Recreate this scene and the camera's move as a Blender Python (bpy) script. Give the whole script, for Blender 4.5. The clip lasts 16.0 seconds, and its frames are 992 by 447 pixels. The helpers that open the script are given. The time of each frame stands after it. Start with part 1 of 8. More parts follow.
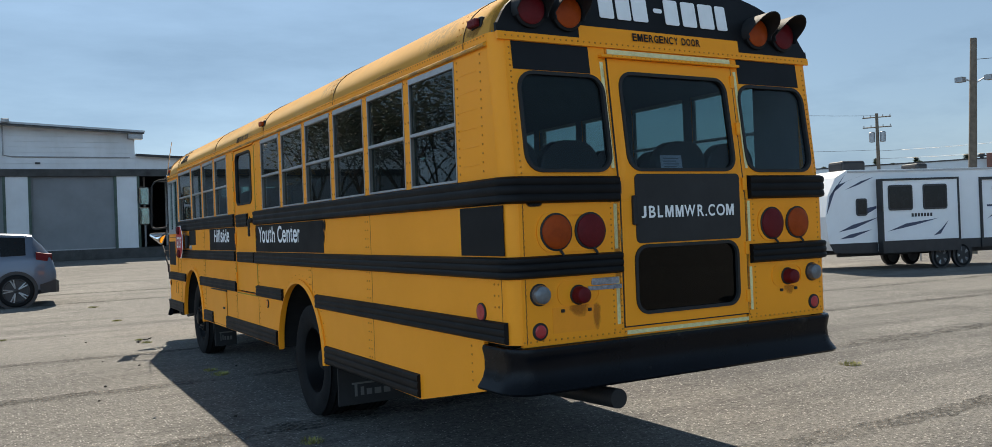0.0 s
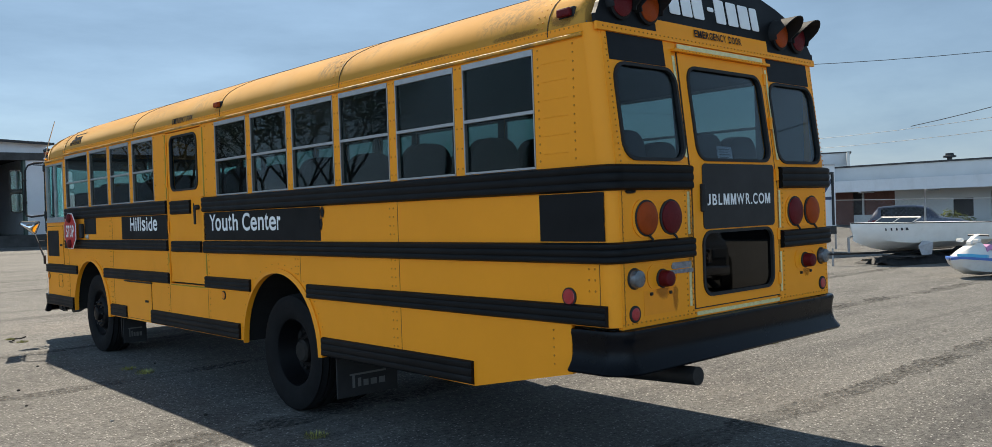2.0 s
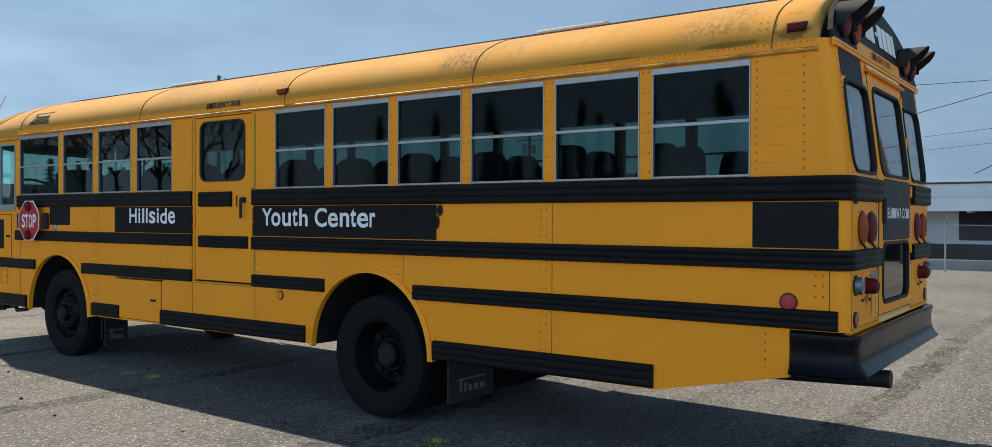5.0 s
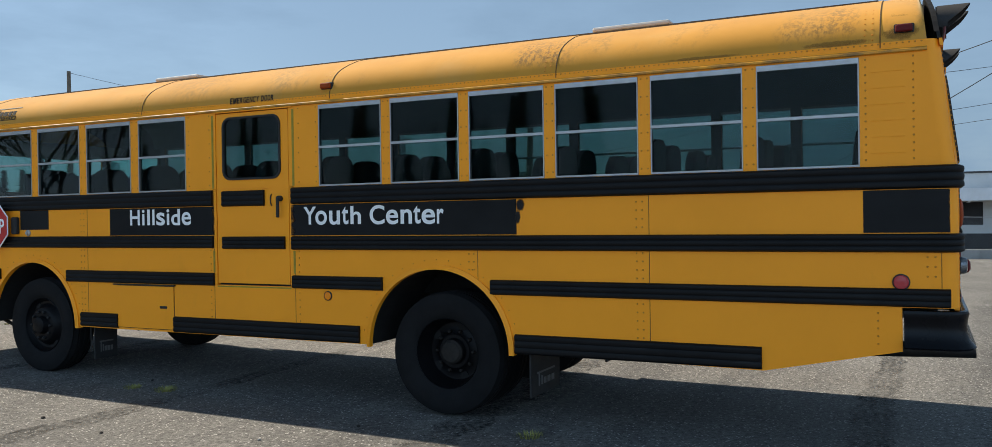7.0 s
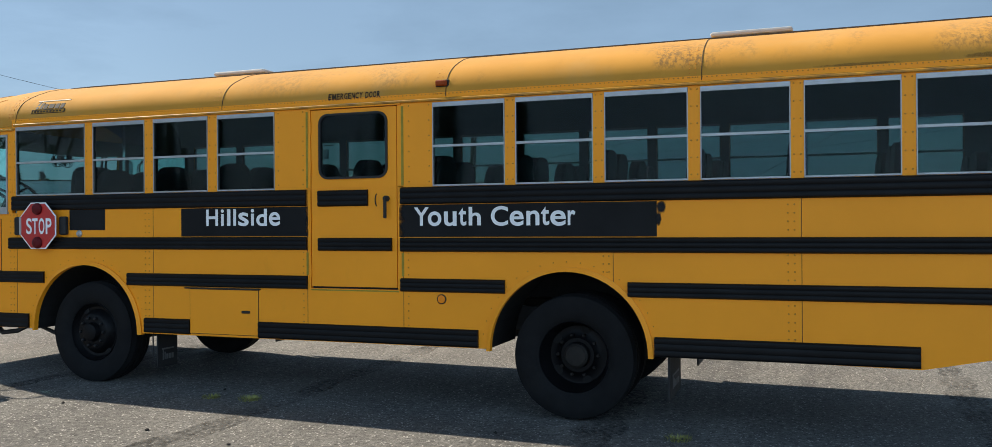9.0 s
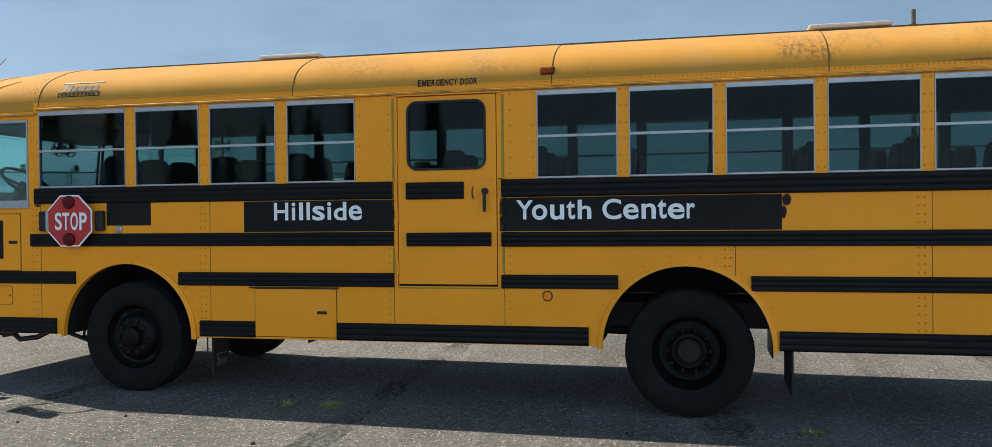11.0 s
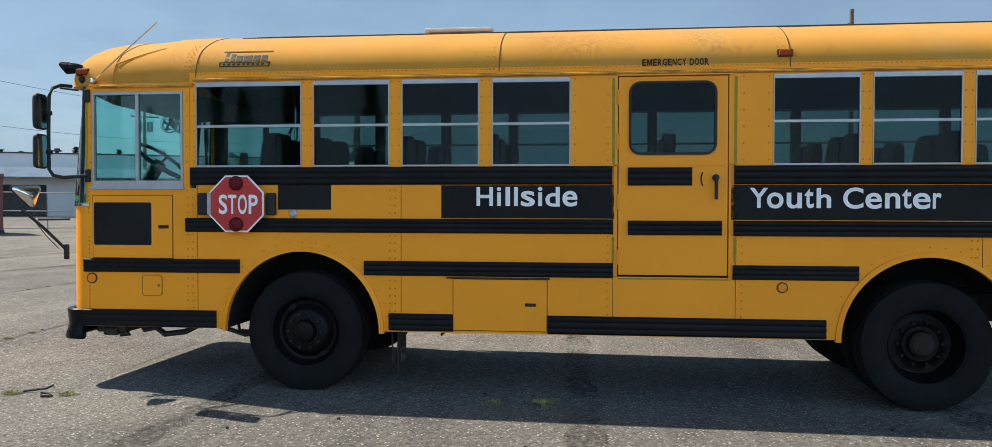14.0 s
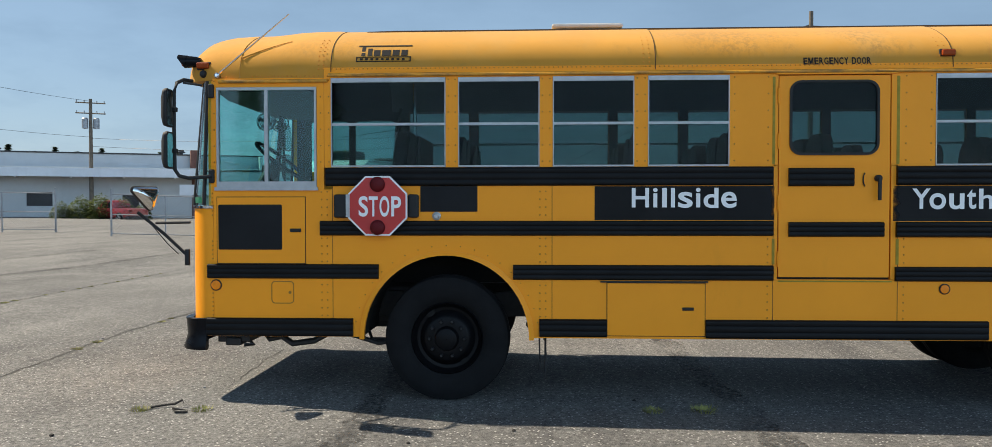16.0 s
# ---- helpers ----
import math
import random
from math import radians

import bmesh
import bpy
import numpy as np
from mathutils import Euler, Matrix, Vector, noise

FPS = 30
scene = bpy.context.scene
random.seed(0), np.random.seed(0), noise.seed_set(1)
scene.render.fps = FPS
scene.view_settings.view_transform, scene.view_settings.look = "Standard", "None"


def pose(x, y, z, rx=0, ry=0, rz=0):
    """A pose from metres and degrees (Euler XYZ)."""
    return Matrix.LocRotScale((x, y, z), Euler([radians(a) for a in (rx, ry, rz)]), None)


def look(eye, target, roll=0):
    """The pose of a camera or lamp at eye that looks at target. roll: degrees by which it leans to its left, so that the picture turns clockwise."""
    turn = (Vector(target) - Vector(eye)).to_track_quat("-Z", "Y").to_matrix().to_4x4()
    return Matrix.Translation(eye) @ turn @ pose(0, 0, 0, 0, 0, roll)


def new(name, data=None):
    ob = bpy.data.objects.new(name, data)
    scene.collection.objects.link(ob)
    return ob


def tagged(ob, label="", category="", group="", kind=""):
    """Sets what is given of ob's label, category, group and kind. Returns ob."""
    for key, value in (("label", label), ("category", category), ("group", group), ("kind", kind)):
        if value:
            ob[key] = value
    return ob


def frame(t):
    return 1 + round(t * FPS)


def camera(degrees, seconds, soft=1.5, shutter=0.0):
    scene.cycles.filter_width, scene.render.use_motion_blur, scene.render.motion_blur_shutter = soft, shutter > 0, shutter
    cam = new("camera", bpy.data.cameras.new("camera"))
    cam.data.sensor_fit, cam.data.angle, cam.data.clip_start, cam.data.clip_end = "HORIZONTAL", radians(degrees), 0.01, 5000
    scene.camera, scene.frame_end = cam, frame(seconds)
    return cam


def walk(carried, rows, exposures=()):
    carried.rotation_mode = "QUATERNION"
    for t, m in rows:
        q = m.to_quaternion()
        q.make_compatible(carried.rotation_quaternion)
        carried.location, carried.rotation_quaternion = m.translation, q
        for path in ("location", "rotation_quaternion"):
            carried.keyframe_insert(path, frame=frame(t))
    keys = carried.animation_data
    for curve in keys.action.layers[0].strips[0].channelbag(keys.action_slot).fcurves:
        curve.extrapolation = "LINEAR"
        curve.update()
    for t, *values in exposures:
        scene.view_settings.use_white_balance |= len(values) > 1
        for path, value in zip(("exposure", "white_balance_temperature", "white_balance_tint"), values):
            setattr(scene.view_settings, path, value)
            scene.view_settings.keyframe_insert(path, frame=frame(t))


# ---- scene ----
from mathutils import geometry

cam = camera(59.5, 16.0, soft=0.6)
PATH = [
    (0, (-3.561, -3.956, 1.633), (-2.568, -2.220, 1.643), -2.15),
    (0.5, (-3.900, -3.799, 1.640), (-2.887, -2.074, 1.650), -1.86),
    (1, (-4.264, -3.626, 1.657), (-3.214, -1.924, 1.657), -1.88),
    (1.5, (-4.541, -3.333, 1.641), (-3.400, -1.691, 1.628), -1.94),
    (2, (-4.867, -3.073, 1.663), (-3.522, -1.593, 1.636), -1.95),
    (2.5, (-5.177, -2.803, 1.689), (-3.745, -1.407, 1.658), -2.02),
    (3, (-5.373, -2.476, 1.664), (-3.930, -1.091, 1.643), -1.82),
    (3.5, (-5.629, -2.200, 1.670), (-4.173, -0.829, 1.653), -1.54),
    (4, (-5.921, -1.922, 1.669), (-4.424, -0.596, 1.658), -0.97),
    (4.2, (-5.998, -1.801, 1.666), (-4.479, -0.500, 1.653), -0.47),
    (6.5, (-7.171, -0.187, 1.621), (-5.401, 0.745, 1.611), -1.01),
    (7, (-7.332, 0.193, 1.616), (-5.539, 1.079, 1.601), -0.84),
    (7.5, (-7.450, 0.611, 1.607), (-5.636, 1.454, 1.599), -0.71),
    (8, (-7.677, 1.020, 1.617), (-5.832, 1.790, 1.611), -0.74),
    (8.5, (-7.763, 1.401, 1.597), (-5.907, 2.146, 1.589), -0.57),
    (9, (-7.942, 1.896, 1.577), (-6.064, 2.584, 1.580), -0.39),
    (9.2, (-8.027, 2.091, 1.575), (-6.135, 2.738, 1.575), -0.46),
    (11.5, (-8.167, 4.108, 1.599), (-6.212, 4.526, 1.580), -0.46),
    (12, (-8.183, 4.541, 1.594), (-6.220, 4.924, 1.570), -0.34),
    (12.5, (-8.210, 4.967, 1.594), (-6.240, 5.311, 1.570), -0.29),
    (13, (-8.162, 5.398, 1.602), (-6.186, 5.708, 1.571), -0.26),
    (13.5, (-8.186, 5.836, 1.592), (-6.205, 6.111, 1.556), -0.06),
    (14, (-8.187, 6.261, 1.594), (-6.202, 6.499, 1.551), 0.09),
    (14.5, (-8.149, 6.695, 1.604), (-6.162, 6.915, 1.563), 0.16),
    (15, (-8.184, 7.136, 1.606), (-6.191, 7.296, 1.567), 0.09),
    (15.5, (-8.151, 7.532, 1.602), (-6.156, 7.659, 1.556), 0.06),
    (16, (-8.087, 7.979, 1.620), (-6.090, 8.079, 1.573), -0.05),
]
walk(cam, [(t, look(eye, target, roll)) for t, eye, target, roll in PATH], exposures=[(0, 0.67, 7300, 10), (3, 0.65, 7300, 10), (6.5, 0.64, 7300, 10), (9, 0.71, 7300, 10), (11.5, 0.69, 7300, 10), (14.5, 0.78, 7300, 10), (16, 0.78, 7300, 10)])

# ---- world, sun, exposure ----
SUN = Vector((0.25, 0.85, 1.0)).normalized()
world = bpy.data.worlds.new("sky")
scene.world = world
world.use_nodes = True
wn = world.node_tree.nodes
sky = wn.new("ShaderNodeTexSky")
sky.sky_type = "NISHITA"
sky.sun_disc = False
sky.sun_elevation = math.asin(SUN.z)
sky.sun_rotation = math.atan2(SUN.x, SUN.y)
sky.air_density, sky.dust_density, sky.ozone_density = 1.0, 0.12, 2.0
wn["Background"].inputs["Strength"].default_value = 0.14
# a thin veil of high cloud, denser in wisps
wl = world.node_tree.links
wco = wn.new("ShaderNodeTexCoord")
wmap = wn.new("ShaderNodeMapping")
wmap.inputs["Scale"].default_value = (1.0, 1.6, 5.0)
wisps = wn.new("ShaderNodeTexNoise")
wisps.inputs["Scale"].default_value, wisps.inputs["Detail"].default_value, wisps.inputs["Roughness"].default_value = 1.7, 7, 0.6
wl.new(wco.outputs["Generated"], wmap.inputs["Vector"])
wl.new(wmap.outputs[0], wisps.inputs["Vector"])
veil = wn.new("ShaderNodeMapRange")
veil.inputs["From Min"].default_value, veil.inputs["From Max"].default_value = 0.38, 0.68
veil.inputs["To Min"].default_value, veil.inputs["To Max"].default_value = 0.84, 0.98
wl.new(wisps.outputs["Fac"], veil.inputs["Value"])
wmix = wn.new("ShaderNodeMix")
wmix.data_type = "RGBA"
wmix.inputs["B"].default_value = (0.93, 1.58, 2.52, 1)
wl.new(veil.outputs[0], wmix.inputs["Factor"])
wl.new(sky.outputs[0], wmix.inputs["A"])
# the haze is brighter towards the south-west
side = wn.new("ShaderNodeVectorMath")
side.operation = "DOT_PRODUCT"
side.inputs[1].default_value = (-0.86, -0.51, 0.0)
wl.new(wco.outputs["Generated"], side.inputs[0])
haze = wn.new("ShaderNodeMapRange")
haze.interpolation_type = "SMOOTHSTEP"
haze.inputs["From Min"].default_value, haze.inputs["From Max"].default_value = -0.1, 0.9
haze.inputs["To Min"].default_value, haze.inputs["To Max"].default_value = 1.0, 3.0
wl.new(side.outputs["Value"], haze.inputs["Value"])
# and paler round the sun's bearing
sunward = wn.new("ShaderNodeVectorMath")
sunward.operation = "DOT_PRODUCT"
sunward.inputs[1].default_value = (0.2, 0.98, 0.0)
wl.new(wco.outputs["Generated"], sunward.inputs[0])
glow = wn.new("ShaderNodeMapRange")
glow.interpolation_type = "SMOOTHSTEP"
glow.inputs["From Min"].default_value, glow.inputs["From Max"].default_value = 0.7, 1.0
glow.inputs["To Min"].default_value, glow.inputs["To Max"].default_value = 0.0, 0.2
wl.new(sunward.outputs["Value"], glow.inputs["Value"])
total = wn.new("ShaderNodeMath")
updown = wn.new("ShaderNodeSeparateXYZ")
wl.new(wco.outputs["Generated"], updown.inputs[0])
zenith = wn.new("ShaderNodeMapRange")
zenith.interpolation_type = "SMOOTHSTEP"
zenith.inputs["From Min"].default_value, zenith.inputs["From Max"].default_value = 0.25, 0.9
zenith.inputs["To Min"].default_value, zenith.inputs["To Max"].default_value = 1.0, 0.32
wl.new(updown.outputs["Z"], zenith.inputs["Value"])
wl.new(haze.outputs[0], total.inputs[0])
wl.new(glow.outputs[0], total.inputs[1])
wscale = wn.new("ShaderNodeVectorMath")
wscale.operation = "SCALE"
wl.new(wmix.outputs["Result"], wscale.inputs[0])
depth = wn.new("ShaderNodeMath")
depth.operation = "MULTIPLY"
wl.new(total.outputs[0], depth.inputs[0])
wl.new(zenith.outputs[0], depth.inputs[1])
wl.new(depth.outputs[0], wscale.inputs["Scale"])
wl.new(wscale.outputs[0], wn["Background"].inputs["Color"])
lamp = bpy.data.lights.new("sun", "SUN")
lamp.energy, lamp.angle, lamp.color = 4.7, radians(0.55), (1.0, 0.95, 0.87)
new("sun", lamp).matrix_world = look(SUN * 60, (0, 0, 0))


# ---- materials ----
def material(name, base, rough=0.6, metal=0.0, vary=0.12, scale=6.0, bump=0.0, bump_scale=60.0, tone=None, grain=0.0, coat=0.0, spec=0.5):
    """A principled surface with two scales of variation: broad stains and fine grain."""
    m = bpy.data.materials.new(name)
    m.use_nodes = True
    n, k = m.node_tree.nodes, m.node_tree.links
    p = n["Principled BSDF"]
    p.inputs["Roughness"].default_value = rough
    p.inputs["Metallic"].default_value = metal
    p.inputs["Coat Weight"].default_value = coat
    p.inputs["Specular IOR Level"].default_value = spec
    co = n.new("ShaderNodeTexCoord")
    big = n.new("ShaderNodeTexNoise")
    big.inputs["Scale"].default_value, big.inputs["Detail"].default_value, big.inputs["Roughness"].default_value = scale, 6, 0.62
    k.new(co.outputs["Object"], big.inputs["Vector"])
    ramp = n.new("ShaderNodeMapRange")
    ramp.inputs["From Min"].default_value, ramp.inputs["From Max"].default_value = 0.3, 0.72
    k.new(big.outputs["Fac"], ramp.inputs["Value"])
    mix = n.new("ShaderNodeMix")
    mix.data_type = "RGBA"
    other = tone or tuple(c * (1 - 2 * vary) for c in base)
    mix.inputs["A"].default_value = (*base, 1)
    mix.inputs["B"].default_value = (*other, 1)
    k.new(ramp.outputs[0], mix.inputs["Factor"])
    last = mix.outputs["Result"]
    fine = n.new("ShaderNodeTexNoise")
    fine.inputs["Scale"].default_value, fine.inputs["Detail"].default_value = bump_scale, 4
    k.new(co.outputs["Object"], fine.inputs["Vector"])
    if grain:
        g = n.new("ShaderNodeMapRange")
        g.inputs["From Min"].default_value, g.inputs["From Max"].default_value = 0.25, 0.75
        g.inputs["To Min"].default_value, g.inputs["To Max"].default_value = 1 - grain, 1 + grain
        k.new(fine.outputs["Fac"], g.inputs["Value"])
        mul = n.new("ShaderNodeVectorMath")
        mul.operation = "SCALE"
        k.new(last, mul.inputs[0])
        k.new(g.outputs[0], mul.inputs["Scale"])
        last = mul.outputs[0]
    k.new(last, p.inputs["Base Color"])
    r = n.new("ShaderNodeMapRange")
    r.inputs["To Min"].default_value, r.inputs["To Max"].default_value = max(0.02, rough - 0.08), min(1, rough + 0.1)
    k.new(big.outputs["Fac"], r.inputs["Value"])
    k.new(r.outputs[0], p.inputs["Roughness"])
    if bump:
        b = n.new("ShaderNodeBump")
        b.inputs["Strength"].default_value, b.inputs["Distance"].default_value = bump, 0.01
        k.new(fine.outputs["Fac"], b.inputs["Height"])
        k.new(b.outputs[0], p.inputs["Normal"])
    return m


def dirtied(m, dirt, scale, low, high, stretch=(1, 1, 1), amount=0.8, seed=0.0):
    """Lays a second coat of shaped dirt over a material's colour."""
    n, k = m.node_tree.nodes, m.node_tree.links
    p = n["Principled BSDF"]
    before = p.inputs["Base Color"].links[0].from_socket
    co = n.new("ShaderNodeTexCoord")
    mp = n.new("ShaderNodeMapping")
    mp.inputs["Scale"].default_value = stretch
    mp.inputs["Location"].default_value = (seed, seed, seed)
    k.new(co.outputs["Object"], mp.inputs["Vector"])
    t = n.new("ShaderNodeTexNoise")
    t.inputs["Scale"].default_value, t.inputs["Detail"].default_value, t.inputs["Roughness"].default_value = scale, 9, 0.7
    k.new(mp.outputs[0], t.inputs["Vector"])
    r = n.new("ShaderNodeMapRange")
    r.inputs["From Min"].default_value, r.inputs["From Max"].default_value, r.inputs["To Max"].default_value = low, high, amount
    k.new(t.outputs["Fac"], r.inputs["Value"])
    mix = n.new("ShaderNodeMix")
    mix.data_type = "RGBA"
    k.new(r.outputs[0], mix.inputs["Factor"])
    k.new(before, mix.inputs["A"])
    mix.inputs["B"].default_value = (*dirt, 1)
    k.new(mix.outputs["Result"], p.inputs["Base Color"])
    return m


def glass(name, tint, ior=1.55):
    """A pane: tinted clear glass with a mirror-like gloss."""
    m = bpy.data.materials.new(name)
    m.use_nodes = True
    n, k = m.node_tree.nodes, m.node_tree.links
    n.remove(n["Principled BSDF"])
    clear = n.new("ShaderNodeBsdfTransparent")
    clear.inputs["Color"].default_value = (*tint, 1)
    gloss = n.new("ShaderNodeBsdfGlossy")
    gloss.inputs["Roughness"].default_value = 0.015
    lw = n.new("ShaderNodeLayerWeight")
    fifth = n.new("ShaderNodeMath")
    fifth.operation = "POWER"
    fifth.inputs[1].default_value = 3.8
    k.new(lw.outputs["Facing"], fifth.inputs[0])
    f0 = ((ior - 1) / (ior + 1)) ** 2
    fr = n.new("ShaderNodeMath")
    fr.operation = "MULTIPLY_ADD"
    fr.inputs[1].default_value, fr.inputs[2].default_value = 1 - f0, f0
    k.new(fifth.outputs[0], fr.inputs[0])
    mix = n.new("ShaderNodeMixShader")
    k.new(fr.outputs[0], mix.inputs[0])
    k.new(clear.outputs[0], mix.inputs[1])
    k.new(gloss.outputs[0], mix.inputs[2])
    k.new(mix.outputs[0], n["Material Output"].inputs["Surface"])
    return m


def smudge(name, colour, amount=0.8, fine=14.0, spread=(0, 1, 1)):
    """A soft-edged stain or overspray: densest in the middle, broken up towards its rim."""
    m = material(name, colour, 0.6, vary=0.2, scale=8, spec=0.25)
    n, k = m.node_tree.nodes, m.node_tree.links
    co = n.new("ShaderNodeTexCoord")
    sub = n.new("ShaderNodeVectorMath")
    sub.operation = "SUBTRACT"
    sub.inputs[1].default_value = (0.5, 0.5, 0.5)
    k.new(co.outputs["Generated"], sub.inputs[0])
    flat = n.new("ShaderNodeVectorMath")
    flat.operation = "MULTIPLY"
    flat.inputs[1].default_value = spread
    k.new(sub.outputs[0], flat.inputs[0])
    far = n.new("ShaderNodeVectorMath")
    far.operation = "LENGTH"
    k.new(flat.outputs[0], far.inputs[0])
    t = n.new("ShaderNodeTexNoise")
    t.inputs["Scale"].default_value, t.inputs["Detail"].default_value, t.inputs["Roughness"].default_value = fine, 7, 0.65
    k.new(co.outputs["Object"], t.inputs["Vector"])
    w = n.new("ShaderNodeMath")
    w.operation = "MULTIPLY_ADD"
    w.inputs[1].default_value = -0.55
    k.new(t.outputs["Fac"], w.inputs[0])
    k.new(far.outputs["Value"], w.inputs[2])
    r = n.new("ShaderNodeMapRange")
    r.interpolation_type = "SMOOTHSTEP"
    r.inputs["From Min"].default_value, r.inputs["From Max"].default_value = 0.0, 0.22
    r.inputs["To Min"].default_value, r.inputs["To Max"].default_value = amount, 0.0
    k.new(w.outputs[0], r.inputs["Value"])
    k.new(r.outputs[0], n["Principled BSDF"].inputs["Alpha"])
    return m


OVERSPRAY = [smudge("black_overspray", (0.010, 0.011, 0.013), 0.8, 14, v) for v in ((0, 1, 1), (1, 0, 1))]
RUSTSTAIN = [smudge("rust_stain", (0.30, 0.10, 0.02), 0.22, 20, v) for v in ((0, 1, 1), (1, 0, 1))]
WORNPAINT = [smudge("worn_paint", (0.36, 0.26, 0.11), 0.6, 30, v) for v in ((0, 1, 1), (1, 0, 1))]
GRIME = [smudge("dark_grime", (0.11, 0.075, 0.03), 0.2, 24, v) for v in ((0, 1, 1), (1, 0, 1))]
YELLOW = dirtied(material("bus_yellow", (1.0, 0.345, 0.02), 0.42, vary=0.04, scale=1.3, bump=0.02, bump_scale=14, spec=0.2), (0.45, 0.2, 0.02), 2.2, 0.60, 0.85, (1, 1, 0.45), 0.3)


def shoulder_grime(m):
    """Dark weathering in clusters along the shoulder of the roof: patches, broken into specks and short runs."""
    n, k = m.node_tree.nodes, m.node_tree.links
    p = n["Principled BSDF"]
    co = n.new("ShaderNodeTexCoord")
    sep = n.new("ShaderNodeSeparateXYZ")
    k.new(co.outputs["Object"], sep.inputs[0])

    def span(src, a, b):
        r = n.new("ShaderNodeMapRange")
        r.interpolation_type = "SMOOTHSTEP"
        r.inputs["From Min"].default_value, r.inputs["From Max"].default_value = a, b
        k.new(src, r.inputs["Value"])
        return r.outputs[0]

    def noise(scale, stretch, detail):
        mp = n.new("ShaderNodeMapping")
        mp.inputs["Scale"].default_value = stretch
        k.new(co.outputs["Object"], mp.inputs["Vector"])
        t = n.new("ShaderNodeTexNoise")
        t.inputs["Scale"].default_value, t.inputs["Detail"].default_value, t.inputs["Roughness"].default_value = scale, detail, 0.65
        k.new(mp.outputs[0], t.inputs["Vector"])
        return t.outputs["Fac"]

    def times(a, b):
        q = n.new("ShaderNodeMath")
        q.operation = "MULTIPLY"
        k.new(a, q.inputs[0])
        k.new(b, q.inputs[1])
        return q.outputs[0]
    clump = span(noise(1.15, (0.3, 1.0, 0.7), 4), 0.47, 0.62)
    speck = span(noise(30.0, (1.0, 1.0, 0.5), 8), 0.42, 0.60)
    band = times(span(sep.outputs["Z"], 2.72, 2.84), span(sep.outputs["Z"], 3.06, 2.97))
    wear = n.new("ShaderNodeMapRange")
    wear.inputs["From Min"].default_value, wear.inputs["From Max"].default_value = 3.0, 8.0
    wear.inputs["To Min"].default_value, wear.inputs["To Max"].default_value = 0.7, 0.15
    k.new(sep.outputs["Y"], wear.inputs["Value"])
    f = times(times(times(clump, speck), band), wear.outputs[0])
    mix = n.new("ShaderNodeMix")
    mix.data_type = "RGBA"
    k.new(times(f, span(noise(60, (1, 1, 1), 2), 0.1, 0.6)), mix.inputs["Factor"])
    k.new(p.inputs["Base Color"].links[0].from_socket, mix.inputs["A"])
    mix.inputs["B"].default_value = (0.075, 0.058, 0.036, 1)
    k.new(mix.outputs["Result"], p.inputs["Base Color"])
    return m


ROOF = dirtied(dirtied(dirtied(material("roof_yellow", (0.60, 0.272, 0.045), 0.8, vary=0.08, scale=1.6, bump=0.03, bump_scale=18, spec=0.06), (0.44, 0.33, 0.17), 1.1, 0.5, 0.75, (1, 1, 1), 0.25, 7.0), (0.42, 0.26, 0.09), 1.3, 0.54, 0.72, (1, 0.7, 1), 0.35, 3.1), (0.30, 0.19, 0.07), 9.0, 0.62, 0.74, (1, 0.8, 1), 0.35, 1.7)
shoulder_grime(ROOF)
# oxidised, chalky paint: pale at a glancing view
chalk = ROOF.node_tree.nodes["Principled BSDF"]
chalk.inputs["Sheen Weight"].default_value, chalk.inputs["Sheen Roughness"].default_value = 0.32, 0.4
chalk.inputs["Sheen Tint"].default_value = (1.0, 0.88, 0.66, 1)
EAVE = dirtied(material("grimy_eave_yellow", (0.80, 0.33, 0.015), 0.5, vary=0.1, scale=3), (0.11, 0.07, 0.025), 8.0, 0.40, 0.62, (1, 0.5, 1), 0.8, 2.0)
RIVET = material("weathered_rivet", (0.80, 0.27, 0.008), 0.45, vary=0.3, scale=40)
BLACK = material("black_paint", (0.008, 0.0088, 0.0105), 0.55, vary=0.25, scale=3, bump=0.04, bump_scale=30, spec=0.22)
RAIL = dirtied(material("black_rail", (0.0065, 0.0068, 0.0078), 0.5, vary=0.25, scale=4, bump=0.05, bump_scale=30, spec=0.16), (0.03, 0.03, 0.03), 14, 0.62, 0.74, (1, 0.15, 2.0), 0.5)
BUMPER = dirtied(material("bumper_black", (0.005, 0.0062, 0.009), 0.24, vary=0.25, scale=3, bump=0.03, bump_scale=12, spec=0.14), (0.07, 0.06, 0.05), 6, 0.64, 0.75, (1, 1, 1), 0.4)
RUBBER = material("rubber", (0.012, 0.0125, 0.0135), 0.7, vary=0.2, scale=8, bump=0.1, bump_scale=80)
TYRE = dirtied(material("tyre_rubber", (0.0075, 0.008, 0.009), 0.8, vary=0.2, scale=7, bump=0.15, bump_scale=90, spec=0.2), (0.014, 0.013, 0.012), 4, 0.55, 0.75, (1, 1, 1), 0.5)
STEEL = material("dark_steel", (0.022, 0.022, 0.023), 0.55, 0.3, vary=0.25, scale=9, bump=0.1, bump_scale=60)
RIM = dirtied(material("black_rim", (0.0045, 0.0048, 0.006), 0.45, 0.0, vary=0.2, scale=8, spec=0.14), (0.014, 0.011, 0.009), 8, 0.58, 0.78, (1, 1, 1), 0.35)
RUST = material("rusty_hub", (0.02, 0.016, 0.013), 0.8, 0.2, vary=0.3, scale=20, bump=0.3, bump_scale=120)
ALU = material("aluminium", (0.44, 0.44, 0.44), 0.42, 0.45, vary=0.1, scale=12)
JAMB = material("window_jamb", (0.14, 0.135, 0.12), 0.5, 0.3, vary=0.15, scale=12)
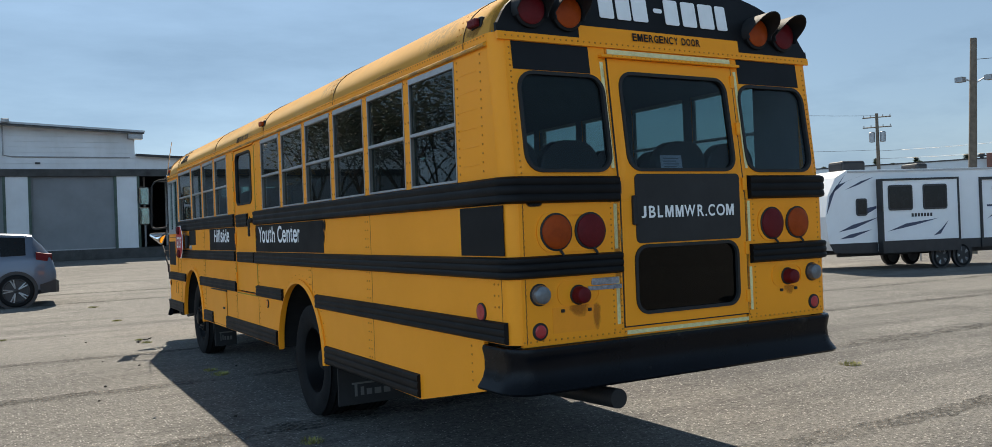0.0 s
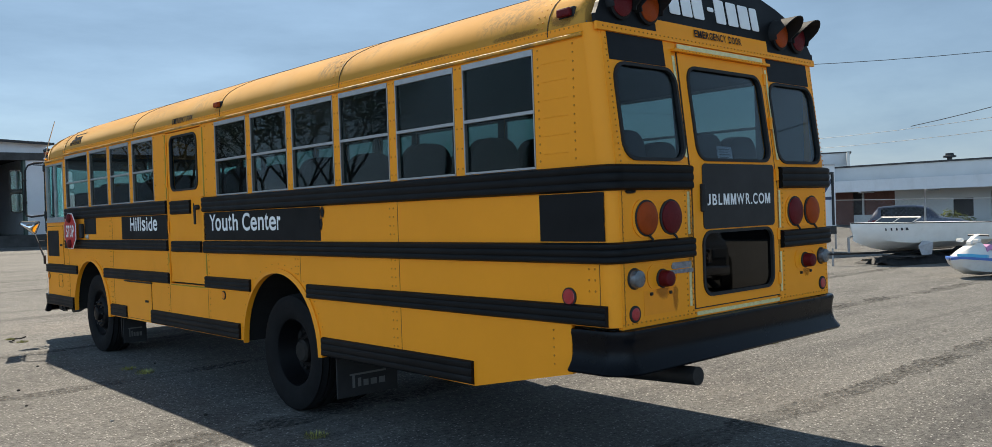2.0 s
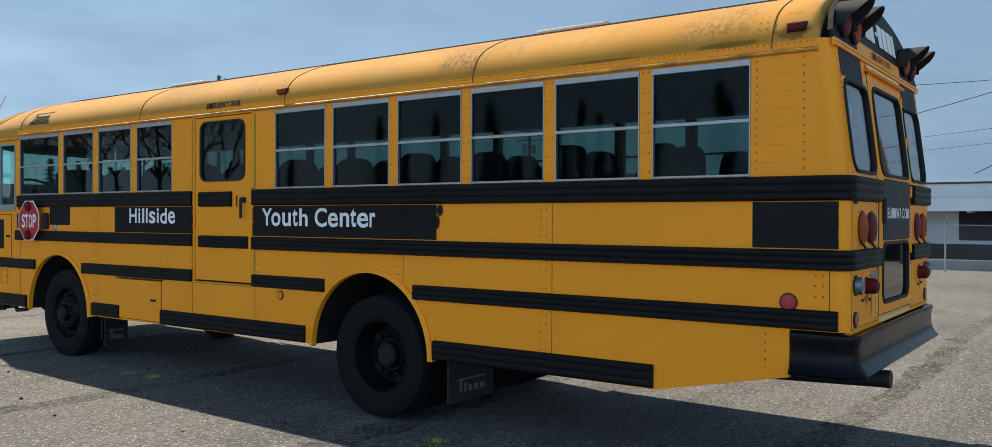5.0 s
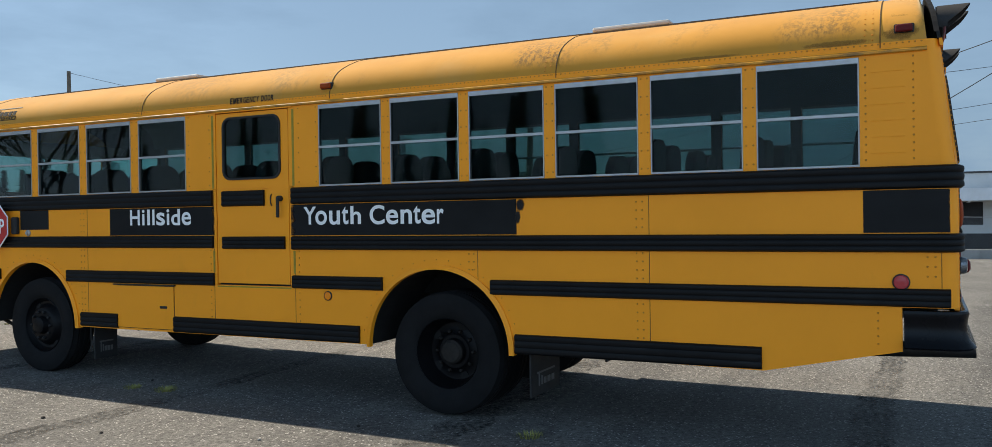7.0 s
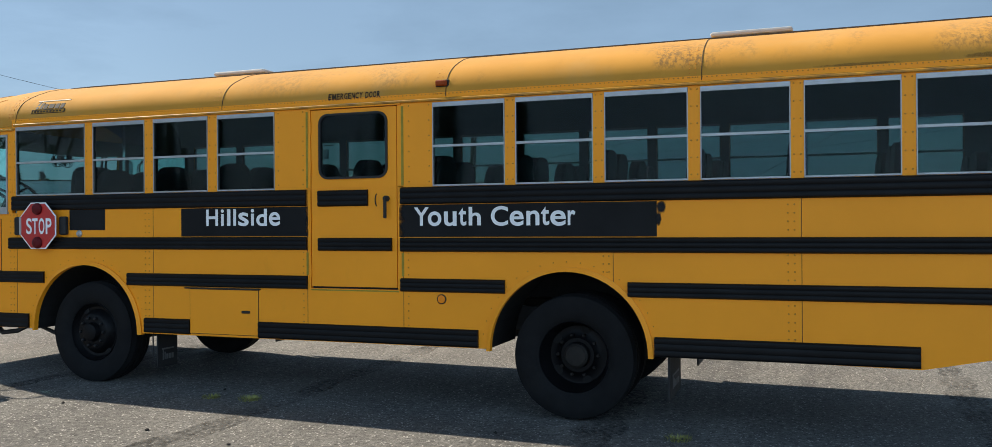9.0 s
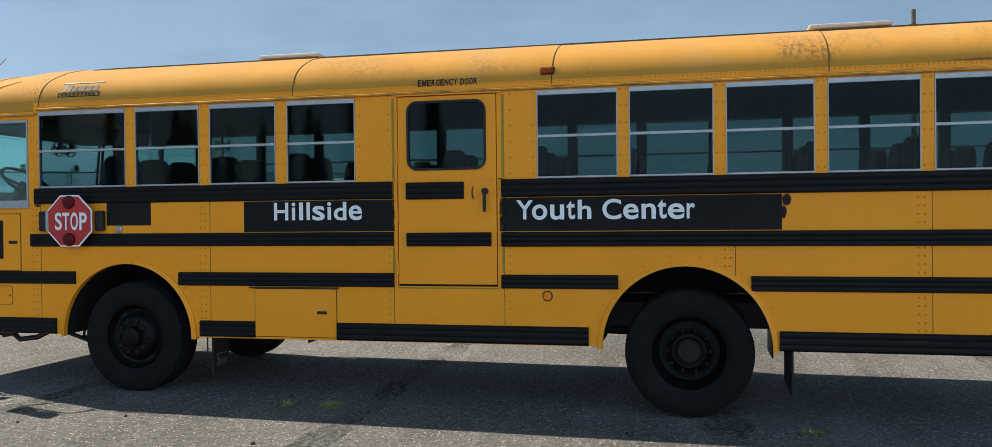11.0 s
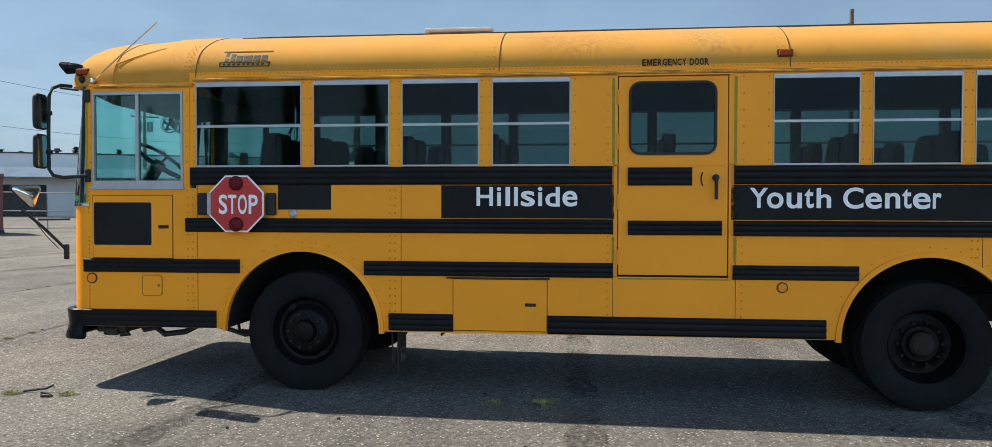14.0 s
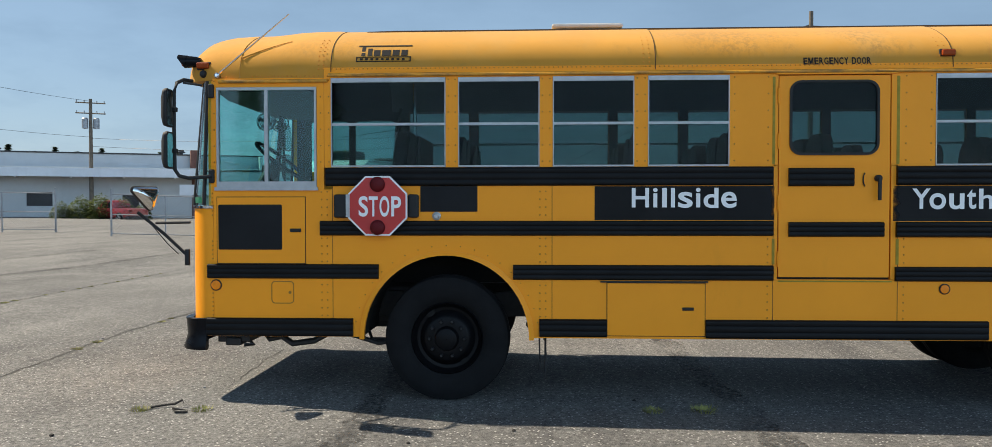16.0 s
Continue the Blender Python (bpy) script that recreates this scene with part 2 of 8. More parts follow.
MIRROR = material("mirror_glass", (0.40, 0.45, 0.45), 0.04, 1.0, vary=0.04, scale=6)
CHROME = material("chrome", (0.75, 0.75, 0.76), 0.08, 1.0, vary=0.03, scale=8)
WHITE = material("white_vinyl", (0.86, 0.86, 0.85), 0.5, vary=0.05, scale=9)
TAPE = material("reflective_tape", (0.84, 0.73, 0.36), 0.4, vary=0.12, scale=22, grain=0.1, bump_scale=120)
GREENTAPE = material("worn_tape", (0.40, 0.30, 0.05), 0.6, vary=0.2, scale=12, spec=0.1)
AMBER = material("amber_lens", (0.36, 0.05, 0.003), 0.5, vary=0.15, scale=18, bump=0.25, bump_scale=150, spec=0.2)
AMBERREF = material("amber_reflector", (1.0, 0.27, 0.01), 0.3, vary=0.1, scale=30, bump=0.1, bump_scale=220, spec=0.3)
REDLENS = material("red_lens", (0.13, 0.006, 0.009), 0.5, vary=0.15, scale=18, bump=0.25, bump_scale=150, spec=0.2)
REDREF = material("red_reflector", (0.45, 0.012, 0.02), 0.3, vary=0.1, scale=30, bump=0.3, bump_scale=220, coat=0.4)
CLEARLENS = material("clear_lens", (0.16, 0.18, 0.2), 0.15, 0.4, vary=0.2, scale=30, bump=0.4, bump_scale=90, coat=0.5)
STOPRED = material("stop_red", (0.55, 0.025, 0.02), 0.4, vary=0.07, scale=8)
WIN = glass("tinted_bus_glass", (0.455, 0.575, 0.57), 1.21)
WINREAR = glass("rear_bus_glass", (0.66, 0.735, 0.755), 1.3)
WINCAB = glass("cab_glass", (0.62, 0.88, 0.86), 1.45)
WINCAR = glass("car_glass", (0.10, 0.11, 0.12), 1.6)
CABTRIM = material("cab_trim", (0.05, 0.053, 0.056), 0.7, vary=0.15, scale=5)
INTERIOR = material("cabin_lining", (0.20, 0.21, 0.22), 0.6, vary=0.1, scale=5)
VINYL = material("seat_vinyl", (0.03, 0.033, 0.04), 0.5, vary=0.15, scale=6, bump=0.06, bump_scale=30)
TRIMGREY = material("dull_grey_print", (0.16, 0.16, 0.18), 0.8, vary=0.1)
SEAM = material("seam_sealant", (0.07, 0.035, 0.01), 0.8, vary=0.2, scale=15)


# ---- shaping helpers ----
def mesh_of(bm, name, smooth=False):
    me = bpy.data.meshes.new(name)
    bmesh.ops.recalc_face_normals(bm, faces=bm.faces)
    bm.to_mesh(me)
    bm.free()
    if smooth:
        for f in me.polygons:
            f.use_smooth = True
        me.set_sharp_from_angle(angle=radians(38))
    return me


def part(name, bm, mat, parent, label="", smooth=False):
    ob = new(name, mesh_of(bm, name, smooth))
    ob.data.materials.append(mat)
    ob.parent = parent
    return tagged(ob, label)


def thing(name, label, category, group="", kind="", at=None):
    ob = new(name)
    ob.empty_display_size = 0.2
    if at is not None:
        ob.matrix_basis = at
    return tagged(ob, label, category, group, kind)


def single(name, bm, mat, label, category, group="", kind="", smooth=False, at=None):
    ob = new(name, mesh_of(bm, name, smooth))
    ob.data.materials.append(mat)
    if at is not None:
        ob.matrix_basis = at
    return tagged(ob, label, category, group, kind)


def box(bm, x0, x1, y0, y1, z0, z1, bevel=0.0, turn=None):
    v = [bm.verts.new((x, y, z)) for x in (x0, x1) for y in (y0, y1) for z in (z0, z1)]
    fs = [bm.faces.new([v[i] for i in q]) for q in ((0, 1, 3, 2), (4, 6, 7, 5), (0, 4, 5, 1), (2, 3, 7, 6), (0, 2, 6, 4), (1, 5, 7, 3))]
    if bevel:
        es = list({e for f in fs for e in f.edges})
        res = bmesh.ops.bevel(bm, geom=es, offset=bevel, segments=2, affect="EDGES", profile=0.5)
        v = [w for w in v if w.is_valid] + [w for w in res["verts"]]
    if turn is not None:
        bmesh.ops.transform(bm, matrix=turn, verts=list(set(v)))
    return bm


def boxes(*rows, bevel=0.0):
    bm = bmesh.new()
    for r in rows:
        box(bm, *r, bevel=bevel)
    return bm


def lathe(bm, profile, m, segs=32, closed=False):
    """Turns a profile of (radius, along) about the local x axis, then places it by m."""
    rings = []
    for r, a in profile:
        rings.append([bm.verts.new(m @ Vector((a, r * math.cos(2 * math.pi * i / segs), r * math.sin(2 * math.pi * i / segs)))) for i in range(segs)])
    pairs = list(zip(rings, rings[1:])) + ([(rings[-1], rings[0])] if closed else [])
    for a, b in pairs:
        for i in range(segs):
            j = (i + 1) % segs
            bm.faces.new((a[i], a[j], b[j], b[i]))
    if not closed:
        bm.faces.new(rings[0])
        bm.faces.new(rings[-1])
    return bm


def rod(bm, points, r, segs=8):
    """A bent round bar through points."""
    pts = [Vector(p) for p in points]
    rings = []
    for i, p in enumerate(pts):
        d = (pts[min(i + 1, len(pts) - 1)] - pts[max(i - 1, 0)]).normalized()
        side = d.cross(Vector((0.31, 0.17, 0.93))).normalized()
        up = side.cross(d)
        rr = r[i] if isinstance(r, (list, tuple)) else r
        rings.append([bm.verts.new(p + rr * (math.cos(2 * math.pi * j / segs) * side + math.sin(2 * math.pi * j / segs) * up)) for j in range(segs)])
    for a, b in zip(rings, rings[1:]):
        for j in range(segs):
            bm.faces.new((a[j], a[(j + 1) % segs], b[(j + 1) % segs], b[j]))
    bm.faces.new(rings[0])
    bm.faces.new(rings[-1])
    return bm


def rounded(u0, u1, v0, v1, r, n=6):
    out = []
    for cu, cv, a0 in ((u1 - r, v1 - r, 0), (u0 + r, v1 - r, 90), (u0 + r, v0 + r, 180), (u1 - r, v0 + r, 270)):
        for i in range(n + 1):
            a = radians(a0 + 90 * i / n)
            out.append((cu + r * math.cos(a), cv + r * math.sin(a)))
    return out


def rect(u0, u1, v0, v1):
    return [(u0, v0), (u1, v0), (u1, v1), (u0, v1)]


def circle(u, v, r, n=20):
    return [(u + r * math.cos(2 * math.pi * i / n), v + r * math.sin(2 * math.pi * i / n)) for i in range(n)]


def sheet(bm, loops, f, thick):
    """A plate with holes: loops of (u, v), the outer first; f(u, v, d) gives the place at depth d."""
    flat = [p for l in loops for p in l]
    tris = geometry.tessellate_polygon([[Vector((u, v, 0)) for u, v in l] for l in loops])
    front = [bm.verts.new(f(u, v, 0)) for u, v in flat]
    back = [bm.verts.new(f(u, v, thick)) for u, v in flat]
    for t in tris:
        if len(set(t)) == 3:
            try:
                bm.faces.new([front[i] for i in t])
                bm.faces.new([back[i] for i in reversed(t)])
            except ValueError:
                pass
    k = 0
    for l in loops:
        for i in range(len(l)):
            a, b = k + i, k + (i + 1) % len(l)
            bm.faces.new((front[a], front[b], back[b], back[a]))
        k += len(l)
    return bm


def sweep(bm, path, profile, side=1, cap=True):
    """Carries a profile of (outward, z) along a plan path of (x, y)."""
    rings = []
    n = len(path)
    for i, (x, y) in enumerate(path):
        a, b = Vector(path[max(i - 1, 0)]), Vector(path[min(i + 1, n - 1)])
        d = (b - a).normalized()
        o = Vector((d.y, -d.x)) * side
        rings.append([bm.verts.new((x + o.x * u, y + o.y * u, z)) for u, z in profile])
    for a, b in zip(rings, rings[1:]):
        for j in range(len(profile) - 1):
            bm.faces.new((a[j], a[j + 1], b[j + 1], b[j]))
    if cap:
        bm.faces.new(rings[0])
        bm.faces.new(rings[-1])
    return bm


def loft(bm, rings, closed=True, caps=True):
    vs = [[bm.verts.new(p) for p in r] for r in rings]
    m = len(vs[0])
    for a, b in zip(vs, vs[1:]):
        for j in range(m if closed else m - 1):
            bm.faces.new((a[j], a[(j + 1) % m], b[(j + 1) % m], b[j]))
    if caps:
        bm.faces.new(vs[0])
        bm.faces.new(vs[-1])
    return bm


def letters(bm, words, f, u0, u1, v0, v1, thick=0.004, weight=0.02):
    """Writing in the built-in font, fitted to a box of (u, v); f as for sheet."""
    cu = bpy.data.curves.new("words", "FONT")
    cu.body, cu.size, cu.offset, cu.fill_mode, cu.resolution_u = words, 1.0, weight, "NONE", 8
    ob = bpy.data.objects.new("words", cu)
    scene.collection.objects.link(ob)
    cu.dimensions, cu.fill_mode = "2D", "FRONT"
    me = ob.evaluated_get(bpy.context.evaluated_depsgraph_get()).to_mesh()
    co = [v.co.copy() for v in me.vertices]
    faces = [tuple(p.vertices) for p in me.polygons]
    bpy.data.objects.remove(ob)
    bpy.data.curves.remove(cu)
    xs, ys = [c.x for c in co], [c.y for c in co]
    su, sv = (u1 - u0) / (max(xs) - min(xs)), (v1 - v0) / (max(ys) - min(ys))
    vs = [bm.verts.new(f(u0 + (c.x - min(xs)) * su, v0 + (c.y - min(ys)) * sv, -thick)) for c in co]
    for q in faces:
        try:
            bm.faces.new([vs[i] for i in q])
        except ValueError:
            pass
    return bm


def spell(rows, f, mat, parent, label, thick=0.006, weight=0.02, sign=1):
    """Writing set letter by letter: rows of (letter, from, to, low, high)."""
    for ch, a, b, z0, z1 in rows:
        bm = bmesh.new()
        if ch == "M":
            stroke = ((0, 0), (0, 1), (0.27, 1), (0.5, 0.38), (0.73, 1), (1, 1), (1, 0), (0.8, 0), (0.8, 0.66), (0.58, 0), (0.42, 0), (0.2, 0.66), (0.2, 0))
            sheet(bm, [[(sign * (a + (b - a) * p), z0 + (z1 - z0) * q) for p, q in stroke]], lambda u, v, d: f(sign * u, v, d - thick), 0.002)
        else:
            letters(bm, ch, lambda u, v, d: f(sign * u, v, d), sign * a, sign * b, z0, z1, thick, weight)
        part("letter", bm, mat, parent, label)


def spaced(words, a, b, z0, z1):
    """Letters of one line shared out between a and b, as spell() takes them."""
    wide = {"M": 1.2, "W": 1.4, " ": 0.55, "I": 0.4}
    total = sum(wide.get(c, 1.0) for c in words)
    out, at = [], a
    for c in words:
        w = wide.get(c, 1.0) * (b - a) / total
        if c != " ":
            out.append((c, at, at + w * 0.84, z0, z1))
        at += w
    return out


def dome(bm, m, r, h, segs=6):
    """A rivet head: a low dome on the plane x = 0 of m, bulging along -x."""
    base = [bm.verts.new(m @ Vector((0, r * math.cos(2 * math.pi * i / segs), r * math.sin(2 * math.pi * i / segs)))) for i in range(segs)]
    top = [bm.verts.new(m @ Vector((-h, 0.5 * r * math.cos(2 * math.pi * i / segs), 0.5 * r * math.sin(2 * math.pi * i / segs)))) for i in range(segs)]
    for i in range(segs):
        j = (i + 1) % segs
        bm.faces.new((base[i], base[j], top[j], top[i]))
    bm.faces.new(top)


def ground_z(x, y):
    s = y - 13.0
    rise = math.log1p(math.exp(min(s / 2.0, 40))) * 2.0 if s < 60 else s
    def ease(v):
        v = min(max(v, 0.0), 1.0)
        return v * v * (3 - 2 * v)
    fall = 0.14 * ease((x - 3.0) / 13.0) + 0.62 * ease((x - 20.0) / 28.0) * ease((30.0 - y) / 16.0)
    return 0.008 * (max(y, -60.0) - 6.0) + 0.0135 * min(rise, 60) / (1 + max(0.0, x - 2.0) / 50.0) - fall


# ---- ground ----
def axis(low, high):
    out = [i * 1.5 for i in range(math.floor(low / 1.5), math.ceil(high / 1.5) + 1)]
    step = 3.0
    while out[-1] < 900:
        out.append(out[-1] + step)
        step *= 1.35
    step = 3.0
    while out[0] > -900:
        out.insert(0, out[0] - step)
        step *= 1.35
    return out


def asphalt():
    """Old asphalt: worn broad patches, coarse pale stones in a darker binder, fine grit."""
    m = material("weathered_asphalt", (0.141, 0.137, 0.127), 0.9, vary=0.1, scale=0.35, bump=0.0, bump_scale=45)
    dirtied(m, (0.075, 0.072, 0.069), 0.13, 0.47, 0.60, (1, 1, 1), 0.5, 4.0)
    dirtied(m, (0.182, 0.175, 0.161), 0.5, 0.5, 0.72, (1, 1, 1), 0.55, 9.0)
    dirtied(m, (0.064, 0.062, 0.06), 0.55, 0.5, 0.64, (0.16, 1.3, 1), 0.75, 5.5)
    dirtied(m, (0.2, 0.193, 0.179), 0.8, 0.52, 0.7, (0.2, 1.3, 1), 0.5, 12.0)
    dirtied(m, (0.058, 0.056, 0.054), 2.3, 0.54, 0.7, (1, 1, 1), 0.4, 2.0)
    dirtied(m, (0.05, 0.049, 0.047), 0.7, 0.56, 0.66, (0.5, 1.0, 1), 0.5, 31.0)
    n, k = m.node_tree.nodes, m.node_tree.links
    p = n["Principled BSDF"]
    co = n.new("ShaderNodeTexCoord")
    grit = n.new("ShaderNodeTexNoise")
    grit.inputs["Scale"].default_value, grit.inputs["Detail"].default_value, grit.inputs["Roughness"].default_value = 24, 8, 0.88
    k.new(co.outputs["Object"], grit.inputs["Vector"])
    g = n.new("ShaderNodeMapRange")
    g.inputs["From Min"].default_value, g.inputs["From Max"].default_value = 0.36, 0.64
    g.inputs["To Min"].default_value, g.inputs["To Max"].default_value = 0.1, 1.85
    k.new(grit.outputs["Fac"], g.inputs["Value"])
    mul = n.new("ShaderNodeVectorMath")
    mul.operation = "SCALE"
    k.new(p.inputs["Base Color"].links[0].from_socket, mul.inputs[0])
    k.new(g.outputs[0], mul.inputs["Scale"])
    v = n.new("ShaderNodeTexVoronoi")
    v.inputs["Scale"].default_value = 40
    k.new(co.outputs["Object"], v.inputs["Vector"])
    r = n.new("ShaderNodeMapRange")
    r.inputs["From Min"].default_value, r.inputs["From Max"].default_value = 0.12, 0.4
    r.inputs["To Min"].default_value, r.inputs["To Max"].default_value = 0.85, 0.0
    k.new(v.outputs["Distance"], r.inputs["Value"])
    sep = n.new("ShaderNodeSeparateColor")
    k.new(v.outputs["Color"], sep.inputs[0])
    few = n.new("ShaderNodeMath")
    few.operation = "GREATER_THAN"
    few.inputs[1].default_value = 0.74
    k.new(sep.outputs[0], few.inputs[0])
    lot = n.new("ShaderNodeMath")
    lot.operation = "MULTIPLY"
    k.new(few.outputs[0], lot.inputs[0])
    k.new(r.outputs[0], lot.inputs[1])
    mix = n.new("ShaderNodeMix")
    mix.data_type = "RGBA"
    k.new(mul.outputs[0], mix.inputs["A"])
    mix.inputs["B"].default_value = (0.56, 0.54, 0.50, 1)
    k.new(lot.outputs[0], mix.inputs["Factor"])
    k.new(mix.outputs["Result"], p.inputs["Base Color"])
    bp = n.new("ShaderNodeBump")
    bp.inputs["Strength"].default_value, bp.inputs["Distance"].default_value = 0.65, 0.02
    k.new(grit.outputs["Fac"], bp.inputs["Height"])
    k.new(bp.outputs[0], p.inputs["Normal"])
    return m


def build_ground():
    xs, ys = axis(-24, 48), axis(-24, 66)
    verts = [(x, y, ground_z(x, y)) for y in ys for x in xs]
    w = len(xs)
    faces = [(j * w + i, j * w + i + 1, (j + 1) * w + i + 1, (j + 1) * w + i) for j in range(len(ys) - 1) for i in range(w - 1)]
    me = bpy.data.meshes.new("ground")
    me.from_pydata(verts, [], faces)
    for f in me.polygons:
        f.use_smooth = True
    me.materials.append(asphalt())
    tagged(new("ground", me), "weathered pale grey asphalt lot with cracks and patches", "ground", kind="structure")


build_ground()


# ---- the school bus ----
XL, XR = -1.22, 1.25
MID = (XL + XR) / 2
PITCH = 0.742
REAR_WINDOWS = [(0.567 + k * PITCH, 1.218 + k * PITCH) for k in range(6)]
FRONT_WINDOWS = [(6.498, 7.13), (7.236, 7.875), (7.978, 8.623), (8.722, 9.642)]
SILL, HEAD = 1.906, 2.618


def left(y, z, d):
    return (XL + d, y, z)


def right(y, z, d):
    return (XR - d, y, z)


def lean(z):
    return 0.125 * max(0.0, z - 1.92)


def rear(x, z, d):
    return (x, lean(z) + d, z)


def arch(cy, cz, r, a0, a1, n=14):
    return [(cy + r * math.cos(radians(a0 + (a1 - a0) * i / n)), cz + r * math.sin(radians(a0 + (a1 - a0) * i / n))) for i in range(n + 1)]


bus = thing("school_bus", "yellow school bus with black rails parked on asphalt", "school bus")
ARCH_R, ARCH_F = (3.758, 0.545, 0.66), (8.72, 0.545, 0.667)
SEAM_R = ARCH_R[0] + ARCH_R[2] * math.cos(radians(125))


def low_plates(f, rivet_bm, outer_sign):
    """The skirt and belt panels of one side."""
    zt = 1.905
    rows = [
        [(0.08, 1.0), (0.327, 1.0), (0.327, 0.717), (1.19, 0.54), (1.979, 0.548), (1.979, zt), (0.08, zt)],
        [(1.982, 0.55), (ARCH_R[0] - ARCH_R[2], 0.55)] + arch(*ARCH_R, 180, 125) + [(SEAM_R - 0.001, zt), (1.982, zt)],
        [(SEAM_R + 0.001, zt)] + arch(*ARCH_R, 124.7, 0) + [(ARCH_R[0] + ARCH_R[2], 0.55), (5.205, 0.55), (5.205, zt)],
        [(5.207, 0.55), (6.157, 0.55), (6.157, 1.022), (5.207, 1.022)],
        [(6.16, 0.55), (7.878, 0.55), (7.878, zt), (6.16, zt)],
        [(7.881, 0.55), (ARCH_F[0] - ARCH_F[2], 0.55)] + arch(*ARCH_F, 180, 0, 28) + [(ARCH_F[0] + ARCH_F[2], 0.55), (9.63, 0.55), (9.63, zt), (7.881, zt)],
        [(9.633, 0.55), (10.6, 0.55), (10.6, 1.73), (9.633, 1.73)],
    ]
    for r in rows:
        bm = bmesh.new()
        sheet(bm, [r], f, 0.03)
        part("side_panel", bm, YELLOW, bus)
    for y, z0, z1 in ((1.9805, 0.55, 1.9), (SEAM_R, 1.1, 1.9), (5.206, 0.55, 1.9), (6.1585, 0.55, 1.9), (7.8795, 0.55, 1.9), (9.6315, 0.55, 1.9)):
        bm = bmesh.new()
        sheet(bm, [rect(y - 0.0022, y + 0.0022, z0, z1)], lambda u, v, d: f(u, v, d - 0.0012), 0.002)
        part("seam", bm, SEAM, bus)


def upper_left():
    bm = bmesh.new()
    holes = [rect(a, b, SILL, HEAD) for a, b in REAR_WINDOWS + FRONT_WINDOWS] + [rect(5.262, 6.124, 1.915, 2.616)]
    sheet(bm, [[(0.097, 1.9055), (9.695, 1.9055), (9.695, 2.70), (0.175, 2.70)]] + holes, left, 0.035)
    part("window_wall", bm, YELLOW, bus)
    bm = bmesh.new()
    sheet(bm, [[(9.698, 1.7305), (10.6, 1.7305), (10.6, 2.62), (9.698, 2.62)], rect(9.756, 10.572, 1.745, 2.55)], left, 0.035)
    part("cab_wall", bm, YELLOW, bus)
    for y0, y1 in ((5.207, 5.260), (6.126, 6.157)):
        bm = bmesh.new()
        sheet(bm, [rect(y0, y1, 1.024, 1.9145)], left, 0.04)
        part("door_jamb", bm, YELLOW, bus)


def upper_right():
    bm = bmesh.new()
    holes = [rect(0.567 + k * PITCH, 1.218 + k * PITCH, SILL, HEAD) for k in range(12)]
    sheet(bm, [[(0.097, 1.9055), (10.6, 1.9055), (10.6, 2.70), (0.175, 2.70)]] + holes + [rounded(9.5, 10.5, 1.96, 2.6, 0.05)], right, 0.035)
    part("window_wall", bm, YELLOW, bus)
    bm = bmesh.new()
    sheet(bm, [[(9.633, 1.732), (10.6, 1.732), (10.6, 1.904), (9.633, 1.904)]], right, 0.03)
    part("side_panel", bm, YELLOW, bus)
    bm = bmesh.new()
    sheet(bm, [rect(5.207, 6.157, 1.024, 1.904)], right, 0.03)
    part("side_panel", bm, YELLOW, bus)


def split_window(f, y0, y1, z0, z1, mat, mid=0.480):
    """A passenger window: an aluminium frame with a fixed upper and a lower sash."""
    bm = bmesh.new()
    zm = z0 + (z1 - z0) * mid
    sheet(bm, [rect(y0 + 0.002, y1 - 0.002, z1 - 0.038, z1 - 0.002)], lambda u, v, d: f(u, v, d - 0.006), 0.038)
    win = part("window", bm, ALU, bus)
    for za, zb in ((z0 + 0.002, z0 + 0.015), (zm - 0.010, zm + 0.010)):
        bm = bmesh.new()
        sheet(bm, [rect(y0 + 0.002, y1 - 0.002, za, zb)], lambda u, v, d: f(u, v, d - 0.006), 0.038)
        part("rail", bm, ALU, win)
    for ya, yb in ((y0 + 0.002, y0 + 0.008), (y1 - 0.008, y1 - 0.002)):
        for za, zb in ((z0 + 0.016, zm - 0.011), (zm + 0.011, z1 - 0.039)):
            bm = bmesh.new()
            sheet(bm, [rect(ya, yb, za, zb)], lambda u, v, d: f(u, v, d + 0.002), 0.028)
            part("jamb", bm, JAMB, win)
            bm = bmesh.new()
            sheet(bm, [rect(ya - 0.001, yb + 0.001, za, zb)], lambda u, v, d: f(u, v, d - 0.005), 0.004)
            part("edge_strip", bm, ALU, win)
    for za, zb, d0 in ((z0 + 0.015, zm - 0.009, 0.020), (zm + 0.009, z1 - 0.038, 0.010)):
        bm = bmesh.new()
        sheet(bm, [rect(y0 + 0.007, y1 - 0.007, za, zb)], lambda u, v, d: f(u, v, d + d0), 0.004)
        part("pane", bm, mat, win)


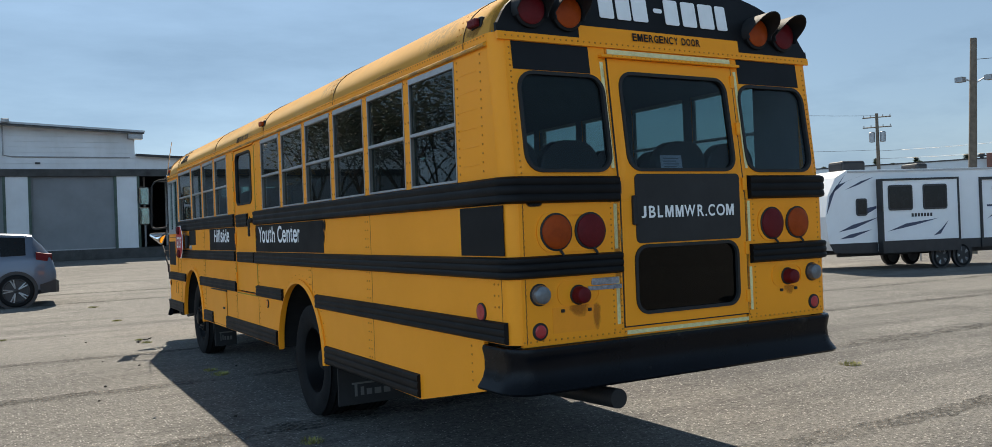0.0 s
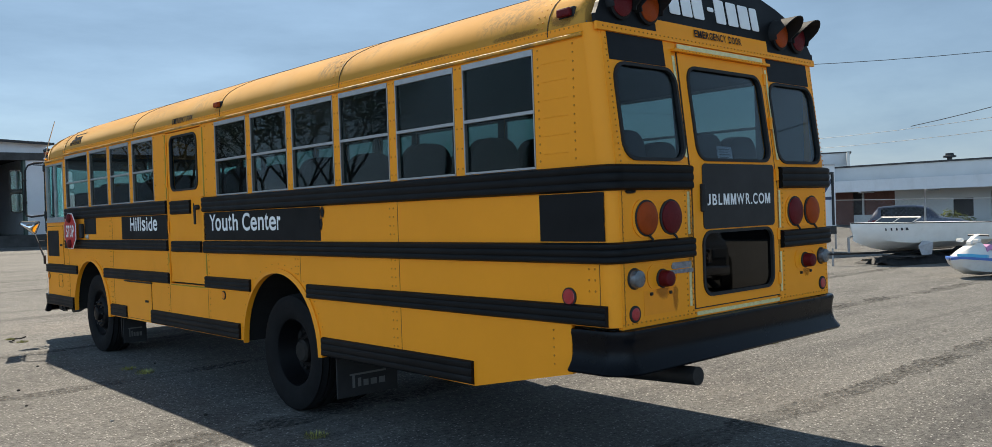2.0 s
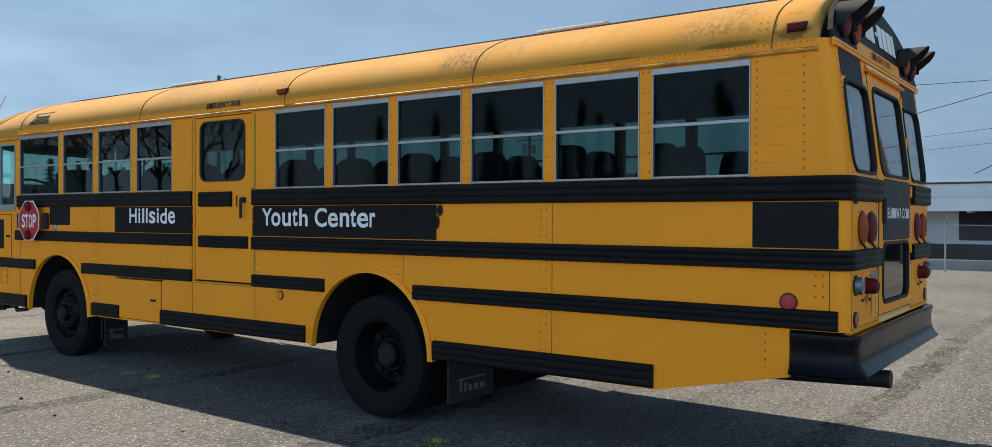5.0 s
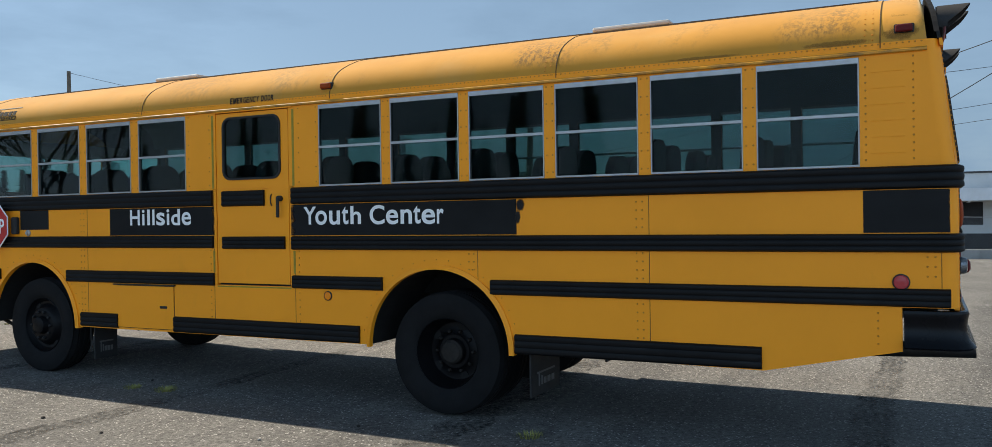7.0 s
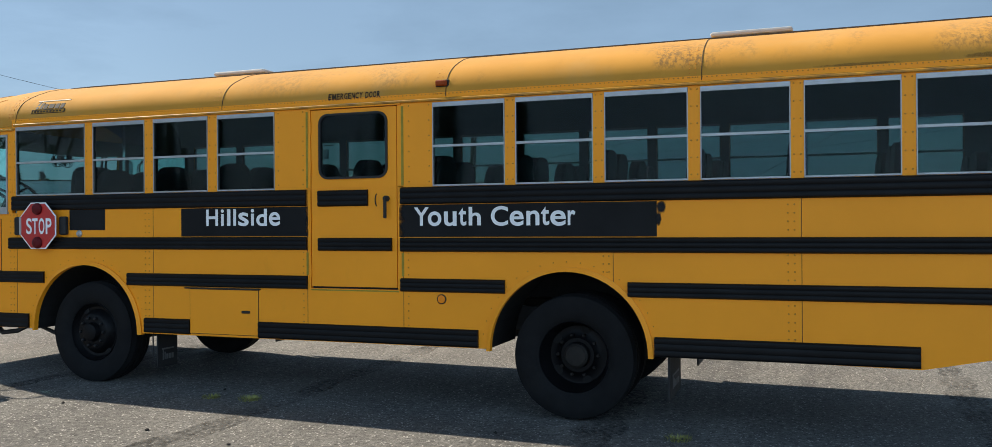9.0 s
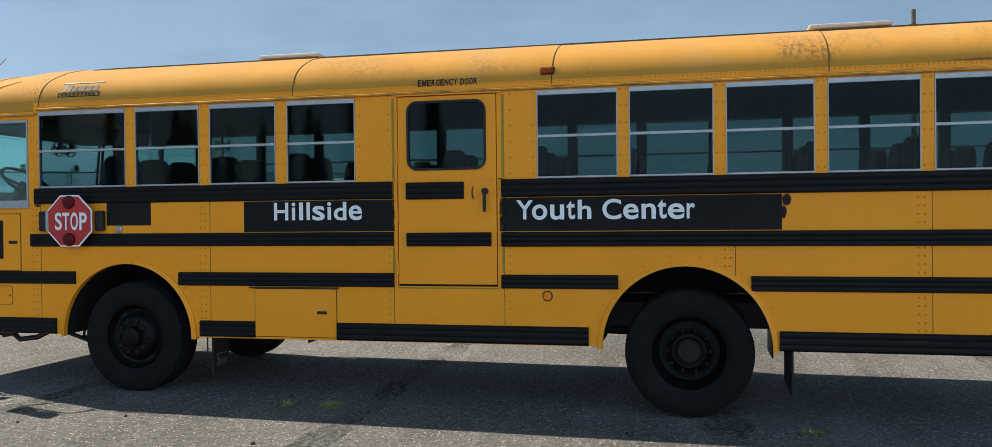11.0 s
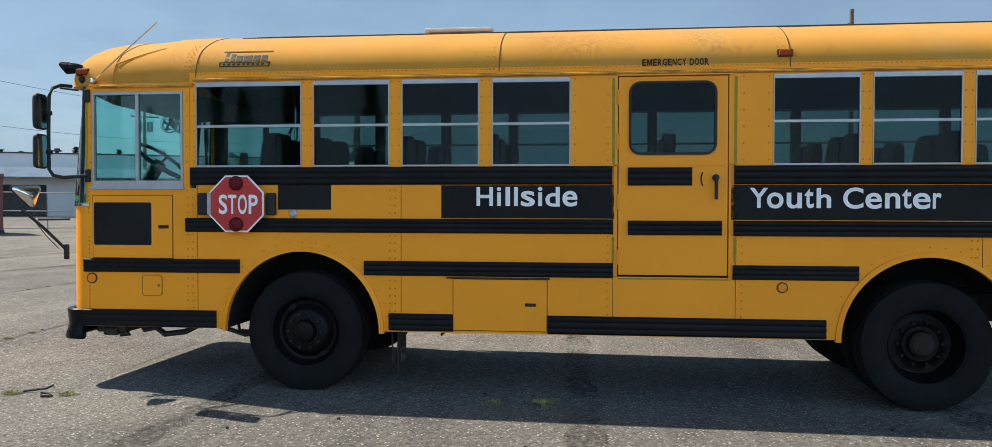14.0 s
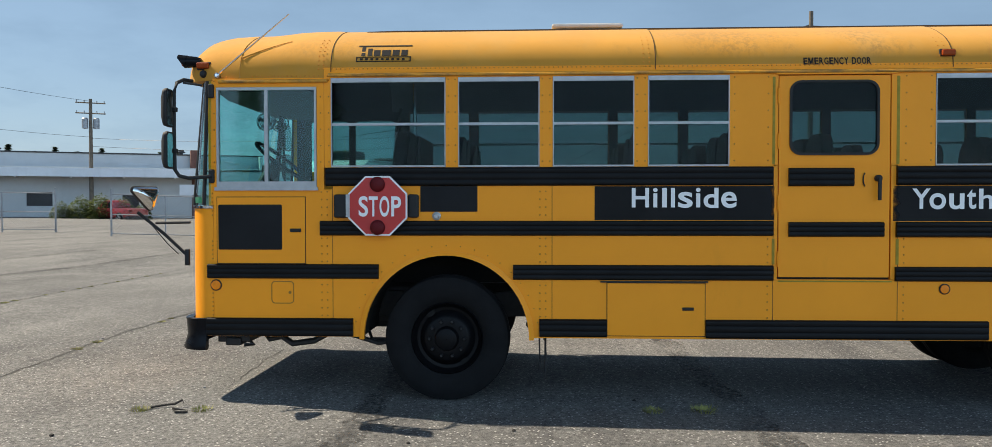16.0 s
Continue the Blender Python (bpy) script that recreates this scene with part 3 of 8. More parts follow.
def cab_window():
    bm = bmesh.new()
    y0, y1, z0, z1 = 9.756, 10.572, 1.745, 2.55
    ym = 10.165
    sheet(bm, [rect(y0 + 0.002, y1 - 0.002, z0 + 0.002, z1 - 0.002), rect(y0 + 0.02, ym - 0.014, z0 + 0.05, z1 - 0.025), rect(ym + 0.014, y1 - 0.02, z0 + 0.05, z1 - 0.025)], lambda u, v, d: left(u, v, d - 0.008), 0.04)
    win = part("cab_window", bm, ALU, bus, "sliding driver's window in an aluminium frame")
    for a, b, d0 in ((y0 + 0.017, ym - 0.011, 0.008), (ym + 0.011, y1 - 0.017, 0.016)):
        bm = bmesh.new()
        sheet(bm, [rect(a, b, z0 + 0.047, z1 - 0.022)], lambda u, v, d: left(u, v, d + d0), 0.004)
        part("pane", bm, WINCAB, win)
    bm = bmesh.new()
    sheet(bm, [rect(y0 - 0.01, y1 + 0.012, z0 - 0.022, z0 + 0.004)], lambda u, v, d: left(u, v, d - 0.02), 0.02)
    part("sill", bm, ALU, win)


def gasket_window(f, loop_args, r, mat, parent, d0=0.0, width=0.014):
    u0, u1, v0, v1 = loop_args
    bm = bmesh.new()
    sheet(bm, [rounded(u0 - 0.005, u1 + 0.005, v0 - 0.005, v1 + 0.005, r + 0.005), rounded(u0 + width, u1 - width, v0 + width, v1 - width, max(0.02, r - width))], lambda u, v, d: f(u, v, d - 0.012 + d0), 0.034)
    g = part("gasket", bm, RUBBER, parent)
    bm = bmesh.new()
    sheet(bm, [rounded(u0 + width - 0.006, u1 - width + 0.006, v0 + width - 0.006, v1 - width + 0.006, max(0.02, r - width))], lambda u, v, d: f(u, v, d + 0.008 + d0), 0.005)
    part("pane", bm, mat, g)


def side_door():
    bm = bmesh.new()
    sheet(bm, [rect(5.270, 6.116, 1.040, 2.608), rounded(5.358, 6.032, 1.996, 2.566, 0.085)], lambda u, v, d: left(u, v, d + 0.004), 0.04)
    door = part("emergency_door", bm, YELLOW, bus, "yellow side emergency door with a rounded window")
    bm = bmesh.new()
    sheet(bm, [rect(5.225, 6.16, 1.0, 2.645), rect(5.29, 6.096, 1.06, 2.588)], lambda u, v, d: left(u, v, d + 0.0455), 0.006)
    part("door_seal", bm, RUBBER, door)
    gasket_window(left, (5.358, 6.032, 1.996, 2.566), 0.085, WIN, door, 0.004)
    for y0, y1, z0, z1 in ((5.545, 6.043, 1.749, 1.892), (5.314, 6.041, 1.356, 1.471)):
        bm = bmesh.new()
        sweep(bm, [(XL + 0.004, y0), (XL + 0.004, y1)], rail_profile(z0, z1), -1)
        part("rail", bm, RAIL, door)
    bm = bmesh.new()
    lathe(bm, [(0.026, 0.0), (0.026, -0.035), (0.02, -0.042)], Matrix.Translation((XL + 0.004, 5.362, 1.81)), 14)
    box(bm, XL - 0.052, XL - 0.03, 5.348, 5.374, 1.64, 1.82, 0.006)
    part("door_handle", bm, RUBBER, door, "black lever handle")
    bm = bmesh.new()
    rod(bm, [(XL - 0.004, 5.452 + 0.022 * math.sin(a), 1.80 + 0.055 * math.cos(a)) for a in [radians(20 + 14 * i) for i in range(11)]], 0.005, 6)
    part("handle_guard", bm, RUBBER, door)
    for z in (1.18, 1.62, 2.1, 2.45):
        bm = bmesh.new()
        rod(bm, [(XL - 0.006, 6.124, z - 0.06), (XL - 0.006, 6.124, z + 0.06)], 0.009, 8)
        part("hinge", bm, YELLOW, door)
    bm = bmesh.new()
    sheet(bm, [rect(5.222, 6.14, 2.616, 2.626)], lambda u, v, d: left(u, v, d - 0.014), 0.014)
    part("drip_rail", bm, YELLOW, door)
    for y0, y1, z0, z1 in ((5.2, 5.222, 1.92, 2.6), (6.148, 6.168, 1.92, 2.6), (5.2, 5.222, 1.14, 1.34), (6.148, 6.168, 1.14, 1.34), (5.25, 6.12, 1.003, 1.014)):
        bm = bmesh.new()
        sheet(bm, [rect(y0, y1, z0, z1)], lambda u, v, d: left(u, v, d - 0.003), 0.002)
        part("reflective_tape", bm, GREENTAPE, door, "worn olive reflective tape")


def rail_profile(z0, z1, depth=0.026, humps=3):
    out = [(-0.002, z0)]
    n = 8 * humps
    for i in range(n + 1):
        s = i / n
        out.append((depth * (0.80 + 0.20 * abs(math.sin(math.pi * humps * s)) ** 0.6) * min(1.0, 12 * s + 0.3, 12 * (1 - s) + 0.3), z0 + (z1 - z0) * s))
    out.append((-0.002, z1))
    return out


def rails():
    corner = [(XL, 0.16)] + [(XL + 0.085 - 0.085 * math.cos(a), 0.085 - 0.085 * math.sin(a)) for a in [radians(15 * i) for i in range(7)]]
    rows = [
        ([(-0.495, 0.0), (-0.6, 0.0)][::1] + [(x, y) for x, y in corner[::-1]] + [(XL, 5.222)], 1.757, 1.904, 0.034),
        ([(-0.49, 0.0), (-0.6, 0.0)] + [(x, y) for x, y in corner[::-1]] + [(XL, 5.224)], 1.352, 1.472, 0.034),
    ]
    for path, z0, z1, dep in rows:
        bm = bmesh.new()
        sweep(bm, path, rail_profile(z0, z1, dep), -1)
        part("rail", bm, RAIL, bus, smooth=True)
    rc = [(XR - x + XL, y) for x, y in corner]
    for z0, z1 in ((1.757, 1.904), (1.352, 1.472)):
        bm = bmesh.new()
        sweep(bm, [(0.535, 0.0), (0.65, 0.0)] + rc[::-1] + [(XR, 9.4)], rail_profile(z0, z1, 0.034), 1)
        part("rail", bm, RAIL, bus, smooth=True)
    for y0, y1, z0, z1 in ((6.165, 9.683, 1.757, 1.904), (6.16, 9.73, 1.362, 1.48), (0.05, 3.263, 1.004, 1.122), (4.281, 5.228, 1.01, 1.124), (6.158, 8.187, 1.012, 1.132), (9.26, 10.648, 1.016, 1.133), (1.2, 3.058, 0.548, 0.702), (4.52, 6.676, 0.555, 0.704), (7.447, 7.98, 0.56, 0.702), (9.468, 10.662, 0.552, 0.699)):
        bm = bmesh.new()
        sweep(bm, [(XL, y0), (XL, y1)], rail_profile(z0, z1), -1)
        part("rail", bm, RAIL, bus, smooth=True)


def sprayed(name, low):
    """Black spray paint whose low (or high) end along y is ragged and soft; the other end was masked."""
    m = material(name, (0.008, 0.0083, 0.0092), 0.55, vary=0.25, scale=3, spec=0.18)
    n, k = m.node_tree.nodes, m.node_tree.links
    co = n.new("ShaderNodeTexCoord")
    sep = n.new("ShaderNodeSeparateXYZ")
    k.new(co.outputs["Generated"], sep.inputs[0])
    t = n.new("ShaderNodeTexNoise")
    t.inputs["Scale"].default_value, t.inputs["Detail"].default_value = 16, 5
    k.new(co.outputs["Object"], t.inputs["Vector"])
    w = n.new("ShaderNodeMath")
    w.operation = "MULTIPLY_ADD"
    w.inputs[1].default_value = 0.06 if low else -0.06
    k.new(t.outputs["Fac"], w.inputs[0])
    k.new(sep.outputs["Y"], w.inputs[2])
    r = n.new("ShaderNodeMapRange")
    r.inputs["From Min"].default_value, r.inputs["From Max"].default_value = (0.022, 0.05) if low else (0.978, 0.95)
    k.new(w.outputs[0], r.inputs["Value"])
    k.new(r.outputs[0], n["Principled BSDF"].inputs["Alpha"])
    return m


SPRAY_LOW, SPRAY_HIGH = sprayed("sprayed_black", True), sprayed("sprayed_black", False)


def paint_and_words():
    for y0, y1, z0, z1, mt in ((3.035, 5.243, 1.4785, 1.752, SPRAY_HIGH), (6.15, 7.545, 1.4855, 1.752, SPRAY_LOW), (8.47, 8.925, 1.552, 1.756, BLACK), (0.05, 0.551, 1.4785, 1.752, SPRAY_LOW)):
        bm = bmesh.new()
        sheet(bm, [rect(y0, y1, z0, z1)], lambda u, v, d: left(u, v, d - 0.003), 0.002)
        part("black_patch", bm, mt, bus)
    spell([("H", 7.255, 7.121, 1.585, 1.738), ("i", 7.089, 7.054, 1.585, 1.738), ("l", 7.019, 6.982, 1.585, 1.738), ("l", 6.950, 6.919, 1.585, 1.738), ("s", 6.895, 6.781, 1.581, 1.707), ("i", 6.757, 6.721, 1.585, 1.738), ("d", 6.697, 6.582, 1.581, 1.738), ("e", 6.561, 6.441, 1.581, 1.707)],
          left, WHITE, bus, "white letter", 0.006, 0.018, -1)
    spell([("Y", 5.102, 4.963, 1.574, 1.730), ("o", 4.972, 4.847, 1.569, 1.694), ("u", 4.823, 4.708, 1.569, 1.692), ("t", 4.689, 4.620, 1.572, 1.724), ("h", 4.599, 4.490, 1.573, 1.728), ("C", 4.401, 4.251, 1.568, 1.732), ("e", 4.237, 4.116, 1.567, 1.691), ("n", 4.093, 3.982, 1.571, 1.691), ("t", 3.968, 3.899, 1.571, 1.722), ("e", 3.890, 3.761, 1.566, 1.690), ("r", 3.745, 3.681, 1.570, 1.690)],
          left, WHITE, bus, "white letter", 0.006, 0.018, -1)
    spell(spaced("EMERGENCY DOOR", 5.935, 5.414, 2.690, 2.745), lambda y, z, d: roof_point(y, z, -d), BLACK, bus, "black letter", 0.005, 0.025, -1)


EAVE_Z, RISE, ROUND, ARCH = 2.64, 0.455, 2.6, 0.06


def roof_section(s, half=1.0, high=1.0):
    """The roof's cross-section: s runs from 0 at the left eave to 1 at the right; tight shoulders under a shallow arch."""
    a = math.pi * s
    c, q = math.cos(a), math.sin(a)
    n = 2 / ROUND
    w = (XR - XL) / 2
    u = math.copysign(abs(c) ** n, c)
    return (MID - w * half * u, EAVE_Z + high * (RISE * abs(q) ** n + ARCH * max(0.0, 1 - (u / 0.8) ** 2)))


def roof_point(y, z, out):
    h = min(max((z - EAVE_Z) / RISE, 0.0), 0.98)
    w = (XR - XL) / 2
    x = MID - w * (1 - h ** ROUND) ** (1 / ROUND)
    return (x - out, y, z + 0.3 * out)


SS = [0, 0.006, 0.015, 0.03, 0.05, 0.075, 0.1, 0.13, 0.165, 0.2, 0.25, 0.3, 0.36, 0.43, 0.5]
SS = SS + [1 - s for s in SS[-2::-1]]


def roof():
    seams = [0.455, 2.704, 4.817, 7.088, 9.655]
    spans = [(0.455, 2.704), (2.704, 4.817), (4.817, 7.088), (7.088, 9.655)]
    for a, b in spans:
        bm = bmesh.new()
        rings = []
        for y in (a - 0.012, b - 0.014):
            outer = [(x, y, z + (0.004 if y < a else 0.0)) for x, z in (roof_section(s) for s in SS)]
            inner = [(MID + (x - MID) * 0.972, y, z - 0.03) for x, z in (roof_section(s) for s in SS[::-1])]
            rings.append(outer + inner)
        loft(bm, rings)
        part("roof_panel", bm, ROOF, bus, smooth=True)
    bm = bmesh.new()
    rings = []
    for y, half, high, drop in ((0.165, 0.985, 0.96, 0.0), (0.18, 0.995, 0.985, 0.0), (0.23, 1.0, 1.0, 0), (0.444, 1.0, 1.0, 0)):
        rings.append([(x, y - lean(z) * 0.0 + (0.0 if y > 0.2 else 0.1 * (z - EAVE_Z)), z) for x, z in (roof_section(s, half, high) for s in SS)] + [(MID + (x - MID) * 0.95, y + 0.02, z - 0.04) for x, z in (roof_section(s, half, high) for s in SS[::-1])])
    loft(bm, rings)
    part("rear_roof_cap", bm, ROOF, bus, smooth=True)
    cowl = [(9.64, 1.0, 1.0, 2.64), (9.70, 1.0, 1.085, 2.608), (9.9, 1.0, 1.082, 2.606), (10.04, 1.0, 1.065, 2.606), (10.16, 1.0, 1.03, 2.607), (10.27, 0.998, 1.008, 2.608), (10.386, 0.992, 0.998, 2.61)]
    brow = [(10.38, 1.0, 1.006, 2.61), (10.45, 0.99, 1.0, 2.61), (10.6, 0.968, 0.985, 2.612), (10.7, 0.945, 0.955, 2.613), (10.77, 0.92, 0.905, 2.614), (10.815, 0.895, 0.82, 2.614), (10.845, 0.87, 0.7, 2.614), (10.865, 0.84, 0.53, 2.614), (10.878, 0.81, 0.3, 2.614), (10.882, 0.79, 0.1, 2.614)]
    for stations in (cowl, brow):
        bm = bmesh.new()
        rings = []
        for y, half, high, base in stations:
            k = [roof_section(s, half, high) for s in SS]
            rings.append([(x, y, base + (z - EAVE_Z)) for x, z in k] + [(MID + (x - MID) * 0.95, y - 0.03, base + (z - EAVE_Z) * 0.94 - 0.01) for x, z in k[::-1]])
        loft(bm, rings)
        part("front_roof_cap", bm, ROOF, bus, smooth=True)
    # the crease where the brow runs back into the roof
    bm = bmesh.new()
    rings = []
    for f in [i / 10 for i in range(11)]:
        s0 = 0.10 + 0.12 * f
        x, z = roof_section(s0, 1.0, 1.0 + 0.07 * f)
        z += 2.608 - EAVE_Z
        r = 0.012 * (1 - f) + 0.001
        rings.append([(x - 0.004, 10.37 - 0.36 * f, z - r), (x - 0.010, 10.37 - 0.36 * f, z), (x + 0.002, 10.37 - 0.36 * f, z + r)])
    loft(bm, rings)
    part("crease", bm, ROOF, bus, smooth=True)
    # a joint strip along the shoulder, on the left side of the crown
    bm = bmesh.new()
    x, z = roof_section(0.345)
    loft(bm, [[(x - 0.02, y, z - 0.008), (x - 0.014, y, z + t), (x + 0.014, y, z + t + 0.003), (x + 0.02, y, z - 0.002)] for y, t in ((0.47, 0.008), (9.2, 0.008), (9.45, 0.002))])
    part("joint_strip", bm, SEAM, bus)
    bm = bmesh.new()
    sweep(bm, [(XL, 0.17), (XL, 9.66)], [(0, 2.632), (0.012, 2.626), (0.02, 2.632), (0.02, 2.645), (0.004, 2.655), (-0.003, 2.655)], -1)
    part("drip_rail", bm, EAVE, bus, smooth=True)
    bm = bmesh.new()
    sweep(bm, [(XL, 9.665), (XL, 10.55)], [(0, 2.585), (0.012, 2.58), (0.02, 2.588), (0.02, 2.602), (0.004, 2.61), (0, 2.61)], -1)
    part("drip_rail", bm, EAVE, bus, smooth=True)
    for y in seams:
        bm = bmesh.new()
        rings = []
        for dy, lift in ((-0.019, -0.004), (-0.018, 0.0035), (-0.0125, 0.0035), (-0.0115, -0.004)):
            rings.append([(MID + (x - MID) * (1 + lift / 1.2), y + dy, z + lift) for x, z in (roof_section(q) for q in SS[1:-1])])
        loft(bm, rings, closed=False, caps=False)
        part("seam", bm, SEAM, bus)
    for i in range(6):
        bm = bmesh.new()
        z = 1.99 + 0.105 * i
        sweep(bm, [(XL, 0.30), (XL, 0.50)], [(-0.001, z - 0.004), (0.002, z - 0.001), (0.002, z + 0.001), (-0.001, z + 0.004)], -1)
        part("pressed_rib", bm, YELLOW, bus)
    for y0, y1 in ((2.07, 2.70), (7.26, 7.85)):
        bm = bmesh.new()
        box(bm, MID - 0.32, MID + 0.32, y0, y1, 3.10, 3.16, 0.02)
        box(bm, MID - 0.34, MID + 0.34, y0 - 0.02, y1 + 0.02, 3.175, 3.215, 0.018)
        part("roof_hatch", bm, material("hatch_grey", (0.5, 0.49, 0.46), 0.6, vary=0.1), bus, "grey roof hatch")


GALVY = material("dull_badge_metal", (0.35, 0.37, 0.42), 0.4, 0.7, vary=0.3, scale=60)


def rear_end():
    # lower rear wall, in three pieces beside and below the door
    for loops in ([rect(-1.155, -0.478, 0.985, 1.76)], [rect(0.508, 1.185, 0.985, 1.76)], [rect(-0.4755, 0.4855, 0.985, 1.035)]):
        bm = bmesh.new()
        sheet(bm, loops, rear, 0.03)
        part("rear_panel", bm, YELLOW, bus)
    wl, wr = (-1.095, -0.52, 1.93, 2.485), (0.54, 1.13, 1.93, 2.485)
    for x0, x1, w in ((-1.155, -0.478, wl), (0.508, 1.185, wr)):
        bm = bmesh.new()
        sheet(bm, [rect(x0, x1, 1.762, 2.70), rounded(*w, 0.10)], rear, 0.03)
        ob = part("rear_panel", bm, YELLOW, bus)
        gasket_window(rear, w, 0.10, WINREAR, ob)
    bm = bmesh.new()
    sheet(bm, [rect(-0.4755, 0.4855, 2.60, 2.70)], rear, 0.03)
    part("rear_panel", bm, YELLOW, bus)
    # corner posts
    for sx, x in ((1, XL), (-1, XR)):
        bm = bmesh.new()
        rings = []
        for z in (1.0, 1.75, 2.70):
            arc = [radians(10 * i) for i in range(10)]
            out = [(x + sx * (0.085 - 0.085 * math.cos(a)), lean(z) + 0.085 - 0.085 * math.sin(a), z) for a in arc]
            inn = [(x + sx * (0.085 - 0.055 * math.cos(a)), lean(z) + 0.085 - 0.055 * math.sin(a), z) for a in arc[::-1]]
            rings.append(out + inn)
        loft(bm, rings)
        part("corner_post", bm, YELLOW, bus, smooth=True)
    for f, u in ((left, 0.1), (rear, -1.132)):
        for z0, z1 in ((1.0, 1.35), (1.474, 1.755)):
            bm = bmesh.new()
            sheet(bm, [rect(u - 0.002, u + 0.002, z0, z1)], lambda p, q, d: f(p, q, d - 0.0012), 0.002)
            part("seam", bm, SEAM, bus)
    # the black head panel above the windows
    bm = bmesh.new()
    w = (XR - XL) / 2
    prof = [roof_section(s, 0.975, 0.97) for s in SS]
    sheet(bm, [[(prof[0][0], 2.745)] + [(x, z) for x, z in prof if z > 2.75] + [(prof[-1][0], 2.745), (0.602, 2.745), (0.602, 2.778), (-0.652, 2.778), (-0.652, 2.745)]], lambda u, v, d: (u, lean(v) + d - 0.004 + 0.07 * max(0, v - 2.9), v), 0.03)
    part("head_panel", bm, BLACK, bus, "black painted panel above the rear door")
    bm = bmesh.new()
    sheet(bm, [rect(-0.65, 0.60, 2.70, 2.777)], lambda u, v, d: rear(u, v, d - 0.006), 0.02)
    part("name_strip", bm, YELLOW, bus)
    for x0, x1 in ((-1.2, -0.652), (0.602, 1.23)):
        bm = bmesh.new()
        sheet(bm, [rect(x0, x1, 2.70, 2.7455)], lambda u, v, d: rear(u, v, d - 0.006), 0.02)
        part("head_strip", bm, BLACK, bus)
    spell(spaced("EMERGENCY DOOR", -0.268, 0.272, 2.712, 2.758), rear, BLACK, bus, "black letter", 0.014, 0.025)
    for x0, x1, z0, z1 in ((-0.49, -0.384, 2.835, 2.995), (-0.361, -0.257, 2.835, 2.995), (-0.241, -0.127, 2.835, 2.995), (-0.078, -0.011, 2.902, 2.93), (0.011, 0.12, 2.835, 2.995), (0.151, 0.265, 2.835, 2.995), (0.292, 0.412, 2.835, 2.995), (0.436, 0.522, 2.835, 2.995)):
        bm = bmesh.new()
        sheet(bm, [rounded(x0, x1, z0, z1, 0.012, 3)], lambda u, v, d: (u, lean(v) + d - 0.012 + 0.07 * max(0, v - 2.9), v), 0.004)
        part("number_bar", bm, WHITE, bus, "white bar on the black head panel")
    # ledge under the head panel, with rivets
    bm = bmesh.new()
    sheet(bm, [rect(-1.2, 1.23, 2.655, 2.70)], lambda u, v, d: rear(u, v, d - 0.014), 0.02)
    part("ledge", bm, YELLOW, bus)
    for x0, x1, z0, z1 in ((-1.115, -0.60, 2.495, 2.652), (0.565, 1.11, 2.495, 2.652)):
        bm = bmesh.new()
        sheet(bm, [rect(x0, x1, z0, z1)], lambda u, v, d: rear(u, v, d - 0.003), 0.002)
        part("black_patch", bm, BLACK, bus)
    # rear emergency door
    upper, lower = (-0.405, 0.435, 1.935, 2.515), (-0.385, 0.425, 1.105, 1.50)
    bm = bmesh.new()
    sheet(bm, [rect(-0.47, 0.50, 1.042, 1.76), rounded(*lower, 0.085)], lambda u, v, d: rear(u, v, d - 0.006), 0.04)
    door = part("rear_emergency_door", bm, YELLOW, bus, "yellow rear emergency door with two windows")
    bm = bmesh.new()
    sheet(bm, [rect(-0.4785, 0.5085, 1.034, 1.8), rect(-0.46, 0.49, 1.05, 1.79)], lambda u, v, d: rear(u, v, d - 0.002), 0.02)
    sheet(bm, [rect(-0.4785, 0.5085, 1.8, 2.6), rect(-0.46, 0.49, 1.81, 2.583)], lambda u, v, d: rear(u, v, d - 0.002), 0.02)
    part("door_seal", bm, RUBBER, door)
    bm = bmesh.new()
    sheet(bm, [rect(-0.47, 0.50, 1.7605, 2.592), rounded(*upper, 0.09)], lambda u, v, d: rear(u, v, d - 0.006), 0.04)
    part("door_panel", bm, YELLOW, door)
    gasket_window(rear, upper, 0.09, WINREAR, door, -0.004)
    gasket_window(rear, lower, 0.085, glass("door_lower_glass", (0.08, 0.10, 0.10), 1.32), door, -0.004)
    bm = bmesh.new()
    sheet(bm, [rect(-0.13, 0.035, 1.945, 2.03)], lambda u, v, d: rear(u, v, d + 0.03), 0.002)
    note = part("notice", bm, material("faded_paper", (0.42, 0.44, 0.52), 0.8, vary=0.1, scale=20), door, "faded paper notice behind the glass")
    for i in range(4):
        bm = bmesh.new()
        sheet(bm, [rect(-0.11, 0.01 - 0.02 * (i % 2), 2.008 - 0.017 * i, 2.014 - 0.017 * i)], lambda u, v, d: rear(u, v, d + 0.0285), 0.001)
        part("line", bm, TRIMGREY, note)
    bm = bmesh.new()
    sheet(bm, [rounded(-0.372, 0.455, 1.513, 1.915, 0.03)], lambda u, v, d: rear(u, v, d - 0.010), 0.003)
    part("black_patch", bm, SPRAYX, door)
    spell([("J", -0.334, -0.297, 1.658, 1.728), ("B", -0.278, -0.228, 1.658, 1.728), ("L", -0.212, -0.172, 1.658, 1.728), ("M", -0.154, -0.091, 1.658, 1.728), ("M", -0.074, -0.013, 1.658, 1.728), ("W", -0.006, 0.081, 1.658, 1.728), ("R", 0.098, 0.150, 1.658, 1.728), (".", 0.160, 0.174, 1.658, 1.671), ("C", 0.185, 0.239, 1.657, 1.729), ("O", 0.252, 0.322, 1.657, 1.729), ("M", 0.333, 0.397, 1.658, 1.728)],
          rear, WHITE, door, "white letter", 0.014, 0.022)
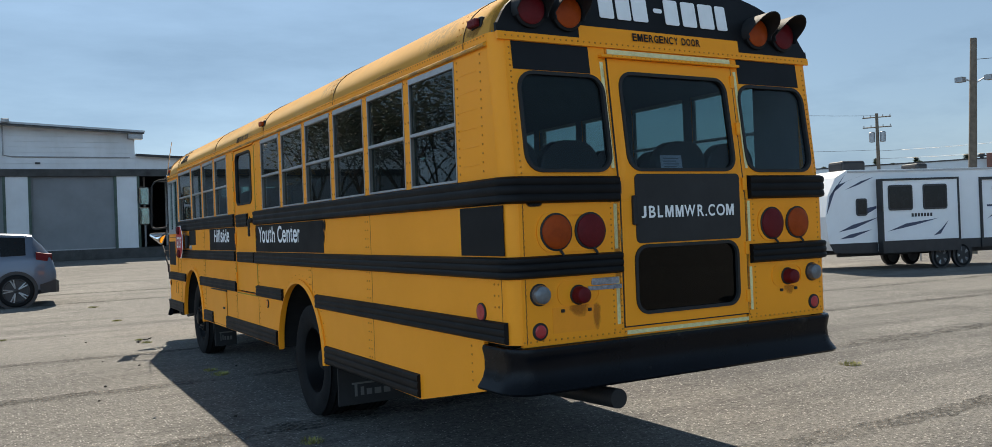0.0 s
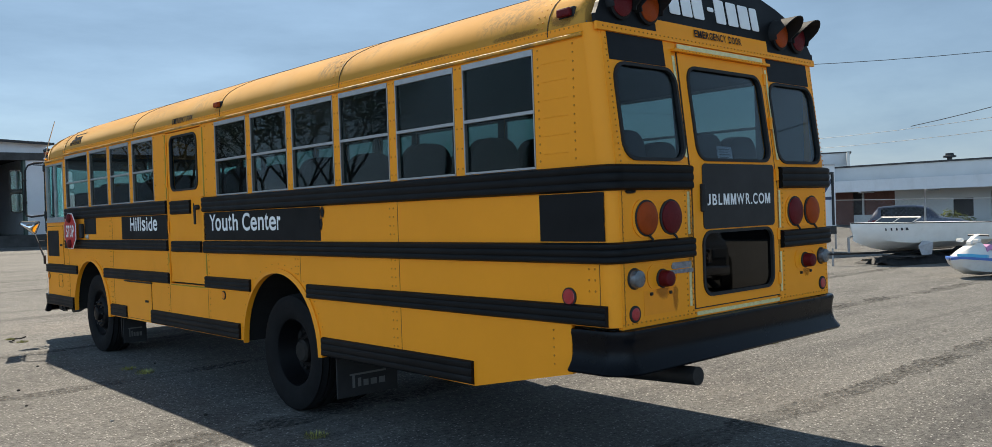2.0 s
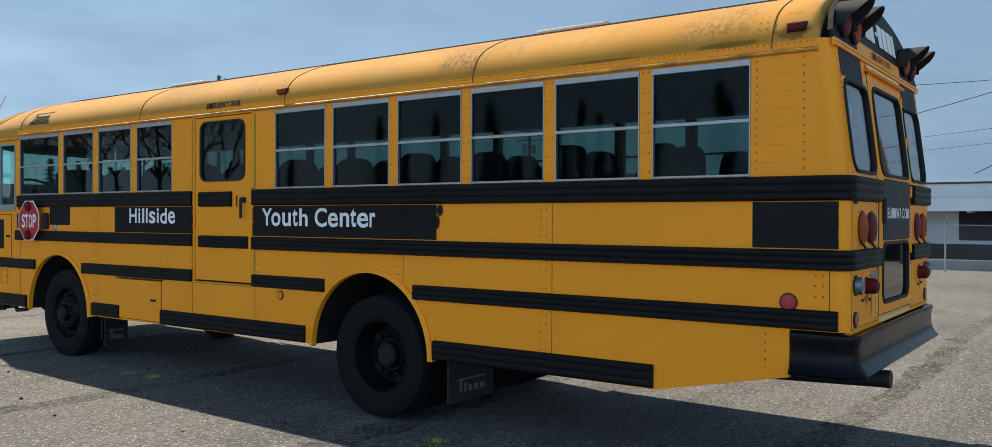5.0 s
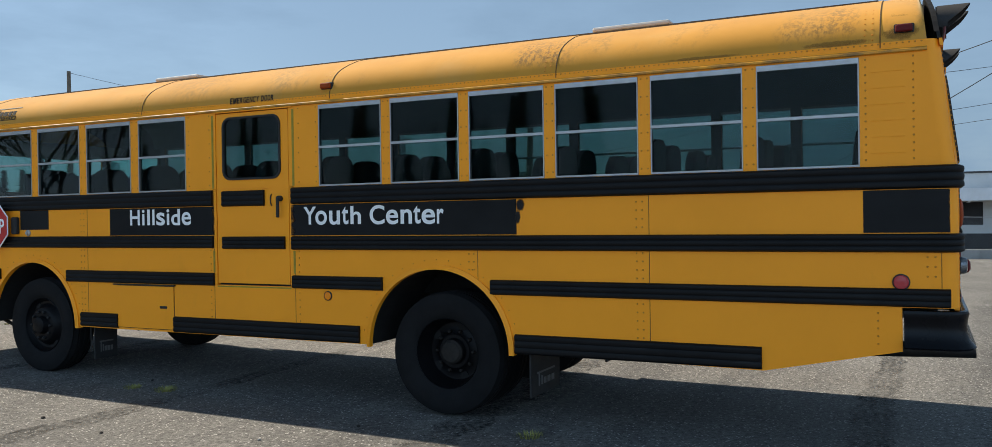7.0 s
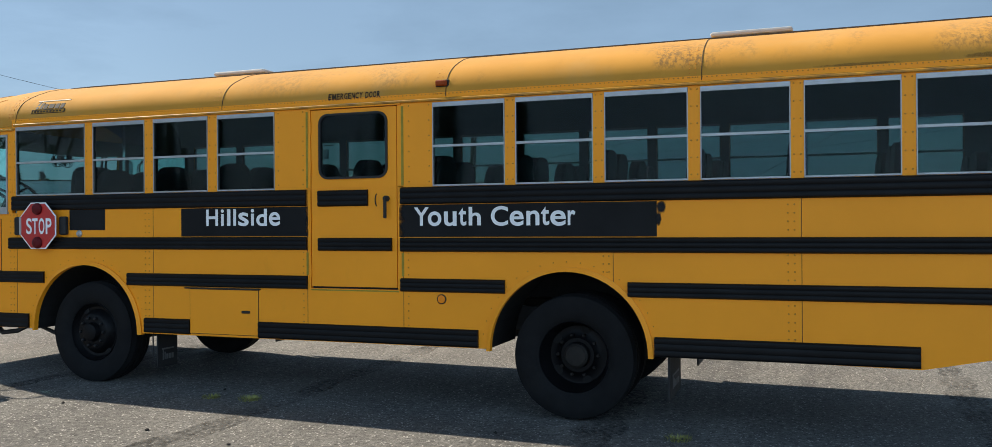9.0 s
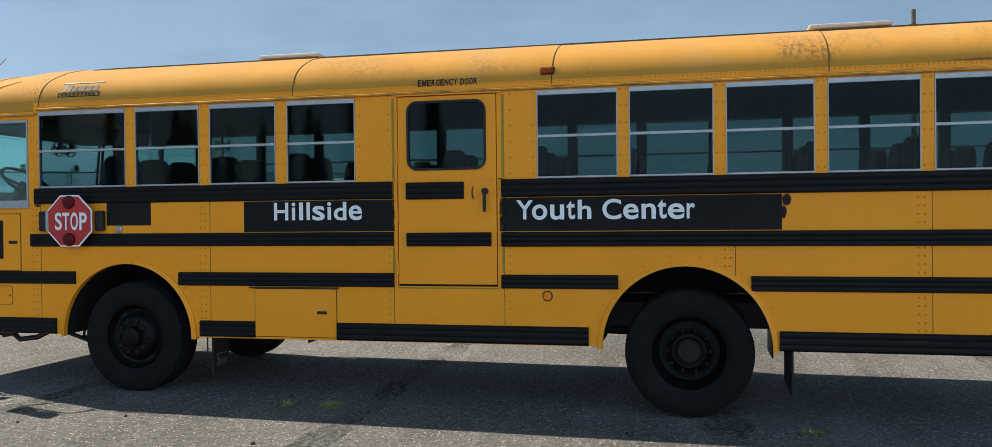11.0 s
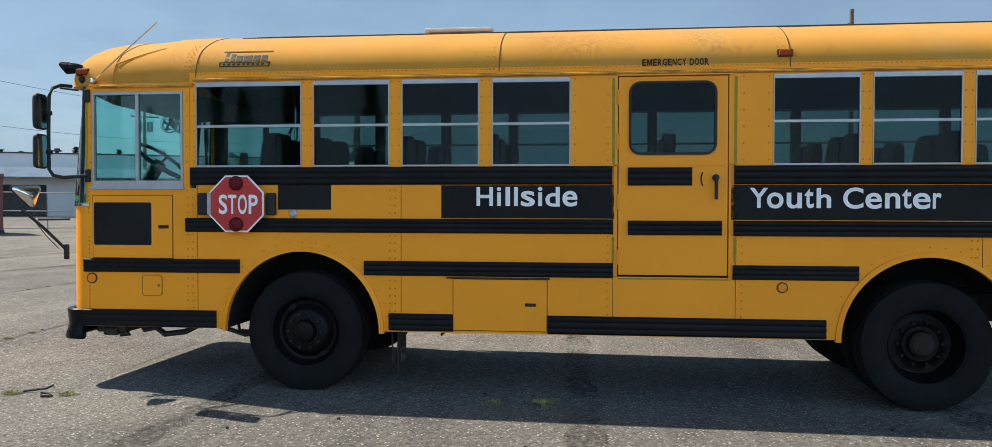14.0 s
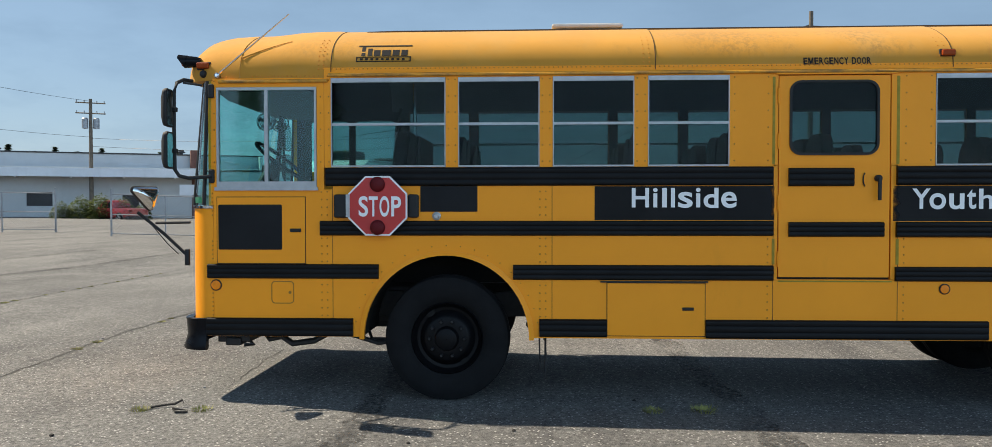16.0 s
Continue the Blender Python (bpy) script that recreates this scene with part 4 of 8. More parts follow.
    bm = bmesh.new()
    box(bm, -0.40, -0.365, -0.03, -0.004, 1.62, 1.79, 0.008)
    part("door_handle", bm, RUBBER, door)
    for z in (1.15, 1.45, 1.85, 2.2, 2.5):
        bm = bmesh.new()
        box(bm, 0.485, 0.515, lean(z) - 0.016, lean(z) + 0.006, z - 0.04, z + 0.04, 0.004)
        part("hinge", bm, YELLOW, door)
    bm = bmesh.new()
    box(bm, -0.53, 0.56, lean(2.6) - 0.035, lean(2.6) + 0.01, 2.594, 2.612, 0.004)
    part("drip_rail", bm, YELLOW, bus)
    bm = bmesh.new()
    sheet(bm, [rect(-0.47, 0.50, 2.618, 2.646)], lambda u, v, d: rear(u, v, d - 0.012), 0.004)
    part("reflective_tape", bm, TAPE, bus, "pale yellow reflective tape")
    bm = bmesh.new()
    sheet(bm, [rect(-0.46, 0.50, 0.995, 1.018)], lambda u, v, d: rear(u, v, d - 0.005), 0.003)
    part("reflective_tape", bm, TAPE, bus, "pale yellow reflective tape")
    for x in (-0.515, 0.535):
        for z0, z1 in ((1.06, 1.33), (1.49, 1.745), (1.95, 2.57)):
            bm = bmesh.new()
            sheet(bm, [rect(x - 0.011, x + 0.011, z0, z1)], lambda u, v, d: rear(u, v, d - 0.004), 0.003)
            part("reflective_tape", bm, TAPE, bus, "pale yellow reflective tape")
    # lamps
    for x, z, r, mt in ((-0.925, 1.598, 0.097, AMBER), (-0.695, 1.598, 0.097, REDLENS), (0.735, 1.598, 0.097, REDLENS), (0.968, 1.598, 0.097, AMBER)):
        bm = bmesh.new()
        lathe(bm, [(r + 0.008, -0.012), (r + 0.008, 0.008), (r - 0.004, 0.012)], Matrix.Translation((x, 0, z)) @ Matrix.Rotation(radians(-90), 4, "Z"), 28)
        tail = part("tail_lamp", bm, RUBBER, bus)
        bm = bmesh.new()
        lathe(bm, [(r - 0.002, 0.01), (r - 0.004, 0.018), (r * 0.8, 0.026), (r * 0.5, 0.031), (0.01, 0.033)], Matrix.Translation((x, 0, z)) @ Matrix.Rotation(radians(-90), 4, "Z"), 28)
        part("lens", bm, mt, tail, smooth=True)
        bm = bmesh.new()
        rod(bm, [(x + 0.015, -0.008, z - r + 0.005), (x + 0.03, -0.022, z - r - 0.025), (x + 0.04, -0.016, z - r - 0.055), (x + 0.04, -0.002, z - r - 0.062)], 0.0075, 6)
        part("lamp_lead", bm, RUBBER, tail)
    for x, z, r, mt, h in ((-1.045, 1.262, 0.055, CLEARLENS, 0.05), (-0.79, 1.246, 0.05, REDLENS, 0.075), (0.862, 1.251, 0.05, REDLENS, 0.075), (1.092, 1.267, 0.055, CLEARLENS, 0.05), (-1.05, 1.064, 0.042, REDREF, 0.012), (1.098, 1.07, 0.042, REDREF, 0.012)):
        bm = bmesh.new()
        lathe(bm, [(r + 0.006, -0.01), (r + 0.006, 0.006), (r, 0.01)], Matrix.Translation((x, 0, z)) @ Matrix.Rotation(radians(-90), 4, "Z"), 22)
        tail = part("marker_lamp", bm, RUBBER, bus)
        bm = bmesh.new()
        lathe(bm, [(r - 0.001, 0.008), (r - 0.003, h * 0.6), (r * 0.85, h * 0.85), (r * 0.5, h), (0.008, h)], Matrix.Translation((x, 0, z)) @ Matrix.Rotation(radians(-90), 4, "Z"), 22)
        part("lens", bm, mt, tail, smooth=True)
    # hooded warning lamps
    for x, mt in ((-0.985, REDLENS), (-0.735, AMBER), (0.755, AMBER), (0.995, REDLENS)):
        at = Matrix.Translation((x, lean(2.82) - 0.004, 2.835)) @ Matrix.Rotation(radians(-90), 4, "Z")
        bm = bmesh.new()
        lathe(bm, [(0.105, -0.01), (0.105, 0.03), (0.09, 0.035)], at, 26)
        warn = part("warning_lamp", bm, BLACK, bus, "hooded warning lamp")
        bm = bmesh.new()
        lathe(bm, [(0.09, 0.03), (0.087, 0.04), (0.06, 0.05), (0.01, 0.054)], at, 26)
        part("lens", bm, mt, warn, smooth=True)
        bm = bmesh.new()
        outer, inner = [], []
        for i in range(15):
            a = radians(-25 + 230 * i / 14)
            reach = 0.06 + 0.13 * max(0.0, math.sin(a)) ** 0.6
            for rr, lst in ((0.108, outer), (0.102, inner)):
                lst.append([at @ Vector((d, -rr * math.cos(a), rr * math.sin(a))) for d in (0.0, reach)])
        vo = [[bm.verts.new(p) for p in q] for q in outer]
        vi = [[bm.verts.new(p) for p in q] for q in inner]
        for k in range(14):
            bm.faces.new((vo[k][0], vo[k + 1][0], vo[k + 1][1], vo[k][1]))
            bm.faces.new((vi[k][0], vi[k][1], vi[k + 1][1], vi[k + 1][0]))
            bm.faces.new((vo[k][1], vo[k + 1][1], vi[k + 1][1], vi[k][1]))
        part("hood", bm, RUBBER, warn, smooth=True)
    # badge as plain shapes
    bm = bmesh.new()
    sheet(bm, [rect(-0.725, -0.49, 1.264, 1.287)], lambda u, v, d: rear(u, v, d - 0.006), 0.005)
    sheet(bm, [rounded(-0.70, -0.51, 1.292, 1.33, 0.012)], lambda u, v, d: rear(u, v, d - 0.006), 0.005)
    part("badge", bm, GALVY, bus, "small worn metal badge")
    # pressed shapes round the lamps
    for x0, x1 in ((-1.05, -0.57), (0.61, 1.09)):
        bm = bmesh.new()
        sheet(bm, [rounded(x0, x1, 1.487, 1.71, 0.1), rounded(x0 + 0.02, x1 - 0.02, 1.507, 1.69, 0.085)], lambda u, v, d: rear(u, v, d - 0.006), 0.006)
        part("pressing", bm, YELLOW, bus)
    bm = bmesh.new()
    sheet(bm, [rect(-0.965, -0.665, 1.045, 1.185)], lambda u, v, d: rear(u, v, d - 0.002), 0.002)
    part("plate_patch", bm, material("bare_yellow", (0.95, 0.30, 0.004), 0.5, vary=0.05), bus)
    for x, z in ((-0.90, 1.165), (-0.72, 1.16), (0.80, 1.165), (0.93, 1.17)):
        bm = bmesh.new()
        box(bm, x - 0.01, x + 0.01, -0.012, 0.002, z - 0.009, z + 0.009, 0.003)
        part("plate_bolt", bm, STEEL, bus)
    for x0, x1 in ((-0.93, -0.64), (0.72, 1.0)):
        bm = bmesh.new()
        sheet(bm, [rounded(x0, x1, 1.19, 1.33, 0.06), rounded(x0 + 0.014, x1 - 0.014, 1.204, 1.316, 0.05)], lambda u, v, d: rear(u, v, d - 0.005), 0.005)
        part("pressing", bm, YELLOW, bus)
    # bumper
    path = [(XL + 0.01, 0.318), (XL + 0.01, 0.1)] + [(XL + 0.12 - 0.11 * math.cos(a), 0.08 - 0.11 * math.sin(a)) for a in [radians(9 * i) for i in range(11)]]
    path = path + [(MID * 2 - x, y) for x, y in path[::-1]]
    bm = bmesh.new()
    sweep(bm, path, [(-0.04, 0.965), (0.0, 0.985), (0.02, 0.98), (0.026, 0.962), (0.018, 0.93), (0.012, 0.89), (0.015, 0.84), (0.028, 0.80), (0.052, 0.768), (0.064, 0.752), (0.056, 0.74), (0.0, 0.735), (-0.04, 0.75)], 1)
    part("rear_bumper", bm, BUMPER, bus, "black steel rear bumper, scuffed", smooth=True)
    bm = bmesh.new()
    rod(bm, [(-0.62, 1.6, 0.60), (-0.62, 0.6, 0.64), (-0.62, -0.11, 0.665)], 0.055, 16)
    part("exhaust_pipe", bm, STEEL, bus, smooth=True)


SPRAYX = material("door_black", (0.009, 0.010, 0.0115), 0.55, vary=0.3, scale=4, bump=0.05, bump_scale=20)


def front_end():
    R = 0.2
    # rounded front corners and the flat front, below the windscreen
    plan = [(XL, 10.602)] + [(XL + R - R * math.cos(a), 10.62 + R * math.sin(a)) for a in [radians(9 * i) for i in range(11)]]
    plan = plan + [(2 * MID - x, y) for x, y in plan[::-1]]
    bm = bmesh.new()
    sweep(bm, plan, [(0, 0.55), (0, 1.575), (-0.04, 1.575), (-0.04, 0.55)], -1)
    part("front_panel", bm, YELLOW, bus, smooth=True)
    bm = bmesh.new()
    sweep(bm, plan, [(0.0, 1.577), (0.012, 1.58), (0.012, 1.6), (0.0, 1.603), (-0.04, 1.603)], -1)
    part("trim_strip", bm, CHROME, bus, smooth=True)
    bm = bmesh.new()
    top = [(x, 10.60 + (y - 10.60) * 0.55, 2.60) for x, y in plan[1:-1]]
    low = [(x, y, 1.606) for x, y in plan[1:-1]]
    loft(bm, [low, top], closed=False, caps=False)
    part("windscreen", bm, WINCAB, bus, smooth=True)
    for i in (2, 8, len(low) // 2, len(low) - 9, len(low) - 3):
        bm = bmesh.new()
        rod(bm, [low[i], top[i]], 0.016, 8)
        part("windscreen_bar", bm, RUBBER, bus)
    for x in (XL + 0.004, XR - 0.036):
        bm = bmesh.new()
        box(bm, x, x + 0.032, 10.602, 10.64, 1.605, 2.60)
        part("front_pillar", bm, YELLOW, bus)
    path = [(XL - 0.0, 10.66), (XL - 0.0, 10.70)] + [(XL + 0.17 - 0.17 * math.cos(a), 10.70 + 0.16 * math.sin(a)) for a in [radians(9 * i) for i in range(11)]]
    path = path + [(2 * MID - x, y) for x, y in path[::-1]]
    bm = bmesh.new()
    sweep(bm, path, [(-0.03, 0.69), (0.015, 0.698), (0.028, 0.69), (0.022, 0.66), (0.015, 0.56), (0.03, 0.50), (0.045, 0.46), (0.04, 0.44), (0.0, 0.435), (-0.03, 0.45)], -1)
    part("front_bumper", bm, BUMPER, bus, "black steel front bumper", smooth=True)
    # mirrors
    for s in (1, -1):
        X = XL if s == 1 else XR
        bm = bmesh.new()
        rod(bm, [(X + s * 0.03, 10.78, 2.607), (X - s * 0.09, 10.80, 2.60), (X - s * 0.17, 10.82, 2.565), (X - s * 0.205, 10.828, 2.49), (X - s * 0.22, 10.825, 2.2), (X - s * 0.228, 10.818, 1.885), (X - s * 0.215, 10.79, 1.835), (X - s * 0.17, 10.73, 1.818), (X - s * 0.03, 10.612, 1.835)], 0.015, 10)
        arm = part("mirror_arm", bm, RUBBER, bus, "black tubular mirror arm", smooth=True)
        bm = bmesh.new()
        rod(bm, [(X - s * 0.10, 10.80, 2.575), (X - s * 0.02, 10.68, 2.565)], 0.009, 8)
        part("brace", bm, RUBBER, arm, smooth=True)
        for z in (2.52, 1.838):
            bm = bmesh.new()
            box(bm, X - 0.028, X + 0.028, 10.588, 10.632, z - 0.055, z + 0.055, 0.01)
            part("hinge", bm, RUBBER, arm)
        for zc, h in ((2.351, 0.146), (2.028, 0.142)):
            cx, y0 = X - s * 0.33, 10.815
            bm = bmesh.new()
            rings = []
            for dy, k, kz in ((-0.006, 0.985, 0.99), (0.008, 1.0, 1.0), (0.028, 0.93, 0.94), (0.046, 0.62, 0.6), (0.054, 0.3, 0.2)):
                rings.append([(cx + k * (u - cx), y0 + dy + s * 0.12 * k * (u - cx), zc + kz * (v - zc)) for u, v in rounded(cx - 0.088, cx + 0.088, zc - h, zc + h, 0.035, 4)])
            loft(bm, rings)
            part("mirror_head", bm, RUBBER, arm, smooth=True)
            bm = bmesh.new()
            sheet(bm, [rounded(cx - 0.074, cx + 0.074, zc - h + 0.014, zc + h - 0.014, 0.028, 4)], lambda u, v, d: (u, y0 - 0.009 + d + s * 0.12 * (u - cx), v), 0.003)
            part("mirror_glass", bm, MIRROR, arm)
            bm = bmesh.new()
            box(bm, X - s * 0.222 - 0.024, X - s * 0.222 + 0.024, 10.80, 10.845, zc - 0.018, zc + 0.018, 0.006)
            box(bm, min(X - s * 0.24, X - s * 0.30), max(X - s * 0.24, X - s * 0.30), 10.825, 10.85, zc - 0.01, zc + 0.01, 0.003)
            part("clamp", bm, RUBBER, arm)
        # crossview mirror: a rounded triangle with a flat top, bulging towards the driver
        bm = bmesh.new()
        rod(bm, [(X + s * 0.01, 10.84, 1.215), (X - s * 0.005, 11.0, 1.37), (X - s * 0.01, 11.219, 1.548)], 0.013, 8)
        rod(bm, [(X + s * 0.02, 10.80, 1.466), (X + s * 0.01, 11.08, 1.462)], 0.011, 8)
        rod(bm, [(X - s * 0.0, 11.1, 1.435), (X + s * 0.01, 10.99, 1.30), (X + s * 0.02, 10.90, 1.21)], 0.004, 6)
        box(bm, X - 0.008, X + 0.02, 10.80, 10.84, 1.12, 1.25, 0.006)
        arm = part("cross_mirror_arm", bm, RUBBER, bus, "thin black tubular mirror arm", smooth=True)
        lath = Matrix.Translation((X - s * 0.097, 11.114, 1.658)) @ Matrix.Rotation(radians(-22 * s), 4, "Z")
        tri = []
        for (u, v), r, a0, a1 in (((-0.108, 0.068), 0.032, 200, 95), ((0.108, 0.072), 0.028, 85, -30), ((0.05, -0.062), 0.036, -40, -130)):
            tri += [(u + r * math.cos(radians(a0 + (a1 - a0) * i / 5)), v + r * math.sin(radians(a0 + (a1 - a0) * i / 5))) for i in range(6)]
        ring = lambda k, y: [lath @ Vector((s * k * u, y, k * v)) for u, v in tri]
        bm = bmesh.new()
        loft(bm, [ring(0.96, -0.004), ring(1.0, 0.006), ring(0.96, 0.022), ring(0.7, 0.045), ring(0.3, 0.058)])
        part("cross_mirror", bm, RUBBER, arm, "black crossview mirror with a flat top", smooth=True)
        bm = bmesh.new()
        loft(bm, [ring(0.92, -0.005), ring(0.8, -0.030), ring(0.6, -0.052), ring(0.35, -0.066), ring(0.1, -0.071)])
        part("mirror_glass", bm, CHROME, arm, smooth=True)
    # aerial and front lamps
    bm = bmesh.new()
    rod(bm, [(XL - 0.012, 10.555, 2.648), (XL - 0.02, 10.3, 2.855), (XL - 0.02, 9.97, 3.125)], [0.008, 0.0065, 0.005], 6)
    lathe(bm, [(0.022, 0.02), (0.022, -0.02), (0.012, -0.03)], Matrix.Translation((XL + 0.004, 10.56, 2.645)), 12)
    part("aerial", bm, CHROME, bus)
    for x in (XL + 0.12, XR - 0.12):
        m = Matrix.Translation((x, 10.83, 2.775)) @ Matrix.Rotation(radians(90), 4, "Z")
        bm = bmesh.new()
        lathe(bm, [(0.03, -0.09), (0.042, -0.05), (0.048, 0.0), (0.05, 0.045), (0.044, 0.05)], m, 18)
        lamp_ = part("warning_lamp", bm, BUMPER, bus, "glossy black hooded warning lamp", smooth=True)
        bm = bmesh.new()
        hood = lambda r, y, a0: [(x + r * math.cos(radians(a0 + (180 - 2 * a0) * i / 10)), y, 2.775 + r * math.sin(radians(a0 + (180 - 2 * a0) * i / 10))) for i in range(11)]
        rings = [hood(0.053, 10.85, -40), hood(0.056, 10.885, -20), hood(0.06, 10.918, 25)]
        loft(bm, [r + [(x + 0.93 * (p - x), q, 2.775 + 0.93 * (z - 2.775)) for p, q, z in r[::-1]] for r in rings])
        part("hood", bm, BUMPER, lamp_, smooth=True)
        bm = bmesh.new()
        lathe(bm, [(0.044, 0.05), (0.036, 0.062), (0.016, 0.068)], m, 18)
        part("lens", bm, AMBER, lamp_, smooth=True)
    bm = bmesh.new()
    lathe(bm, [(0.03, 0.03), (0.032, -0.01), (0.02, -0.035), (0.004, -0.04)], Matrix.Translation((XL + 0.075, 10.70, 2.668)), 14)
    part("clearance_horn", bm, RUBBER, bus, smooth=True)
    bm = bmesh.new()
    box(bm, XL + 0.042, XL + 0.046, 10.70, 10.765, 1.622, 1.668, 0.001)
    part("windscreen_sticker", bm, material("green_sticker", (0.16, 0.5, 0.24), 0.6, vary=0.15, scale=60), bus, "small green sticker inside the windscreen")


def side_fittings():
    f = left
    # arch lips
    for cy, cz, r in (ARCH_R, ARCH_F):
        bm = bmesh.new()
        ro, ri = r + 0.03, r - 0.008
        o = arch(cy, cz, ro, -1, 181, 30)
        i = arch(cy, cz, ri, 181, -1, 30)
        sheet(bm, [o + i], lambda u, v, d: left(u, v, d - 0.026 + 0.4 * max(0.0, math.hypot(u - cy, v - cz) - r)), 0.05)
        part("arch_lip", bm, YELLOW, bus, smooth=True)
    # locker doors
    bm = bmesh.new()
    sheet(bm, [rect(6.678, 7.450, 0.569, 0.994)], lambda u, v, d: left(u, v, d - 0.003), 0.003)
    part("locker_gap", bm, SEAM, bus)
    bm = bmesh.new()
    sheet(bm, [rect(6.684, 7.444, 0.575, 0.988)], lambda u, v, d: left(u, v, d - 0.008), 0.008)
    lock = part("locker_door", bm, YELLOW, bus, "yellow battery locker door")
    bm = bmesh.new()
    box(bm, XL - 0.02, XL, 6.66, 7.50, 0.994, 1.006)
    part("hinge", bm, STEEL, lock)
    bm = bmesh.new()
    box(bm, XL - 0.016, XL - 0.006, 6.77, 6.86, 0.775, 0.80, 0.004)
    part("latch", bm, RUBBER, lock)
    bm = bmesh.new()
    sheet(bm, [rect(9.848, 10.574, 1.134, 1.674)], lambda u, v, d: left(u, v, d - 0.003), 0.003)
    part("locker_gap", bm, SEAM, bus)
    bm = bmesh.new()
    sheet(bm, [rect(9.854, 10.568, 1.14, 1.668)], lambda u, v, d: left(u, v, d - 0.007), 0.007)
    lock = part("locker_door", bm, YELLOW, bus, "yellow access door with a black painted patch")
    bm = bmesh.new()
    sheet(bm, [rounded(10.04, 10.558, 1.248, 1.61, 0.012, 3)], lambda u, v, d: left(u, v, d - 0.010), 0.003)
    part("black_patch", bm, BLACK, lock)
    bm = bmesh.new()
    box(bm, XL - 0.016, XL - 0.006, 9.885, 9.975, 1.39, 1.418, 0.004)
    part("latch", bm, RUBBER, lock)
    bm = bmesh.new()
    sheet(bm, [rounded(9.947, 10.131, 0.815, 0.995, 0.03), rounded(9.953, 10.125, 0.821, 0.989, 0.026)], lambda u, v, d: left(u, v, d - 0.004), 0.004)
    sheet(bm, [circle(9.98, 0.905, 0.012, 10)], lambda u, v, d: left(u, v, d - 0.004), 0.004)
    part("filler_flap", bm, material("flap_edge", (0.35, 0.15, 0.01), 0.5), bus)
    # lamps and reflectors
    for y, z, r, mt in ((4.85, 0.952, 0.036, AMBERREF), (10.582, 0.962, 0.04, AMBERREF), (0.332, 1.162, 0.047, REDREF)):
        bm = bmesh.new()
        lathe(bm, [(r + 0.006, 0.004), (r + 0.006, -0.008), (r, -0.01)], Matrix.Translation((XL, y, z)), 22)
        ob = part("side_reflector", bm, RUBBER if mt is AMBERREF else STEEL, bus)
        bm = bmesh.new()
        lathe(bm, [(r, -0.008), (r - 0.006, -0.014), (0.006, -0.016)], Matrix.Translation((XL, y, z)), 22)
        part("lens", bm, mt, ob)
    for y, z, mt in ((4.84, 2.775, AMBER), (0.30, 2.78, REDLENS), (10.70, 2.735, AMBER)):
        px = roof_point(y, z, 0.0)[0] if y < 10 else XL + 0.085
        bm = bmesh.new()
        box(bm, px - 0.012, px + 0.05, y - 0.06, y + 0.06, z - 0.032, z + 0.032, 0.008)
        ob = part("clearance_lamp", bm, RUBBER, bus)
        bm = bmesh.new()
        box(bm, px - 0.045, px - 0.012, y - 0.05, y + 0.05, z - 0.024, z + 0.024, 0.01)
        part("lens", bm, mt, ob)
    bm = bmesh.new()
    lathe(bm, [(0.034, 0.0), (0.034, -0.012), (0.02, -0.02), (0.018, -0.03)], Matrix.Translation((XL, 8.795, 1.518)), 16)
    part("bolt_plate", bm, ALU, bus)
    # maker's mark above the windows, as plain bars
    bm = bmesh.new()
    eave = lambda u, v, d: roof_point(u, v, -d)
    sheet(bm, [rect(9.0, 9.44, 2.745, 2.787), rect(9.01, 9.43, 2.751, 2.781)], lambda u, v, d: eave(u, v, d - 0.004), 0.004)
    for i in range(9):
        sheet(bm, [rect(9.05 + 0.042 * i, 9.072 + 0.042 * i, 2.758, 2.774)], lambda u, v, d: eave(u, v, d - 0.004), 0.004)
    for i, (a, b, zt) in enumerate(((9.03, 9.08, 2.845), (9.095, 9.15, 2.845), (9.165, 9.235, 2.845), (9.25, 9.30, 2.845), (9.315, 9.35, 2.86), (9.37, 9.40, 2.875))):
        sheet(bm, [rect(a, b, 2.795, zt)], lambda u, v, d: eave(u, v, d - 0.004), 0.004)
    sheet(bm, [rect(9.0, 9.43, 2.88, 2.89)], lambda u, v, d: eave(u, v, d - 0.004), 0.004)
    part("maker_mark", bm, BLACK, bus)
    # stop arm
    bm = bmesh.new()
    box(bm, XL - 0.06, XL + 0.0, 9.46, 9.61, 1.505, 1.69, 0.015)
    arm = part("stop_arm", bm, RUBBER, bus, "folded red stop sign arm")
    bm = bmesh.new()
    box(bm, XL - 0.05, XL + 0.0, 8.935, 9.02, 1.505, 1.69, 0.015)
    part("stop_pad", bm, RUBBER, arm)
    bm = bmesh.new()
    box(bm, XL - 0.085, XL - 0.05, 9.44, 9.475, 1.51, 1.685, 0.006)
    part("hinge_block", bm, RUBBER, arm)
    oct_ = lambda r: [(9.252 + r / math.cos(radians(22.5)) * math.cos(radians(22.5 + 45 * i)), 1.599 + r / math.cos(radians(22.5)) * math.sin(radians(22.5 + 45 * i))) for i in range(8)]
    bm = bmesh.new()
    sheet(bm, [oct_(0.235)], lambda u, v, d: left(u, v, d - 0.085), 0.006)
    part("sign_edge", bm, WHITE, arm)
    bm = bmesh.new()
    sheet(bm, [oct_(0.221)], lambda u, v, d: left(u, v, d - 0.089), 0.004)
    part("sign_face", bm, STOPRED, arm)
